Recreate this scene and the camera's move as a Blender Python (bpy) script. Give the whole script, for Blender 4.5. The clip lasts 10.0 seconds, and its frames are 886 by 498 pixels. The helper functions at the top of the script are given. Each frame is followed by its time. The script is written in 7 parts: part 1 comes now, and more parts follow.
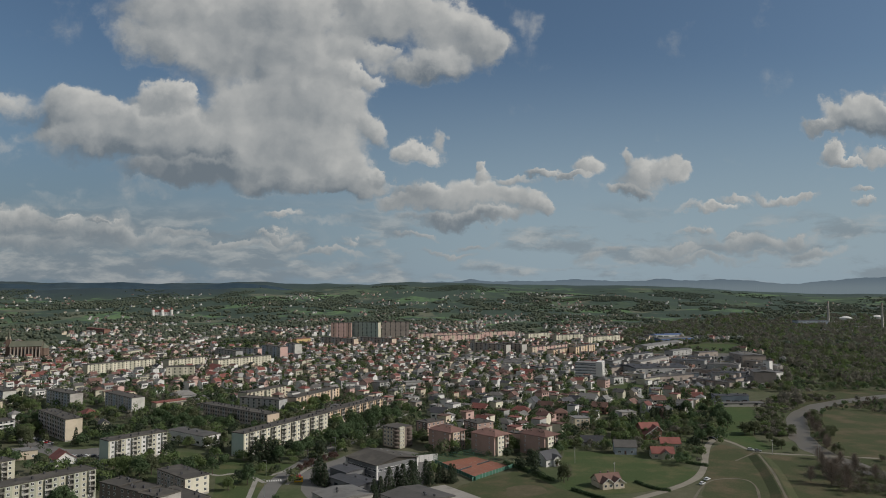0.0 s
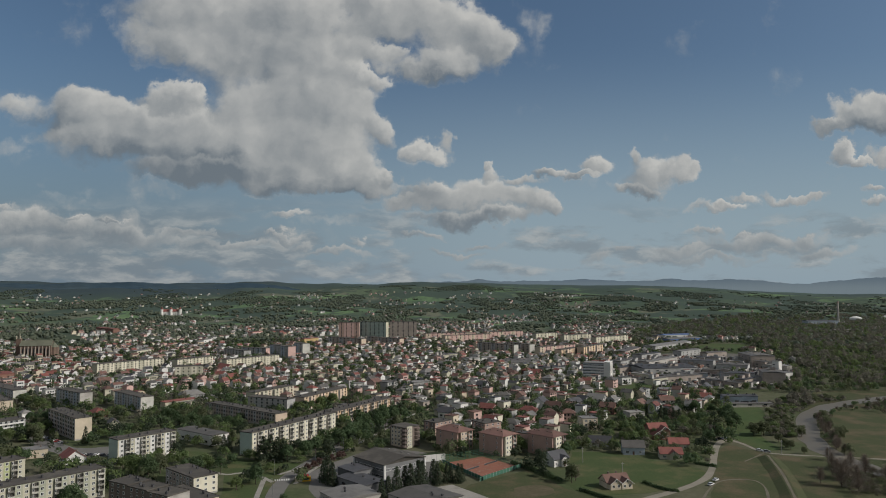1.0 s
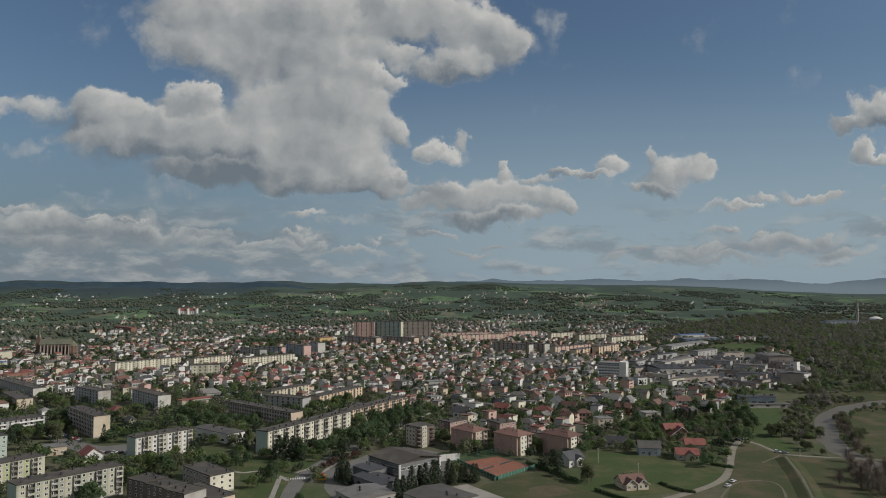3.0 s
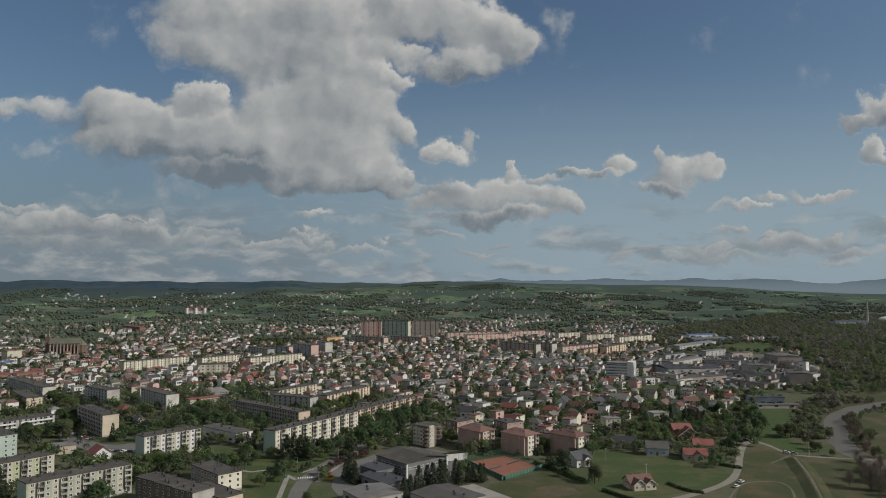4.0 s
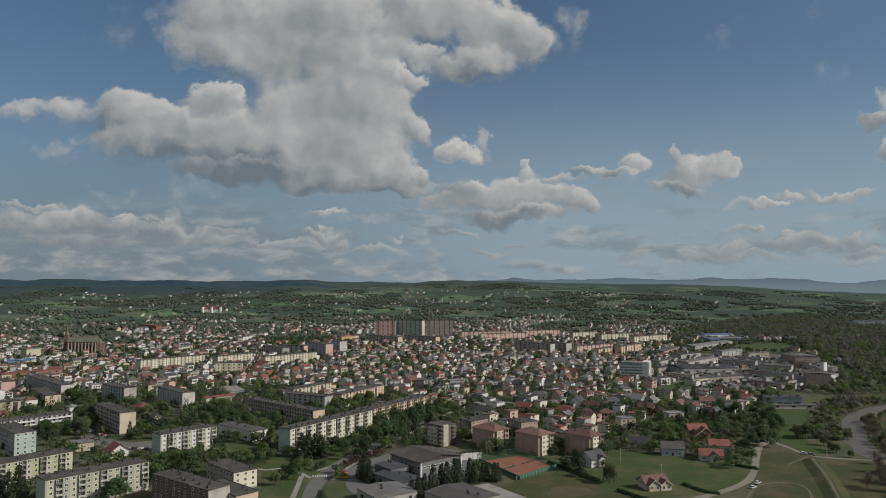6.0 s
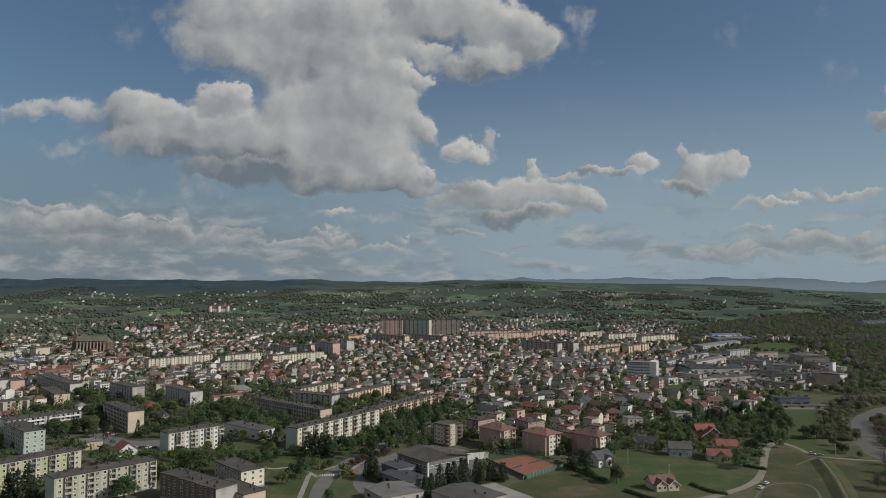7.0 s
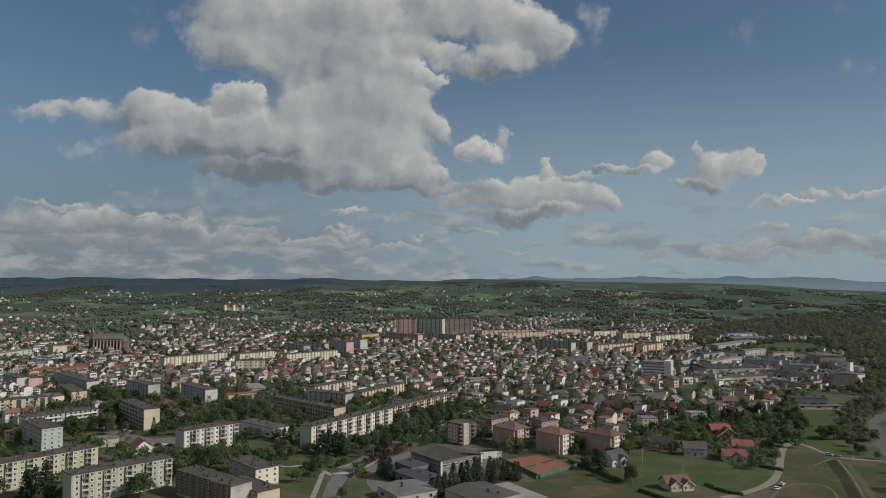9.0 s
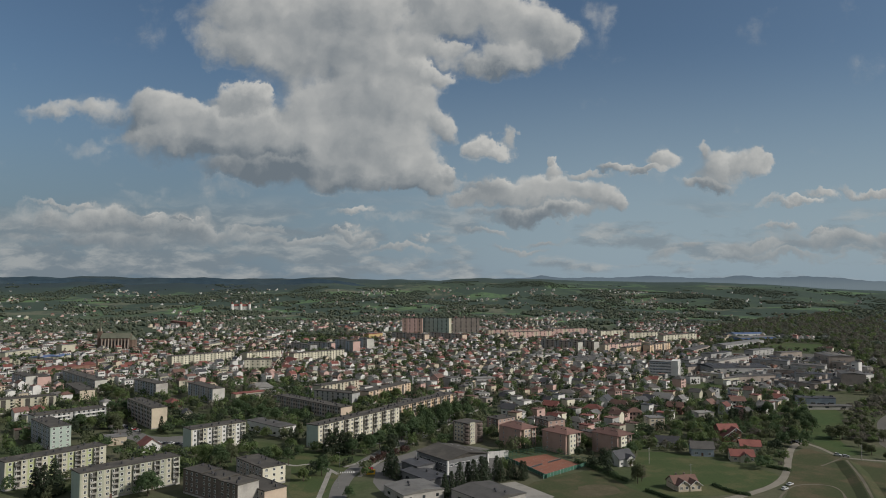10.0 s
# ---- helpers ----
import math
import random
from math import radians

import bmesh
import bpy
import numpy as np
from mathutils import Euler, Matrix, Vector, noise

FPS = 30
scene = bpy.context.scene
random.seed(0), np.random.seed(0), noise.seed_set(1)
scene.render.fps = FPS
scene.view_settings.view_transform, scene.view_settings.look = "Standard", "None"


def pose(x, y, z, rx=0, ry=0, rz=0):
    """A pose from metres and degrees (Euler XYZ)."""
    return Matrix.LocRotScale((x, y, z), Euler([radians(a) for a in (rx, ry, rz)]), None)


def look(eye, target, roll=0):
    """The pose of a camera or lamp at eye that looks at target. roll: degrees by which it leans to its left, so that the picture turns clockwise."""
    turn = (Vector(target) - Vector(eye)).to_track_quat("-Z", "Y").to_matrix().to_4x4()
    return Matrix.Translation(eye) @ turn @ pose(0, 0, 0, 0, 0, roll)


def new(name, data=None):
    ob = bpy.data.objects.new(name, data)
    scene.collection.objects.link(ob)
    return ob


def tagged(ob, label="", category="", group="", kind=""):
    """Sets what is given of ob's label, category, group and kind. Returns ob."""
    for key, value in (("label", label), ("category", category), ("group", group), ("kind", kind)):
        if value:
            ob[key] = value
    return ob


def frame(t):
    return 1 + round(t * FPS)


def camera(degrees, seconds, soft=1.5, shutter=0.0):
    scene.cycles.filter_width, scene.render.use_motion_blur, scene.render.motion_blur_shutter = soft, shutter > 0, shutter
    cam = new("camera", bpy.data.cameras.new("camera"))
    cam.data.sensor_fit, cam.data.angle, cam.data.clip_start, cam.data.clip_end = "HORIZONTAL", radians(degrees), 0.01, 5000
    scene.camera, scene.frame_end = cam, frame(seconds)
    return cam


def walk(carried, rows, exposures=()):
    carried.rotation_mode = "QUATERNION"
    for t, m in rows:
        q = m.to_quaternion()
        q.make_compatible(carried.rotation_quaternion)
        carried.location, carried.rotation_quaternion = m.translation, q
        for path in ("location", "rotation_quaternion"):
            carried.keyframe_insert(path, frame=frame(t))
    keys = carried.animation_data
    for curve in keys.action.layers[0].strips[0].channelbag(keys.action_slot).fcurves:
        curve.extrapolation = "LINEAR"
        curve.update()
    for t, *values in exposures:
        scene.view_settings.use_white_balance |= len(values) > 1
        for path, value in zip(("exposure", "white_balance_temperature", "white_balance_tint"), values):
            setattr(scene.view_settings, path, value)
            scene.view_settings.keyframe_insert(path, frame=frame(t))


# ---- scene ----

# camera: stands in the air and turns slowly to its left
EYE = 103.0
cam = camera(63.6, 10.0, soft=0.95)


def heading(t):
    return -2.86 + 0.6117 * t - 0.00482 * t * t


walk(cam, [(t, pose(0, 0, EYE, 90 + 3.15 - 0.0086 * t - 0.00227 * t * t, 0.11 - 0.0236 * t, heading(t)))
           for t in (0, 1, 2, 3, 4, 5, 6, 7, 8, 9, 10)])

# ---- light: a low afternoon sun from the right, a blue sky with cumulus ----
SUN_TO = Vector((0.97, -0.24, 0.0)).normalized()
SUN_UP = radians(34)
sun = new("sun", bpy.data.lights.new("sun", "SUN"))
sun.data.energy, sun.data.angle, sun.data.color = 3.5, radians(0.6), (1.0, 0.945, 0.87)
sun.matrix_world = look(tuple(SUN_TO * math.cos(SUN_UP) * 500 + Vector((0, 0, 500 * math.sin(SUN_UP)))), (0, 0, 0))
scene.view_settings.exposure = 0.0

world = bpy.data.worlds.new("sky")
scene.world = world
world.use_nodes = True
wt = world.node_tree
wt.nodes.clear()


def node(tree, kind, values=(), operation=None, data_type=None, interpolation=None, group=None):
    """A node; values go to its inputs in order, a socket is linked, None is left."""
    n = tree.nodes.new(kind)
    if operation:
        n.operation = operation
    if data_type:
        n.data_type = data_type
    if interpolation:
        n.interpolation_type = interpolation
    if group:
        n.node_tree = group
    for k, value in enumerate(values):
        if value is None:
            continue
        if isinstance(value, bpy.types.NodeSocket):
            tree.links.new(value, n.inputs[k])
        else:
            n.inputs[k].default_value = value
    return n


def calc(tree, op, *values):
    return node(tree, "ShaderNodeMath", values, operation=op).outputs[0]


def vec(tree, op, *values):
    return node(tree, "ShaderNodeVectorMath", values, operation=op).outputs[0]


def ramp_to(tree, value, low, high, out_low=0.0, out_high=1.0, smooth=True):
    return node(tree, "ShaderNodeMapRange", (value, low, high, out_low, out_high), interpolation="SMOOTHSTEP" if smooth else "LINEAR").outputs[0]


def fbm(tree, where, scale, detail, rough=0.6, distortion=0.0, color=False, flat=False):
    n = node(tree, "ShaderNodeTexNoise")
    n.noise_dimensions = "2D" if flat else "3D"
    tree.links.new(where, n.inputs["Vector"])
    n.inputs["Scale"].default_value, n.inputs["Detail"].default_value = scale, detail
    n.inputs["Roughness"].default_value, n.inputs["Distortion"].default_value = rough, distortion
    return n.outputs["Color" if color else "Fac"]


CLOUDS, UNDERSIDES = [], []


def cloud(density, *lumps):
    """A cloud: its lumps' bearing, height, half width, half height on the plane one metre ahead."""
    CLOUDS.extend((density, *lump) for lump in lumps)


# great cumulus, crown
cloud(1.0, (-0.094, 0.242, 0.044, 0.0357), (-0.051, 0.332, 0.027, 0.0190), (-0.105, 0.295, 0.048, 0.0358), (-0.295, 0.389, 0.099, 0.0495), (-0.182, 0.385, 0.078, 0.0563), (-0.339, 0.346, 0.063, 0.0301), (-0.254, 0.328, 0.080, 0.0490), (-0.149, 0.320, 0.077, 0.0560), (-0.085, 0.340, 0.036, 0.0302), (-0.197, 0.250, 0.082, 0.0500), (-0.121, 0.263, 0.064, 0.0414), (-0.148, 0.206, 0.077, 0.0440), (-0.224, 0.210, 0.062, 0.0365), (-0.065, 0.287, 0.032, 0.0174), (-0.051, 0.229, 0.029, 0.0190), (-0.188, 0.162, 0.090, 0.0282))
# great cumulus, thin tip of the wing
cloud(0.12, (-0.621, 0.250, 0.044, 0.0112), (-0.585, 0.253, 0.042, 0.0119), (-0.551, 0.255, 0.035, 0.0181), (-0.517, 0.242, 0.045, 0.0160))
# great cumulus, wing
cloud(1.0, (-0.453, 0.251, 0.059, 0.0260), (-0.417, 0.234, 0.082, 0.0274), (-0.351, 0.265, 0.036, 0.0201), (-0.323, 0.255, 0.029, 0.0199), (-0.356, 0.221, 0.085, 0.0319), (-0.296, 0.206, 0.065, 0.0289), (-0.252, 0.194, 0.032, 0.0179), (-0.380, 0.196, 0.109, 0.0220), (-0.440, 0.212, 0.076, 0.0156))
# great cumulus, base
cloud(1.0, (-0.283, 0.163, 0.120, 0.0181), (-0.180, 0.146, 0.102, 0.0193), (-0.100, 0.167, 0.051, 0.0302), (-0.076, 0.148, 0.044, 0.0206), (-0.040, 0.151, 0.017, 0.0111), (-0.116, 0.138, 0.088, 0.0096))
# second cumulus
cloud(0.6, (-0.077, 0.381, 0.048, 0.0317), (-0.033, 0.385, 0.040, 0.0356), (0.003, 0.393, 0.052, 0.0380), (0.052, 0.369, 0.059, 0.0396), (0.092, 0.360, 0.037, 0.0381), (0.044, 0.324, 0.059, 0.0222), (0.108, 0.337, 0.021, 0.0255), (-0.013, 0.313, 0.036, 0.0158), (-0.069, 0.410, 0.048, 0.0317))
# tuft
cloud(0.3, (-0.002, 0.194, 0.014, 0.0158), (0.032, 0.203, 0.011, 0.0142), (0.014, 0.184, 0.021, 0.0095))
# low cumulus
cloud(1.0, (-0.016, 0.120, 0.032, 0.0111), (0.027, 0.128, 0.041, 0.0190), (0.087, 0.132, 0.049, 0.0254), (0.115, 0.162, 0.013, 0.0143), (0.112, 0.178, 0.009, 0.0064), (0.139, 0.128, 0.040, 0.0208), (0.178, 0.118, 0.036, 0.0209), (0.206, 0.106, 0.018, 0.0161), (0.091, 0.099, 0.092, 0.0111))
# small cumuli
cloud(0.5, (0.193, 0.164, 0.020, 0.0072), (0.159, 0.153, 0.028, 0.0064), (0.258, 0.174, 0.020, 0.0147), (0.238, 0.159, 0.028, 0.0057), (0.313, 0.188, 0.012, 0.0166), (0.342, 0.166, 0.034, 0.0251), (0.376, 0.174, 0.016, 0.0186), (0.392, 0.166, 0.015, 0.0136), (0.329, 0.142, 0.035, 0.0092))
# cumulus towards the sun
cloud(0.95, (0.590, 0.234, 0.026, 0.0119), (0.641, 0.241, 0.042, 0.0207), (0.683, 0.250, 0.049, 0.0287), (0.727, 0.241, 0.060, 0.0274), (0.611, 0.191, 0.022, 0.0130), (0.640, 0.185, 0.025, 0.0056), (0.687, 0.193, 0.030, 0.0115))
# flat cumuli
cloud(0.3, (0.532, 0.130, 0.053, 0.0081), (0.561, 0.131, 0.025, 0.0073), (0.466, 0.122, 0.025, 0.0070), (0.434, 0.110, 0.032, 0.0060), (0.667, 0.142, 0.018, 0.0057), (0.666, 0.122, 0.021, 0.0067))
# grey wisps
cloud(0.003, (-0.565, 0.200, 0.033, 0.0109), (-0.414, 0.124, 0.033, 0.0103), (-0.490, 0.121, 0.035, 0.0088), (-0.363, 0.134, 0.054, 0.0101), (-0.307, 0.111, 0.035, 0.0066), (-0.205, 0.097, 0.028, 0.0073), (0.177, 0.381, 0.023, 0.0193), (-0.434, 0.142, 0.066, 0.0121), (-0.068, 0.108, 0.032, 0.0048), (-0.116, 0.090, 0.040, 0.0056))
# low tufts
cloud(0.2, (-0.298, 0.078, 0.036, 0.0074), (-0.183, 0.072, 0.033, 0.0064), (-0.155, 0.057, 0.016, 0.0056), (-0.170, 0.099, 0.029, 0.0064), (-0.215, 0.076, 0.017, 0.0032), (0.011, 0.075, 0.024, 0.0047), (-0.068, 0.062, 0.011, 0.0048), (0.417, 0.080, 0.022, 0.0060), (0.469, 0.077, 0.017, 0.0044), (0.556, 0.070, 0.021, 0.0090), (0.290, 0.056, 0.013, 0.0058), (-0.417, 0.092, 0.015, 0.0026), (-0.473, 0.099, 0.029, 0.0035))
# far banks
cloud(0.14, (0.486, 0.064, 0.088, 0.0123), (0.368, 0.056, 0.054, 0.0076), (0.415, 0.045, 0.111, 0.0060), (0.255, 0.042, 0.019, 0.0065), (0.091, 0.060, 0.032, 0.0040), (0.051, 0.049, 0.048, 0.0040), (-0.115, 0.048, 0.056, 0.0048), (-0.258, 0.062, 0.076, 0.0074), (0.581, 0.045, 0.063, 0.0073))
# grey bank low in the west
cloud(0.12, (-0.576, 0.091, 0.105, 0.0164), (-0.489, 0.086, 0.098, 0.0176), (-0.397, 0.074, 0.101, 0.0128), (-0.528, 0.062, 0.152, 0.0107), (-0.601, 0.110, 0.059, 0.0055), (-0.306, 0.064, 0.069, 0.0074))
# flat shaded undersides of the thick clouds
UNDERSIDES += [(-0.307, 0.166, 0.134, 0.0206), (-0.148, 0.135, 0.111, 0.0158), (-0.412, 0.184, 0.087, 0.0174), (-0.533, 0.229, 0.047, 0.0111), (0.091, 0.095, 0.091, 0.0127), (0.337, 0.138, 0.036, 0.0095), (0.044, 0.305, 0.055, 0.0127), (0.679, 0.223, 0.055, 0.0170), (-0.520, 0.066, 0.221, 0.0232)]

field = bpy.data.node_groups.new("cloud_field", "ShaderNodeTree")
field.interface.new_socket("where", in_out="INPUT", socket_type="NodeSocketVector")
for socket in ("depth", "shade", "under"):
    field.interface.new_socket(socket, in_out="OUTPUT", socket_type="NodeSocketFloat")
gin, gout = field.nodes.new("NodeGroupInput"), field.nodes.new("NodeGroupOutput")
pile = None
for strength, u, v, a, b in CLOUDS:
    local = vec(field, "MULTIPLY_ADD", gin.outputs[0], (1 / a, 1 / b, 0), (-u / a, -v / b, 1))
    reach = node(field, "ShaderNodeVectorMath", (local,), operation="LENGTH").outputs["Value"]
    near = calc(field, "POWER", calc(field, "MAXIMUM", calc(field, "MULTIPLY_ADD", reach, -1.316 * strength ** 0.25, 2.316 * strength ** 0.25), 0.0), 4.0)
    share = node(field, "ShaderNodeVectorMath", (local, None, None, near), operation="SCALE").outputs[0]
    pile = share if pile is None else vec(field, "ADD", pile, share)
weight = node(field, "ShaderNodeSeparateXYZ", (pile,)).outputs[2]
field.links.new(calc(field, "MULTIPLY_ADD", calc(field, "POWER", calc(field, "MAXIMUM", weight, 0.0), 0.25), 1.84, -0.84), gout.inputs[0])
slope = node(field, "ShaderNodeVectorMath", (pile, (0.5, 0.85, 0)), operation="DOT_PRODUCT").outputs["Value"]
field.links.new(calc(field, "DIVIDE", slope, calc(field, "MAXIMUM", weight, 0.02)), gout.inputs[1])
dark = 0.0
for u, v, a, b in UNDERSIDES:
    local = vec(field, "MULTIPLY_ADD", gin.outputs[0], (1 / a, 1 / b, 0), (-u / a, -v / b, 0))
    reach = node(field, "ShaderNodeVectorMath", (local,), operation="LENGTH").outputs["Value"]
    dark = calc(field, "MAXIMUM", dark, ramp_to(field, reach, 1.9, 0.0))
field.links.new(dark, gout.inputs[2])

ways = node(wt, "ShaderNodeTexCoord").outputs["Generated"]
split = node(wt, "ShaderNodeSeparateXYZ", (ways,))
ahead = calc(wt, "MAXIMUM", calc(wt, "ABSOLUTE", split.outputs[1]), 0.12)
plane = node(wt, "ShaderNodeCombineXYZ", (calc(wt, "DIVIDE", split.outputs[0], ahead), calc(wt, "DIVIDE", split.outputs[2], ahead), 0.0)).outputs[0]
rise = node(wt, "ShaderNodeSeparateXYZ", (plane,)).outputs[1]
wobble = vec(wt, "SUBTRACT", fbm(wt, plane, 11, 7, 0.62, color=True, flat=True), (0.5, 0.5, 0.5))
warped = vec(wt, "MULTIPLY_ADD", wobble, (0.095, 0.072, 0), plane)
lumps_node = node(wt, "ShaderNodeGroup", group=field)
wt.links.new(warped, lumps_node.inputs[0])
body, shade, under = lumps_node.outputs


def relief(shift):
    """Billows of two sizes with finer curls on them, read at a place or a little towards the sun."""
    place = vec(wt, "MULTIPLY_ADD", wobble, (0.04, 0.036, 0.04), plane)
    place = vec(wt, "ADD", place, shift)
    n = node(wt, "ShaderNodeTexVoronoi")
    n.voronoi_dimensions, n.feature, n.normalize = "2D", "SMOOTH_F1", True
    wt.links.new(place, n.inputs["Vector"])
    n.inputs["Scale"].default_value, n.inputs["Detail"].default_value = 14, 2.5
    n.inputs["Roughness"].default_value, n.inputs["Smoothness"].default_value = 0.45, 1.0
    puff = calc(wt, "SUBTRACT", 0.42, n.outputs["Distance"])
    curl = calc(wt, "SUBTRACT", fbm(wt, place, 9, 6, 0.48), 0.5)
    return calc(wt, "MULTIPLY_ADD", curl, 2.0, calc(wt, "MULTIPLY", puff, 0.6))


bulge, bulge_sun = relief((0, 0, 0)), relief((0.015, 0.013, 0))
deep = calc(wt, "MULTIPLY_ADD", body, 1.25, 0.62)
deep = calc(wt, "MULTIPLY_ADD", bulge, 1.2, deep)
fine = calc(wt, "SUBTRACT", fbm(wt, vec(wt, "MULTIPLY_ADD", wobble, (0.03, 0.03, 0), plane), 30, 6, 0.58, flat=True), 0.5)
deep = calc(wt, "MULTIPLY_ADD", fine, 1.1, deep)
upward = calc(wt, "MINIMUM", calc(wt, "MAXIMUM", shade, -1.0), 1.0)
crisp = calc(wt, "MULTIPLY_ADD", upward, -0.45, 1.25)
cover = ramp_to(wt, deep, -0.1, crisp)
place_z = vec(wt, "ADD", plane, (0.0, 0.0, 0.37))
lit = calc(wt, "MULTIPLY_ADD", upward, 0.20, 0.40)
lit = calc(wt, "MULTIPLY_ADD", calc(wt, "SUBTRACT", bulge, bulge_sun), 0.9, lit)
lit = calc(wt, "MULTIPLY_ADD", fine, 0.22, lit)
lit = calc(wt, "MULTIPLY_ADD", calc(wt, "SUBTRACT", fbm(wt, place_z, 5, 3), 0.5), 0.35, lit)
rim = calc(wt, "MULTIPLY", ramp_to(wt, deep, 3.0, 0.5), calc(wt, "MULTIPLY_ADD", upward, 0.5, 0.5))  # thin sunlit edges
lit = calc(wt, "MULTIPLY_ADD", rim, 0.42, lit)
lit = calc(wt, "MULTIPLY_ADD", under, -0.36, lit)
lit = calc(wt, "MAXIMUM", calc(wt, "MINIMUM", lit, 1.15), 0.0)
cloud_color = node(wt, "ShaderNodeMix", data_type="RGBA")
wt.links.new(lit, cloud_color.inputs["Factor"])
cloud_color.inputs["A"].default_value, cloud_color.inputs["B"].default_value = (0.145, 0.172, 0.197, 1), (0.530, 0.525, 0.500, 1)
# the same fair-weather cloud overhead and behind, unseen, added to lift the fill light
around = ramp_to(wt, calc(wt, "SUBTRACT", split.outputs[1], calc(wt, "MULTIPLY", split.outputs[2], 1.6)), 0.15, -0.1)
other = calc(wt, "MULTIPLY", around, ramp_to(wt, fbm(wt, ways, 2.6, 7, 0.6), 0.42, 0.58))
wisp = calc(wt, "MULTIPLY", ramp_to(wt, body, -0.84, 0.15), ramp_to(wt, fbm(wt, warped, 9, 6, 0.66, flat=True), 0.46, 0.80, 0.0, 0.26))

# thin layers of far cloud low over the horizon
soft = vec(wt, "MULTIPLY_ADD", wobble, (0.03, 0.02, 0), plane)
low = fbm(wt, vec(wt, "MULTIPLY", soft, (7.5, 28.0, 1.0)), 1.0, 6, 0.6, flat=True)
left_bank = ramp_to(wt, node(wt, "ShaderNodeSeparateXYZ", (plane,)).outputs[0], 0.0, -0.42, 0.0, 0.19)
veil = calc(wt, "MULTIPLY", ramp_to(wt, calc(wt, "ADD", low, left_bank), 0.46, 0.66), calc(wt, "MULTIPLY", ramp_to(wt, rise, 0.135, 0.075), 0.68))
veil_tone = node(wt, "ShaderNodeMix", data_type="RGBA")
wt.links.new(ramp_to(wt, fbm(wt, vec(wt, "MULTIPLY", soft, (14.0, 46.0, 1.0)), 1.0, 5, 0.6, flat=True), 0.40, 0.72), veil_tone.inputs["Factor"])
veil_tone.inputs["A"].default_value, veil_tone.inputs["B"].default_value = (0.190, 0.226, 0.254, 1), (0.40, 0.408, 0.40, 1)
haze = ramp_to(wt, rise, 0.36, 0.0, 0.0, 0.86)
sky = node(wt, "ShaderNodeTexSky")
sky.sky_type, sky.sun_disc = "NISHITA", False
sky.sun_elevation, sky.sun_rotation = SUN_UP, math.atan2(SUN_TO.x, SUN_TO.y)
sky.air_density, sky.dust_density, sky.ozone_density = 1.0, 1.6, 1.5
tint = node(wt, "ShaderNodeMix", data_type="RGBA")
tint.blend_type = "MULTIPLY"
tint.inputs["Factor"].default_value, tint.inputs["B"].default_value = 1.0, (0.88, 1.0, 1.06, 1)
wt.links.new(sky.outputs[0], tint.inputs["A"])
blue = node(wt, "ShaderNodeBackground", (tint.outputs["Result"], 0.062))
far_tone = node(wt, "ShaderNodeMix", data_type="RGBA")
wt.links.new(ramp_to(wt, rise, 0.13, 0.02, 0.0, 0.7), far_tone.inputs["Factor"])
wt.links.new(cloud_color.outputs["Result"], far_tone.inputs["A"])
far_tone.inputs["B"].default_value = (0.225, 0.265, 0.292, 1)
white = node(wt, "ShaderNodeBackground", (far_tone.outputs["Result"], 1.0))
mist_tone = node(wt, "ShaderNodeMix", data_type="RGBA")  # the low sky is paler towards the sun
wt.links.new(ramp_to(wt, node(wt, "ShaderNodeSeparateXYZ", (plane,)).outputs[0], -0.5, 0.25), mist_tone.inputs["Factor"])
mist_tone.inputs["A"].default_value, mist_tone.inputs["B"].default_value = (0.152, 0.210, 0.266, 1), (0.284, 0.366, 0.430, 1)
mist = node(wt, "ShaderNodeBackground", (mist_tone.outputs["Result"], 1.0))
pale = node(wt, "ShaderNodeBackground", (veil_tone.outputs["Result"], 1.0))
s1 = node(wt, "ShaderNodeMixShader", (haze, blue.outputs[0], mist.outputs[0]))
s2 = node(wt, "ShaderNodeMixShader", (veil, s1.outputs[0], pale.outputs[0]))
s3 = node(wt, "ShaderNodeMixShader", (calc(wt, "MAXIMUM", calc(wt, "MAXIMUM", calc(wt, "MULTIPLY", cover, 0.93), wisp), other), s2.outputs[0], white.outputs[0]))
wout = node(wt, "ShaderNodeOutputWorld", (s3.outputs[0],))
world.cycles.sampling_method, world.cycles.sample_map_resolution = "MANUAL", 1024

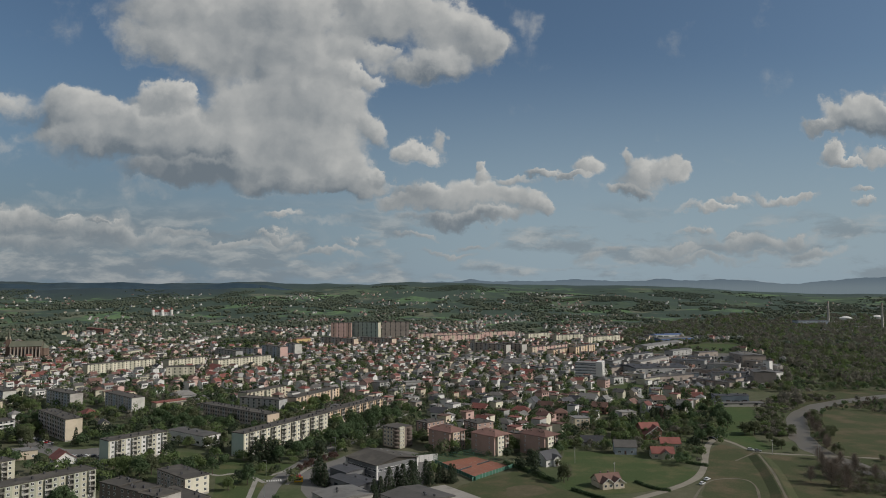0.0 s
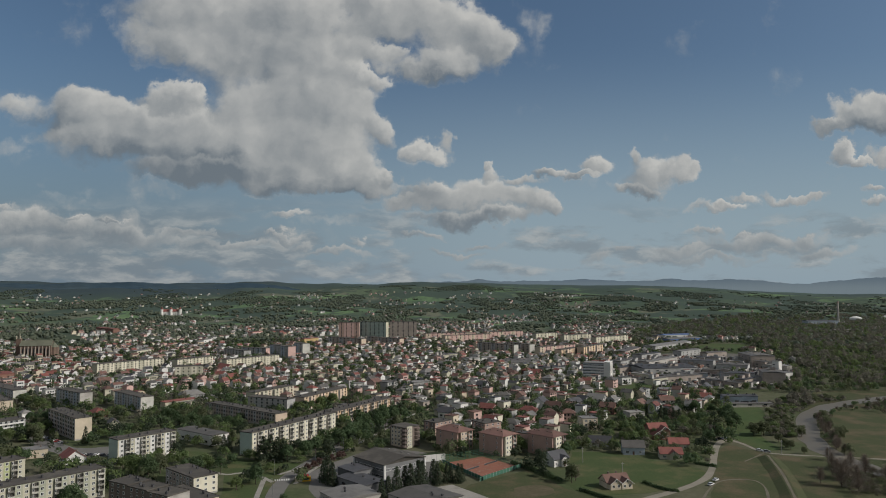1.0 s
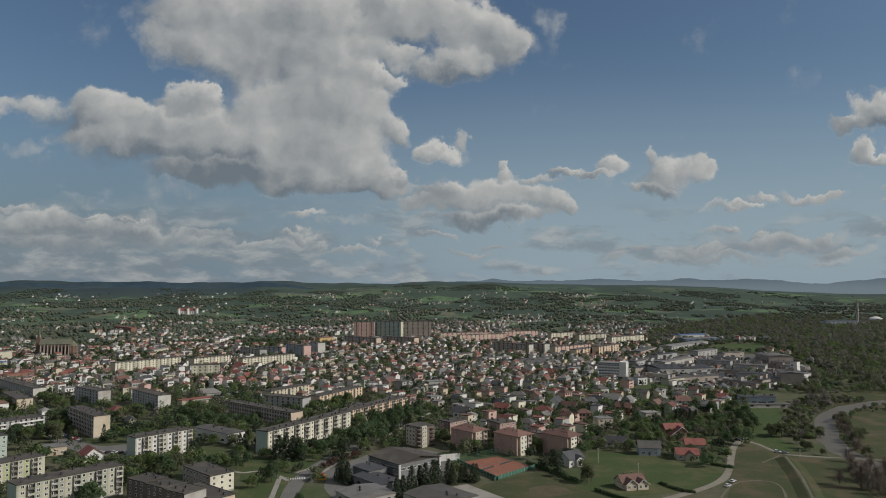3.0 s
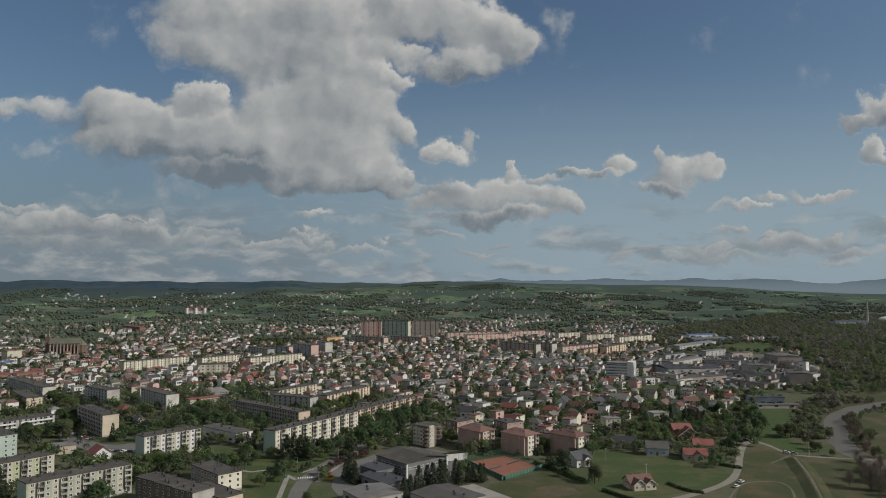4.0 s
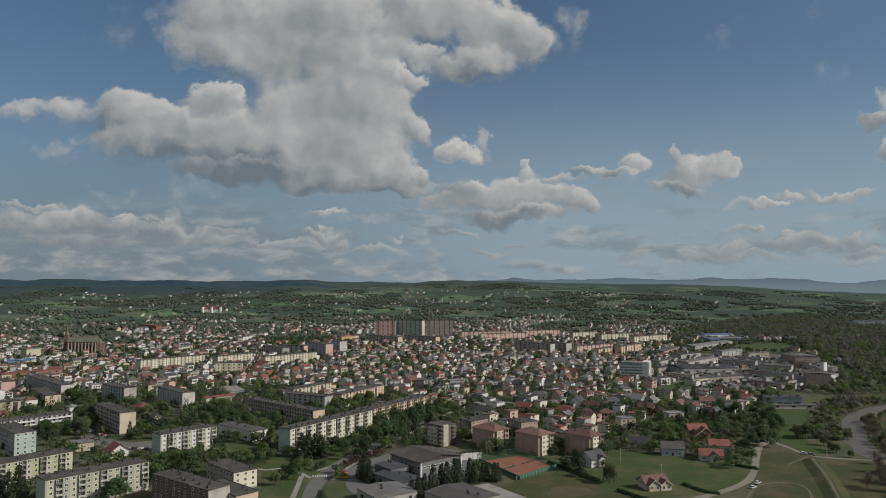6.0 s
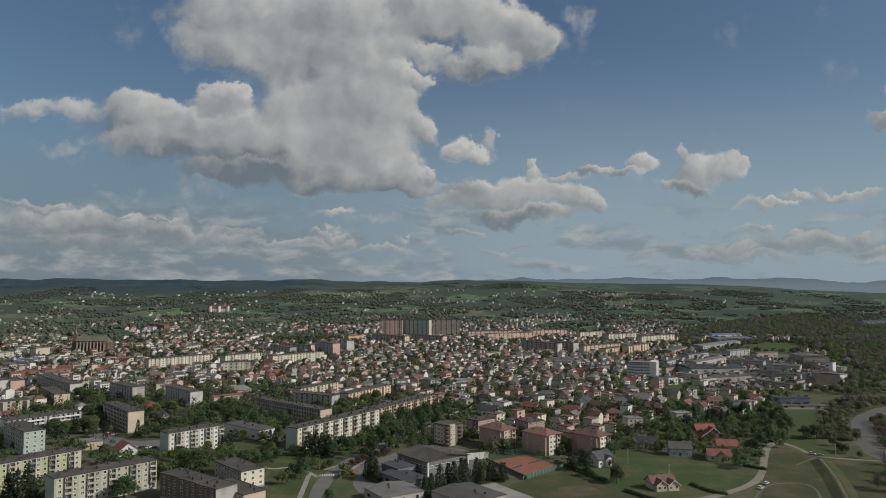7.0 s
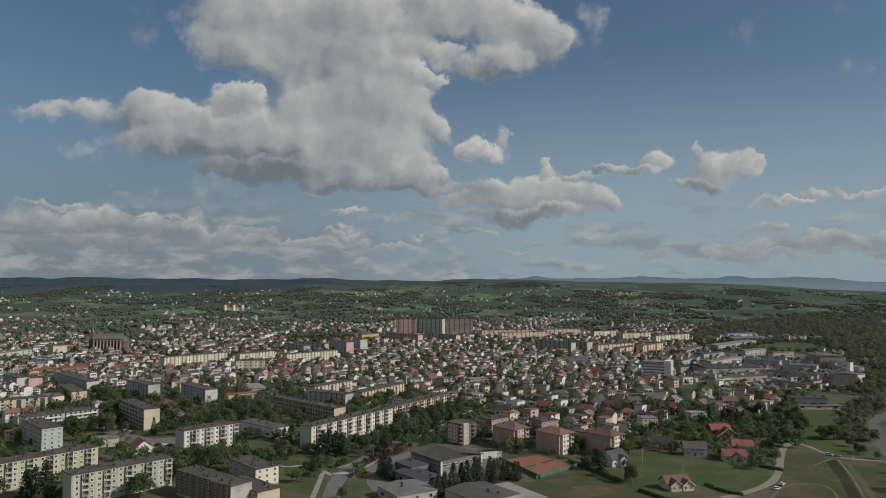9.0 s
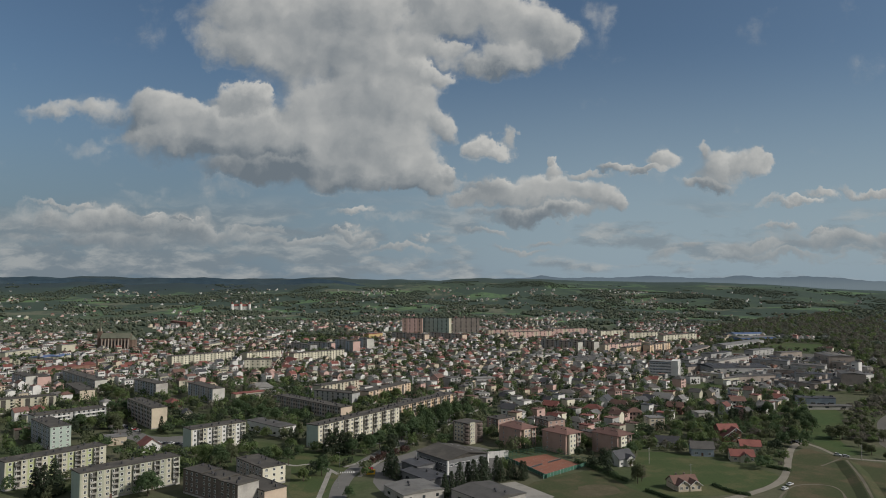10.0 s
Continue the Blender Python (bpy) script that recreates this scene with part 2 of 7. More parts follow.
# ---- materials ----
def surface(name, color, rough=0.8, metal=0.0, grain=1.0, stain=0.12, second=None, wide=0.1, island=0.0, by_object=0.0, bump=0.0, spec=0.4):
    """Procedural paint, render, tile or soil: fine grain (grain: lumps per metre) and wide stains (wide), towards a second colour."""
    m = bpy.data.materials.new(name)
    m.use_nodes = True
    t = m.node_tree
    p = t.nodes["Principled BSDF"]
    where = node(t, "ShaderNodeNewGeometry").outputs["Position"]
    other = second or tuple(c * 0.55 for c in color)
    fine = fbm(t, where, grain, 4, 0.65)
    broad = fbm(t, where, wide, 5, 0.6)
    mixed = node(t, "ShaderNodeMix", data_type="RGBA")
    t.links.new(ramp_to(t, broad, 0.42, 0.72, 0.0, min(1.0, stain * 4)), mixed.inputs["Factor"])
    mixed.inputs["A"].default_value, mixed.inputs["B"].default_value = (*color, 1), (*other, 1)
    value = calc(t, "MULTIPLY_ADD", fine, stain * 2.2, 1.0 - stain * 1.1)
    if island:
        value = calc(t, "MULTIPLY", value, calc(t, "MULTIPLY_ADD", node(t, "ShaderNodeNewGeometry").outputs["Random Per Island"], island * 2, 1 - island))
    if by_object:
        value = calc(t, "MULTIPLY", value, calc(t, "MULTIPLY_ADD", node(t, "ShaderNodeObjectInfo").outputs["Random"], by_object * 2, 1 - by_object))
    tone = node(t, "ShaderNodeHueSaturation", (0.5, 1.0, None, 1.0, mixed.outputs["Result"]))
    t.links.new(value, tone.inputs["Value"])
    t.links.new(tone.outputs[0], p.inputs["Base Color"])
    p.inputs["Roughness"].default_value, p.inputs["Metallic"].default_value = rough, metal
    p.inputs["Specular IOR Level"].default_value = spec
    if bump:
        b = node(t, "ShaderNodeBump", (bump, 0.2))
        t.links.new(fine, b.inputs["Height"])
        t.links.new(b.outputs[0], p.inputs["Normal"])
    return m


def foliage(name, color, second, spread=0.22):
    """Leaves: colour varies from clump to clump, and a little light passes through."""
    m = bpy.data.materials.new(name)
    m.use_nodes = True
    t = m.node_tree
    p = t.nodes["Principled BSDF"]
    geo = node(t, "ShaderNodeNewGeometry")
    pick = node(t, "ShaderNodeMix", data_type="RGBA")
    t.links.new(calc(t, "MULTIPLY_ADD", fbm(t, geo.outputs["Position"], 0.06, 3), 1.6, -0.3), pick.inputs["Factor"])
    pick.inputs["A"].default_value, pick.inputs["B"].default_value = (*color, 1), (*second, 1)
    tone = node(t, "ShaderNodeHueSaturation", (0.5, 1.0, None, 1.0, pick.outputs["Result"]))
    rnd = calc(t, "ADD", geo.outputs["Random Per Island"], node(t, "ShaderNodeObjectInfo").outputs["Random"])
    t.links.new(calc(t, "MULTIPLY_ADD", rnd, spread, 1 - spread), tone.inputs["Value"])
    t.links.new(tone.outputs[0], p.inputs["Base Color"])
    p.inputs["Roughness"].default_value, p.inputs["Specular IOR Level"].default_value = 0.75, 0.2
    through_leaf = node(t, "ShaderNodeBsdfTranslucent", (tone.outputs[0],))
    both = node(t, "ShaderNodeMixShader", (0.5, p.outputs[0], through_leaf.outputs[0]))
    t.links.new(both.outputs[0], t.nodes["Material Output"].inputs[0])
    return m


WALL = {
    "ivory": surface("ivory_render", (0.60, 0.565, 0.455), 0.85, grain=0.8, stain=0.08, wide=0.15),
    "white": surface("white_render", (0.60, 0.59, 0.565), 0.85, grain=0.8, stain=0.07, wide=0.15),
    "cream": surface("cream_render", (0.43, 0.41, 0.32), 0.85, grain=0.8, stain=0.08, wide=0.15),
    "beige": surface("beige_render", (0.50, 0.43, 0.33), 0.85, grain=0.8, stain=0.08, wide=0.15),
    "ochre": surface("ochre_render", (0.44, 0.32, 0.15), 0.85, grain=0.8, stain=0.08, wide=0.15),
    "pink": surface("pink_render", (0.50, 0.34, 0.30), 0.85, grain=0.8, stain=0.08, wide=0.15),
    "rose": surface("rose_render", (0.36, 0.25, 0.21), 0.85, grain=0.8, stain=0.08, wide=0.15),
    "peach": surface("peach_render", (0.50, 0.40, 0.31), 0.85, grain=0.8, stain=0.08, wide=0.15),
    "orange": surface("orange_render", (0.52, 0.39, 0.26), 0.85, grain=0.8, stain=0.08, wide=0.15),
    "lime": surface("lime_render", (0.37, 0.40, 0.22), 0.85, grain=0.8, stain=0.08, wide=0.15),
    "mint": surface("mint_render", (0.36, 0.43, 0.38), 0.85, grain=0.8, stain=0.08, wide=0.15),
    "grey": surface("grey_render", (0.34, 0.34, 0.33), 0.88, grain=0.8, stain=0.12, wide=0.15),
    "bluegrey": surface("blue_grey_render", (0.32, 0.36, 0.40), 0.85, grain=0.8, stain=0.1, wide=0.15),
    "espresso": surface("espresso_render", (0.155, 0.125, 0.108), 0.9, grain=0.8, stain=0.14, wide=0.15),
    "sage": surface("sage_render", (0.335, 0.345, 0.27), 0.85, grain=0.8, stain=0.1, wide=0.15),
    "umber": surface("umber_render", (0.32, 0.275, 0.24), 0.9, grain=0.8, stain=0.14, wide=0.15),
    "chalk": surface("weathered_chalk_render", (0.47, 0.46, 0.42), 0.88, grain=0.8, stain=0.12, wide=0.15),
    "slate": surface("slate_grey_cladding", (0.165, 0.168, 0.17), 0.7, grain=0.8, stain=0.12, wide=0.15),
    "brick": surface("red_brick", (0.215, 0.118, 0.09), 0.9, grain=2.5, stain=0.16, wide=0.2),
    "concrete": surface("bare_concrete", (0.38, 0.36, 0.33), 0.92, grain=1.2, stain=0.16, wide=0.12),
    "blue": surface("blue_sheet", (0.10, 0.17, 0.34), 0.5, grain=0.5, stain=0.1),
}
ROOF = {
    "red": surface("red_clay_tile", (0.180, 0.064, 0.052), 0.75, grain=1.6, stain=0.16, wide=0.2, by_object=0.25),
    "brown": surface("brown_tile", (0.125, 0.070, 0.055), 0.75, grain=1.6, stain=0.16, wide=0.2, by_object=0.25),
    "umber": surface("umber_tile", (0.155, 0.085, 0.070), 0.75, grain=1.6, stain=0.16, wide=0.2, by_object=0.25),
    "dark": surface("dark_slate", (0.055, 0.055, 0.06), 0.6, grain=1.6, stain=0.16, wide=0.2, by_object=0.25),
    "grey": surface("grey_sheet_roof", (0.095, 0.089, 0.083), 0.65, grain=0.8, stain=0.18, wide=0.15, by_object=0.2),
    "pale": surface("pale_sheet_roof", (0.175, 0.168, 0.158), 0.6, grain=0.8, stain=0.18, wide=0.15, by_object=0.2),
    "concrete": surface("concrete_roof", (0.23, 0.222, 0.205), 0.9, grain=0.8, stain=0.18, wide=0.15),
    "blue": surface("blue_roof_sheet", (0.09, 0.14, 0.27), 0.5, grain=0.5, stain=0.1),
}
BITUMEN = surface("bitumen_felt", (0.060, 0.054, 0.047), 0.85, grain=0.6, stain=0.25, second=(0.096, 0.086, 0.073), wide=0.12)
FRAME = surface("white_window_frame", (0.62, 0.62, 0.60), 0.5, grain=2, stain=0.05)
GLASS = surface("dark_window_glass", (0.035, 0.04, 0.045), 0.12, grain=0.3, stain=0.2, wide=0.5, by_object=0.5, spec=0.6)
# Dark colour stands for the shade inside a loggia's recess.
LOGGIA_SHADE = surface("loggia_shade_strip", (0.075, 0.071, 0.062), 0.9, grain=0.8, stain=0.25)
METAL = surface("galvanised_steel", (0.34, 0.35, 0.35), 0.45, 0.6, grain=2, stain=0.1)
BALCONY = surface("balcony_panel", (0.30, 0.29, 0.255), 0.8, grain=1.5, stain=0.25, by_object=0.6)
ASPHALT = surface("worn_asphalt", (0.125, 0.12, 0.112), 0.9, grain=0.7, stain=0.15, second=(0.16, 0.155, 0.145), wide=0.08)
GRAVEL = surface("pale_gravel", (0.215, 0.195, 0.160), 0.95, grain=1.5, stain=0.18, second=(0.15, 0.135, 0.10), wide=0.1)
EARTH = surface("trodden_earth", (0.125, 0.110, 0.080), 0.95, grain=1.0, stain=0.2, wide=0.1)
TURF = surface("worn_turf", (0.086, 0.077, 0.048), 0.95, grain=0.8, stain=0.3, second=(0.118, 0.098, 0.066), wide=0.12, spec=0.1)
YARD = surface("oily_works_yard", (0.098, 0.094, 0.082), 0.9, grain=0.5, stain=0.25, second=(0.085, 0.082, 0.062), wide=0.05)
PAVING = surface("concrete_paving", (0.27, 0.255, 0.23), 0.9, grain=1.5, stain=0.15, wide=0.1)
CLAY = surface("red_clay_court", (0.225, 0.090, 0.058), 0.95, grain=0.9, stain=0.2, second=(0.165, 0.078, 0.054), wide=0.12)
GRASS = surface("lawn", (0.054, 0.076, 0.031), 0.95, grain=0.9, stain=0.38, second=(0.104, 0.100, 0.052), wide=0.05, spec=0.1)
# Dry meadow, its colour darkened to carry the cloud shade by the river.
ROUGH_GRASS = surface("dry_meadow", (0.056, 0.066, 0.032), 0.95, grain=0.9, stain=0.42, second=(0.108, 0.088, 0.056), wide=0.045, spec=0.1)
FRESH = surface("fresh_meadow", (0.054, 0.082, 0.032), 0.95, grain=0.3, stain=0.25, second=(0.080, 0.090, 0.040), wide=0.02, spec=0.1)
WATER = surface("muddy_river_water", (0.118, 0.106, 0.086), 0.55, grain=0.2, stain=0.06, wide=0.03, bump=0.02, spec=0.3)
BARK = surface("bark", (0.09, 0.07, 0.055), 0.95, grain=4, stain=0.2)
TWIGS = surface("bare_twigs", (0.185, 0.150, 0.122), 0.95, grain=1, stain=0.15, island=0.3)
LEAF = [foliage("fresh_leaves", (0.112, 0.166, 0.066), (0.144, 0.178, 0.072)),
        foliage("deep_green_leaves", (0.076, 0.122, 0.060), (0.098, 0.136, 0.064)),
        foliage("olive_leaves", (0.112, 0.134, 0.070), (0.128, 0.140, 0.078))]
NEEDLE = foliage("spruce_needles", (0.042, 0.060, 0.036), (0.056, 0.072, 0.042))
# Far foliage is paled and greyed in colour to stand for haze.
WOODS = foliage("haze_paled_woods", (0.128, 0.152, 0.108), (0.146, 0.164, 0.116))
HILLWOOD = foliage("haze_paled_hill_woods", (0.108, 0.138, 0.106), (0.122, 0.146, 0.110))
# Brown scrub with a slight blue-grey tint painted in for haze.
SCRUB = foliage("leafless_scrub", (0.172, 0.156, 0.132), (0.150, 0.150, 0.114))
DRY = foliage("dry_brown_twigs", (0.112, 0.094, 0.076), (0.094, 0.088, 0.062))
PLUM = foliage("copper_plum_leaves", (0.105, 0.066, 0.058), (0.122, 0.078, 0.062))
WHITE_PAINT = surface("white_road_paint", (0.6, 0.6, 0.58), 0.7, grain=3, stain=0.15)
CARPAINT = [surface(n, c, 0.3, 0.2, grain=1, stain=0.04) for n, c in (
    ("white_car_paint", (0.7, 0.7, 0.7)), ("silver_car_paint", (0.35, 0.36, 0.37)), ("dark_car_paint", (0.03, 0.03, 0.04)),
    ("red_car_paint", (0.3, 0.02, 0.02)), ("blue_car_paint", (0.03, 0.06, 0.2)))]
YELLOW = surface("yellow_sheet", (0.62, 0.34, 0.02), 0.5, grain=1, stain=0.06)
CRIMSON = surface("crimson_awning", (0.35, 0.03, 0.045), 0.7, grain=1, stain=0.08)
GREEN_NET = surface("green_windbreak_net", (0.05, 0.135, 0.095), 0.8, grain=2, stain=0.12)
RUBBER = surface("rubber", (0.02, 0.02, 0.02), 0.8, grain=2)


def land():
    """The ground: lawns and earth in the town, a patchwork of fields and woods on the hills, with far haze painted in.
    """
    m = bpy.data.materials.new("ground_with_far_haze")
    m.use_nodes = True
    t = m.node_tree
    p = t.nodes["Principled BSDF"]
    where = node(t, "ShaderNodeNewGeometry").outputs["Position"]

    def blend(fac, a, b):
        n = node(t, "ShaderNodeMix", data_type="RGBA")
        for key, value in (("Factor", fac), ("A", a), ("B", b)):
            if isinstance(value, bpy.types.NodeSocket):
                t.links.new(value, n.inputs[key])
            else:
                n.inputs[key].default_value = value
        return n.outputs["Result"]

    town = blend(ramp_to(t, fbm(t, where, 0.02, 5), 0.35, 0.65), (0.060, 0.078, 0.036, 1), (0.100, 0.098, 0.064, 1))
    cells = node(t, "ShaderNodeTexVoronoi")
    t.links.new(vec(t, "MULTIPLY", vec(t, "MULTIPLY_ADD", fbm(t, where, 0.003, 3, color=True), (120, 120, 0), where), (0.0058, 0.0044, 0)), cells.inputs["Vector"])
    cells.inputs["Scale"].default_value = 1.0
    hue = node(t, "ShaderNodeSeparateColor", (cells.outputs["Color"],)).outputs[0]
    fields = node(t, "ShaderNodeValToRGB", (hue,))
    fields.color_ramp.interpolation = "CONSTANT"
    for k, (at, c) in enumerate(((0.0, (0.066, 0.094, 0.060)), (0.26, (0.100, 0.158, 0.078)), (0.42, (0.058, 0.082, 0.058)), (0.62, (0.092, 0.122, 0.074)), (0.76, (0.112, 0.172, 0.082)), (0.88, (0.124, 0.130, 0.092)))):
        e = fields.color_ramp.elements[k] if k < 2 else fields.color_ramp.elements.new(at)
        e.position, e.color = at, (*c, 1)
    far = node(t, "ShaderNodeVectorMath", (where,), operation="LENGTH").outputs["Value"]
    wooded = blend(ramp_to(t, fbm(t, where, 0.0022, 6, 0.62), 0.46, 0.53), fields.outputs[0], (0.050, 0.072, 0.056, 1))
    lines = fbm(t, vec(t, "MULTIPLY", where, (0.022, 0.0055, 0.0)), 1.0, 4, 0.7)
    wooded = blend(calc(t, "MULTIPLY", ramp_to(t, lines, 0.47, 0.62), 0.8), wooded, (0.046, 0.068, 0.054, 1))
    # Painted haze: the outermost hills are tinted blue by distance.
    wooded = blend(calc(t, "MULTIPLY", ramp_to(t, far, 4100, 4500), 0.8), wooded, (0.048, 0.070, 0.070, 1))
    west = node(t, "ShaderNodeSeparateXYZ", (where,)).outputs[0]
    # West hills get a dark blue that stands for haze and cloud shade.
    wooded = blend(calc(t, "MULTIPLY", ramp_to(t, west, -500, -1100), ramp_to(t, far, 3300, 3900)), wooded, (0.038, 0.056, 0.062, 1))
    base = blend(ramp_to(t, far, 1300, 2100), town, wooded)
    tone = node(t, "ShaderNodeHueSaturation", (0.5, 1.0, None, 1.0, base))
    t.links.new(calc(t, "MULTIPLY_ADD", fbm(t, where, 0.25, 6, 0.7), 0.9, 0.55), tone.inputs["Value"])
    t.links.new(tone.outputs[0], p.inputs["Base Color"])
    p.inputs["Roughness"].default_value, p.inputs["Specular IOR Level"].default_value = 0.95, 0.1
    return m


LAND = land()
# The mountain backdrop glows by itself; aerial haze is put into its emission.
DISTANT = bpy.data.materials.new("haze_glow_mountains")
DISTANT.use_nodes = True
_t = DISTANT.node_tree
_p = _t.nodes["Principled BSDF"]
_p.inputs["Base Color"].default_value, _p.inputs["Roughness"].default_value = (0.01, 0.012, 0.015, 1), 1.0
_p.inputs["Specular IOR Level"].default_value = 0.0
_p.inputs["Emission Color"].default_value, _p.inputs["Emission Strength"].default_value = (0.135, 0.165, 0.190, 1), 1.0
# Painted haze: emission grows paler towards the foot of the range.
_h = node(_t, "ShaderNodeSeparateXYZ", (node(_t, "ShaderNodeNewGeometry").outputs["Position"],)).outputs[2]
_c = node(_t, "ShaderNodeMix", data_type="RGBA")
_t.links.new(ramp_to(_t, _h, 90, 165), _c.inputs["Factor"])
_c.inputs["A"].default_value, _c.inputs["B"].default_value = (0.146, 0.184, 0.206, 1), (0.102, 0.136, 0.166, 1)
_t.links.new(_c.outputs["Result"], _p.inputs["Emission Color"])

# Distance haze and cloud shade are put into the ridge's dark blue.
RIDGE = surface("haze_blue_ridge", (0.036, 0.058, 0.078), 1.0, grain=0.02, stain=0.25, second=(0.046, 0.066, 0.078), wide=0.004, spec=0.0)

# ---- building tools ----
class Solid:
    """Collects faces with material numbers and makes one mesh of them."""

    def __init__(self):
        self.v, self.f, self.m = [], [], []

    def face(self, points, mat=0):
        k = len(self.v)
        self.v += [tuple(p) for p in points]
        self.f.append(tuple(range(k, k + len(points))))
        self.m.append(mat)
        return self

    def hull(self, low, high, mat=0, top=None, under=True):
        """A closed prism between two rings of as many points."""
        n, k = len(low), len(self.v)
        self.v += [tuple(p) for p in (*low, *high)]
        for i in range(n):
            j = (i + 1) % n
            self.f.append((k + i, k + j, k + n + j, k + n + i))
            self.m.append(mat)
        self.f.append(tuple(range(k + n, k + 2 * n)))
        self.m.append(mat if top is None else top)
        if under:
            self.f.append(tuple(range(k + n - 1, k - 1, -1)))
            self.m.append(mat)
        return self

    def box(self, x0, y0, z0, x1, y1, z1, mat=0, top=None):
        ring = ((x0, y0), (x1, y0), (x1, y1), (x0, y1))
        return self.hull([(x, y, z0) for x, y in ring], [(x, y, z1) for x, y in ring], mat, top)

    def tube(self, x, y, z0, z1, r0, r1, sides=10, mat=0, lean=(0, 0)):
        turn = [(math.cos(2 * math.pi * i / sides), math.sin(2 * math.pi * i / sides)) for i in range(sides)]
        return self.hull([(x + r0 * c, y + r0 * s, z0) for c, s in turn], [(x + lean[0] + r1 * c, y + lean[1] + r1 * s, z1) for c, s in turn], mat)

    def mesh(self, name, *mats):
        me = bpy.data.meshes.new(name)
        me.from_pydata(self.v, [], self.f)
        for m in mats:
            me.materials.append(m)
        me.polygons.foreach_set("material_index", self.m)
        me.update()
        return me


def part(name, data, parent, at=(0, 0, 0), turn=0.0, material=None, label=""):
    """A mesh as one part of a thing, at a place of that thing; material replaces the mesh's first one for this part alone."""
    ob = new(name, data)
    ob.parent = parent
    ob.location, ob.rotation_euler = at, (0, 0, radians(turn))
    if material:
        ob.material_slots[0].link = "OBJECT"
        ob.material_slots[0].material = material
    if label:
        ob["label"] = label
    return ob


def thing(name, x, y, z, turn, label, category, group=""):
    ob = new(name)
    ob.empty_display_size = 0.5
    ob.location, ob.rotation_euler = (x, y, z), (0, 0, radians(turn))
    return tagged(ob, label, category, group)


def smooth(a, b, x):
    k = np.clip((x - a) / (b - a), 0.0, 1.0)
    return k * k * (3 - 2 * k)


def ground_z(x, y):
    """Height of the land: level in the town, rising to hills all round."""
    x, y = np.asarray(x, float), np.asarray(y, float)
    r, th = np.hypot(x, y), np.degrees(np.arctan2(x, y))
    top = 138 - 24 * smooth(2, 20, th) - 50 * smooth(18, 32, th) + (1 - 0.65 * smooth(-1, 6, th)) * (7 * np.sin(th * 0.42 + 0.6) + 4 * np.sin(th * 1.1 + 2) + 2 * np.sin(th * 2.7))
    rise = smooth(1900, 5400, r) / smooth(1900, 5400, 4750.0)
    rise = np.where(r > 4750, 1 - (r - 4750) / 900, rise)
    roll = 7 * np.sin(x * 0.0041 + 1.3) * np.sin(y * 0.0035) + 4 * np.sin(x * 0.009 + y * 0.004)
    return top * rise + roll * smooth(1900, 3000, r) * (1 - smooth(4300, 4700, r))


# what is taken: 2 m cells, so that trees and scattered houses keep clear of the rest
CELL, X0, Y0, NX, NY = 2.0, -2400.0, 300.0, 2400, 1700
TAKEN = np.zeros((NX, NY), bool)


def take_box(x, y, turn, length, width, margin=2.0, put=True):
    reach = (length + width) / 2 + margin
    i0, i1 = max(0, int((x - reach - X0) / CELL)), min(NX, int((x + reach - X0) / CELL) + 1)
    j0, j1 = max(0, int((y - reach - Y0) / CELL)), min(NY, int((y + reach - Y0) / CELL) + 1)
    if i0 >= i1 or j0 >= j1:
        return False
    gx, gy = np.meshgrid(X0 + CELL * (np.arange(i0, i1) + 0.5) - x, Y0 + CELL * (np.arange(j0, j1) + 0.5) - y, indexing="ij")
    c, s = math.cos(radians(turn)), math.sin(radians(turn))
    inside = (np.abs(gx * c + gy * s) < length / 2 + margin) & (np.abs(gy * c - gx * s) < width / 2 + margin)
    hit = bool((TAKEN[i0:i1, j0:j1] & inside).any())
    if put:
        TAKEN[i0:i1, j0:j1] |= inside
    return hit


def inside_poly(x, y, poly):
    x, y = np.asarray(x, float), np.asarray(y, float)
    odd = np.zeros(x.shape, bool)
    for (xa, ya), (xb, yb) in zip(poly, poly[1:] + poly[:1]):
        odd ^= ((ya > y) != (yb > y)) & (x < (xb - xa) * (y - ya) / ((yb - ya) or 1e-9) + xa)
    return odd


def take_poly(poly):
    px, py = [p[0] for p in poly], [p[1] for p in poly]
    i0, i1 = max(0, int((min(px) - X0) / CELL)), min(NX, int((max(px) - X0) / CELL) + 1)
    j0, j1 = max(0, int((min(py) - Y0) / CELL)), min(NY, int((max(py) - Y0) / CELL) + 1)
    if i0 < i1 and j0 < j1:
        gx, gy = np.meshgrid(X0 + CELL * (np.arange(i0, i1) + 0.5), Y0 + CELL * (np.arange(j0, j1) + 0.5), indexing="ij")
        TAKEN[i0:i1, j0:j1] |= inside_poly(gx, gy, poly)


def is_taken(x, y):
    i = np.clip(((np.asarray(x) - X0) / CELL).astype(int), 0, NX - 1)
    j = np.clip(((np.asarray(y) - Y0) / CELL).astype(int), 0, NY - 1)
    return TAKEN[i, j]


def line_points(line, step=4.0):
    """A line of places, rounded at its bends, in even steps."""
    for _ in range(3):
        cut = [line[0]]
        for a, b in zip(line, line[1:]):
            cut += [(0.75 * a[0] + 0.25 * b[0], 0.75 * a[1] + 0.25 * b[1]), (0.25 * a[0] + 0.75 * b[0], 0.25 * a[1] + 0.75 * b[1])]
        line = cut + [line[-1]]
    return line


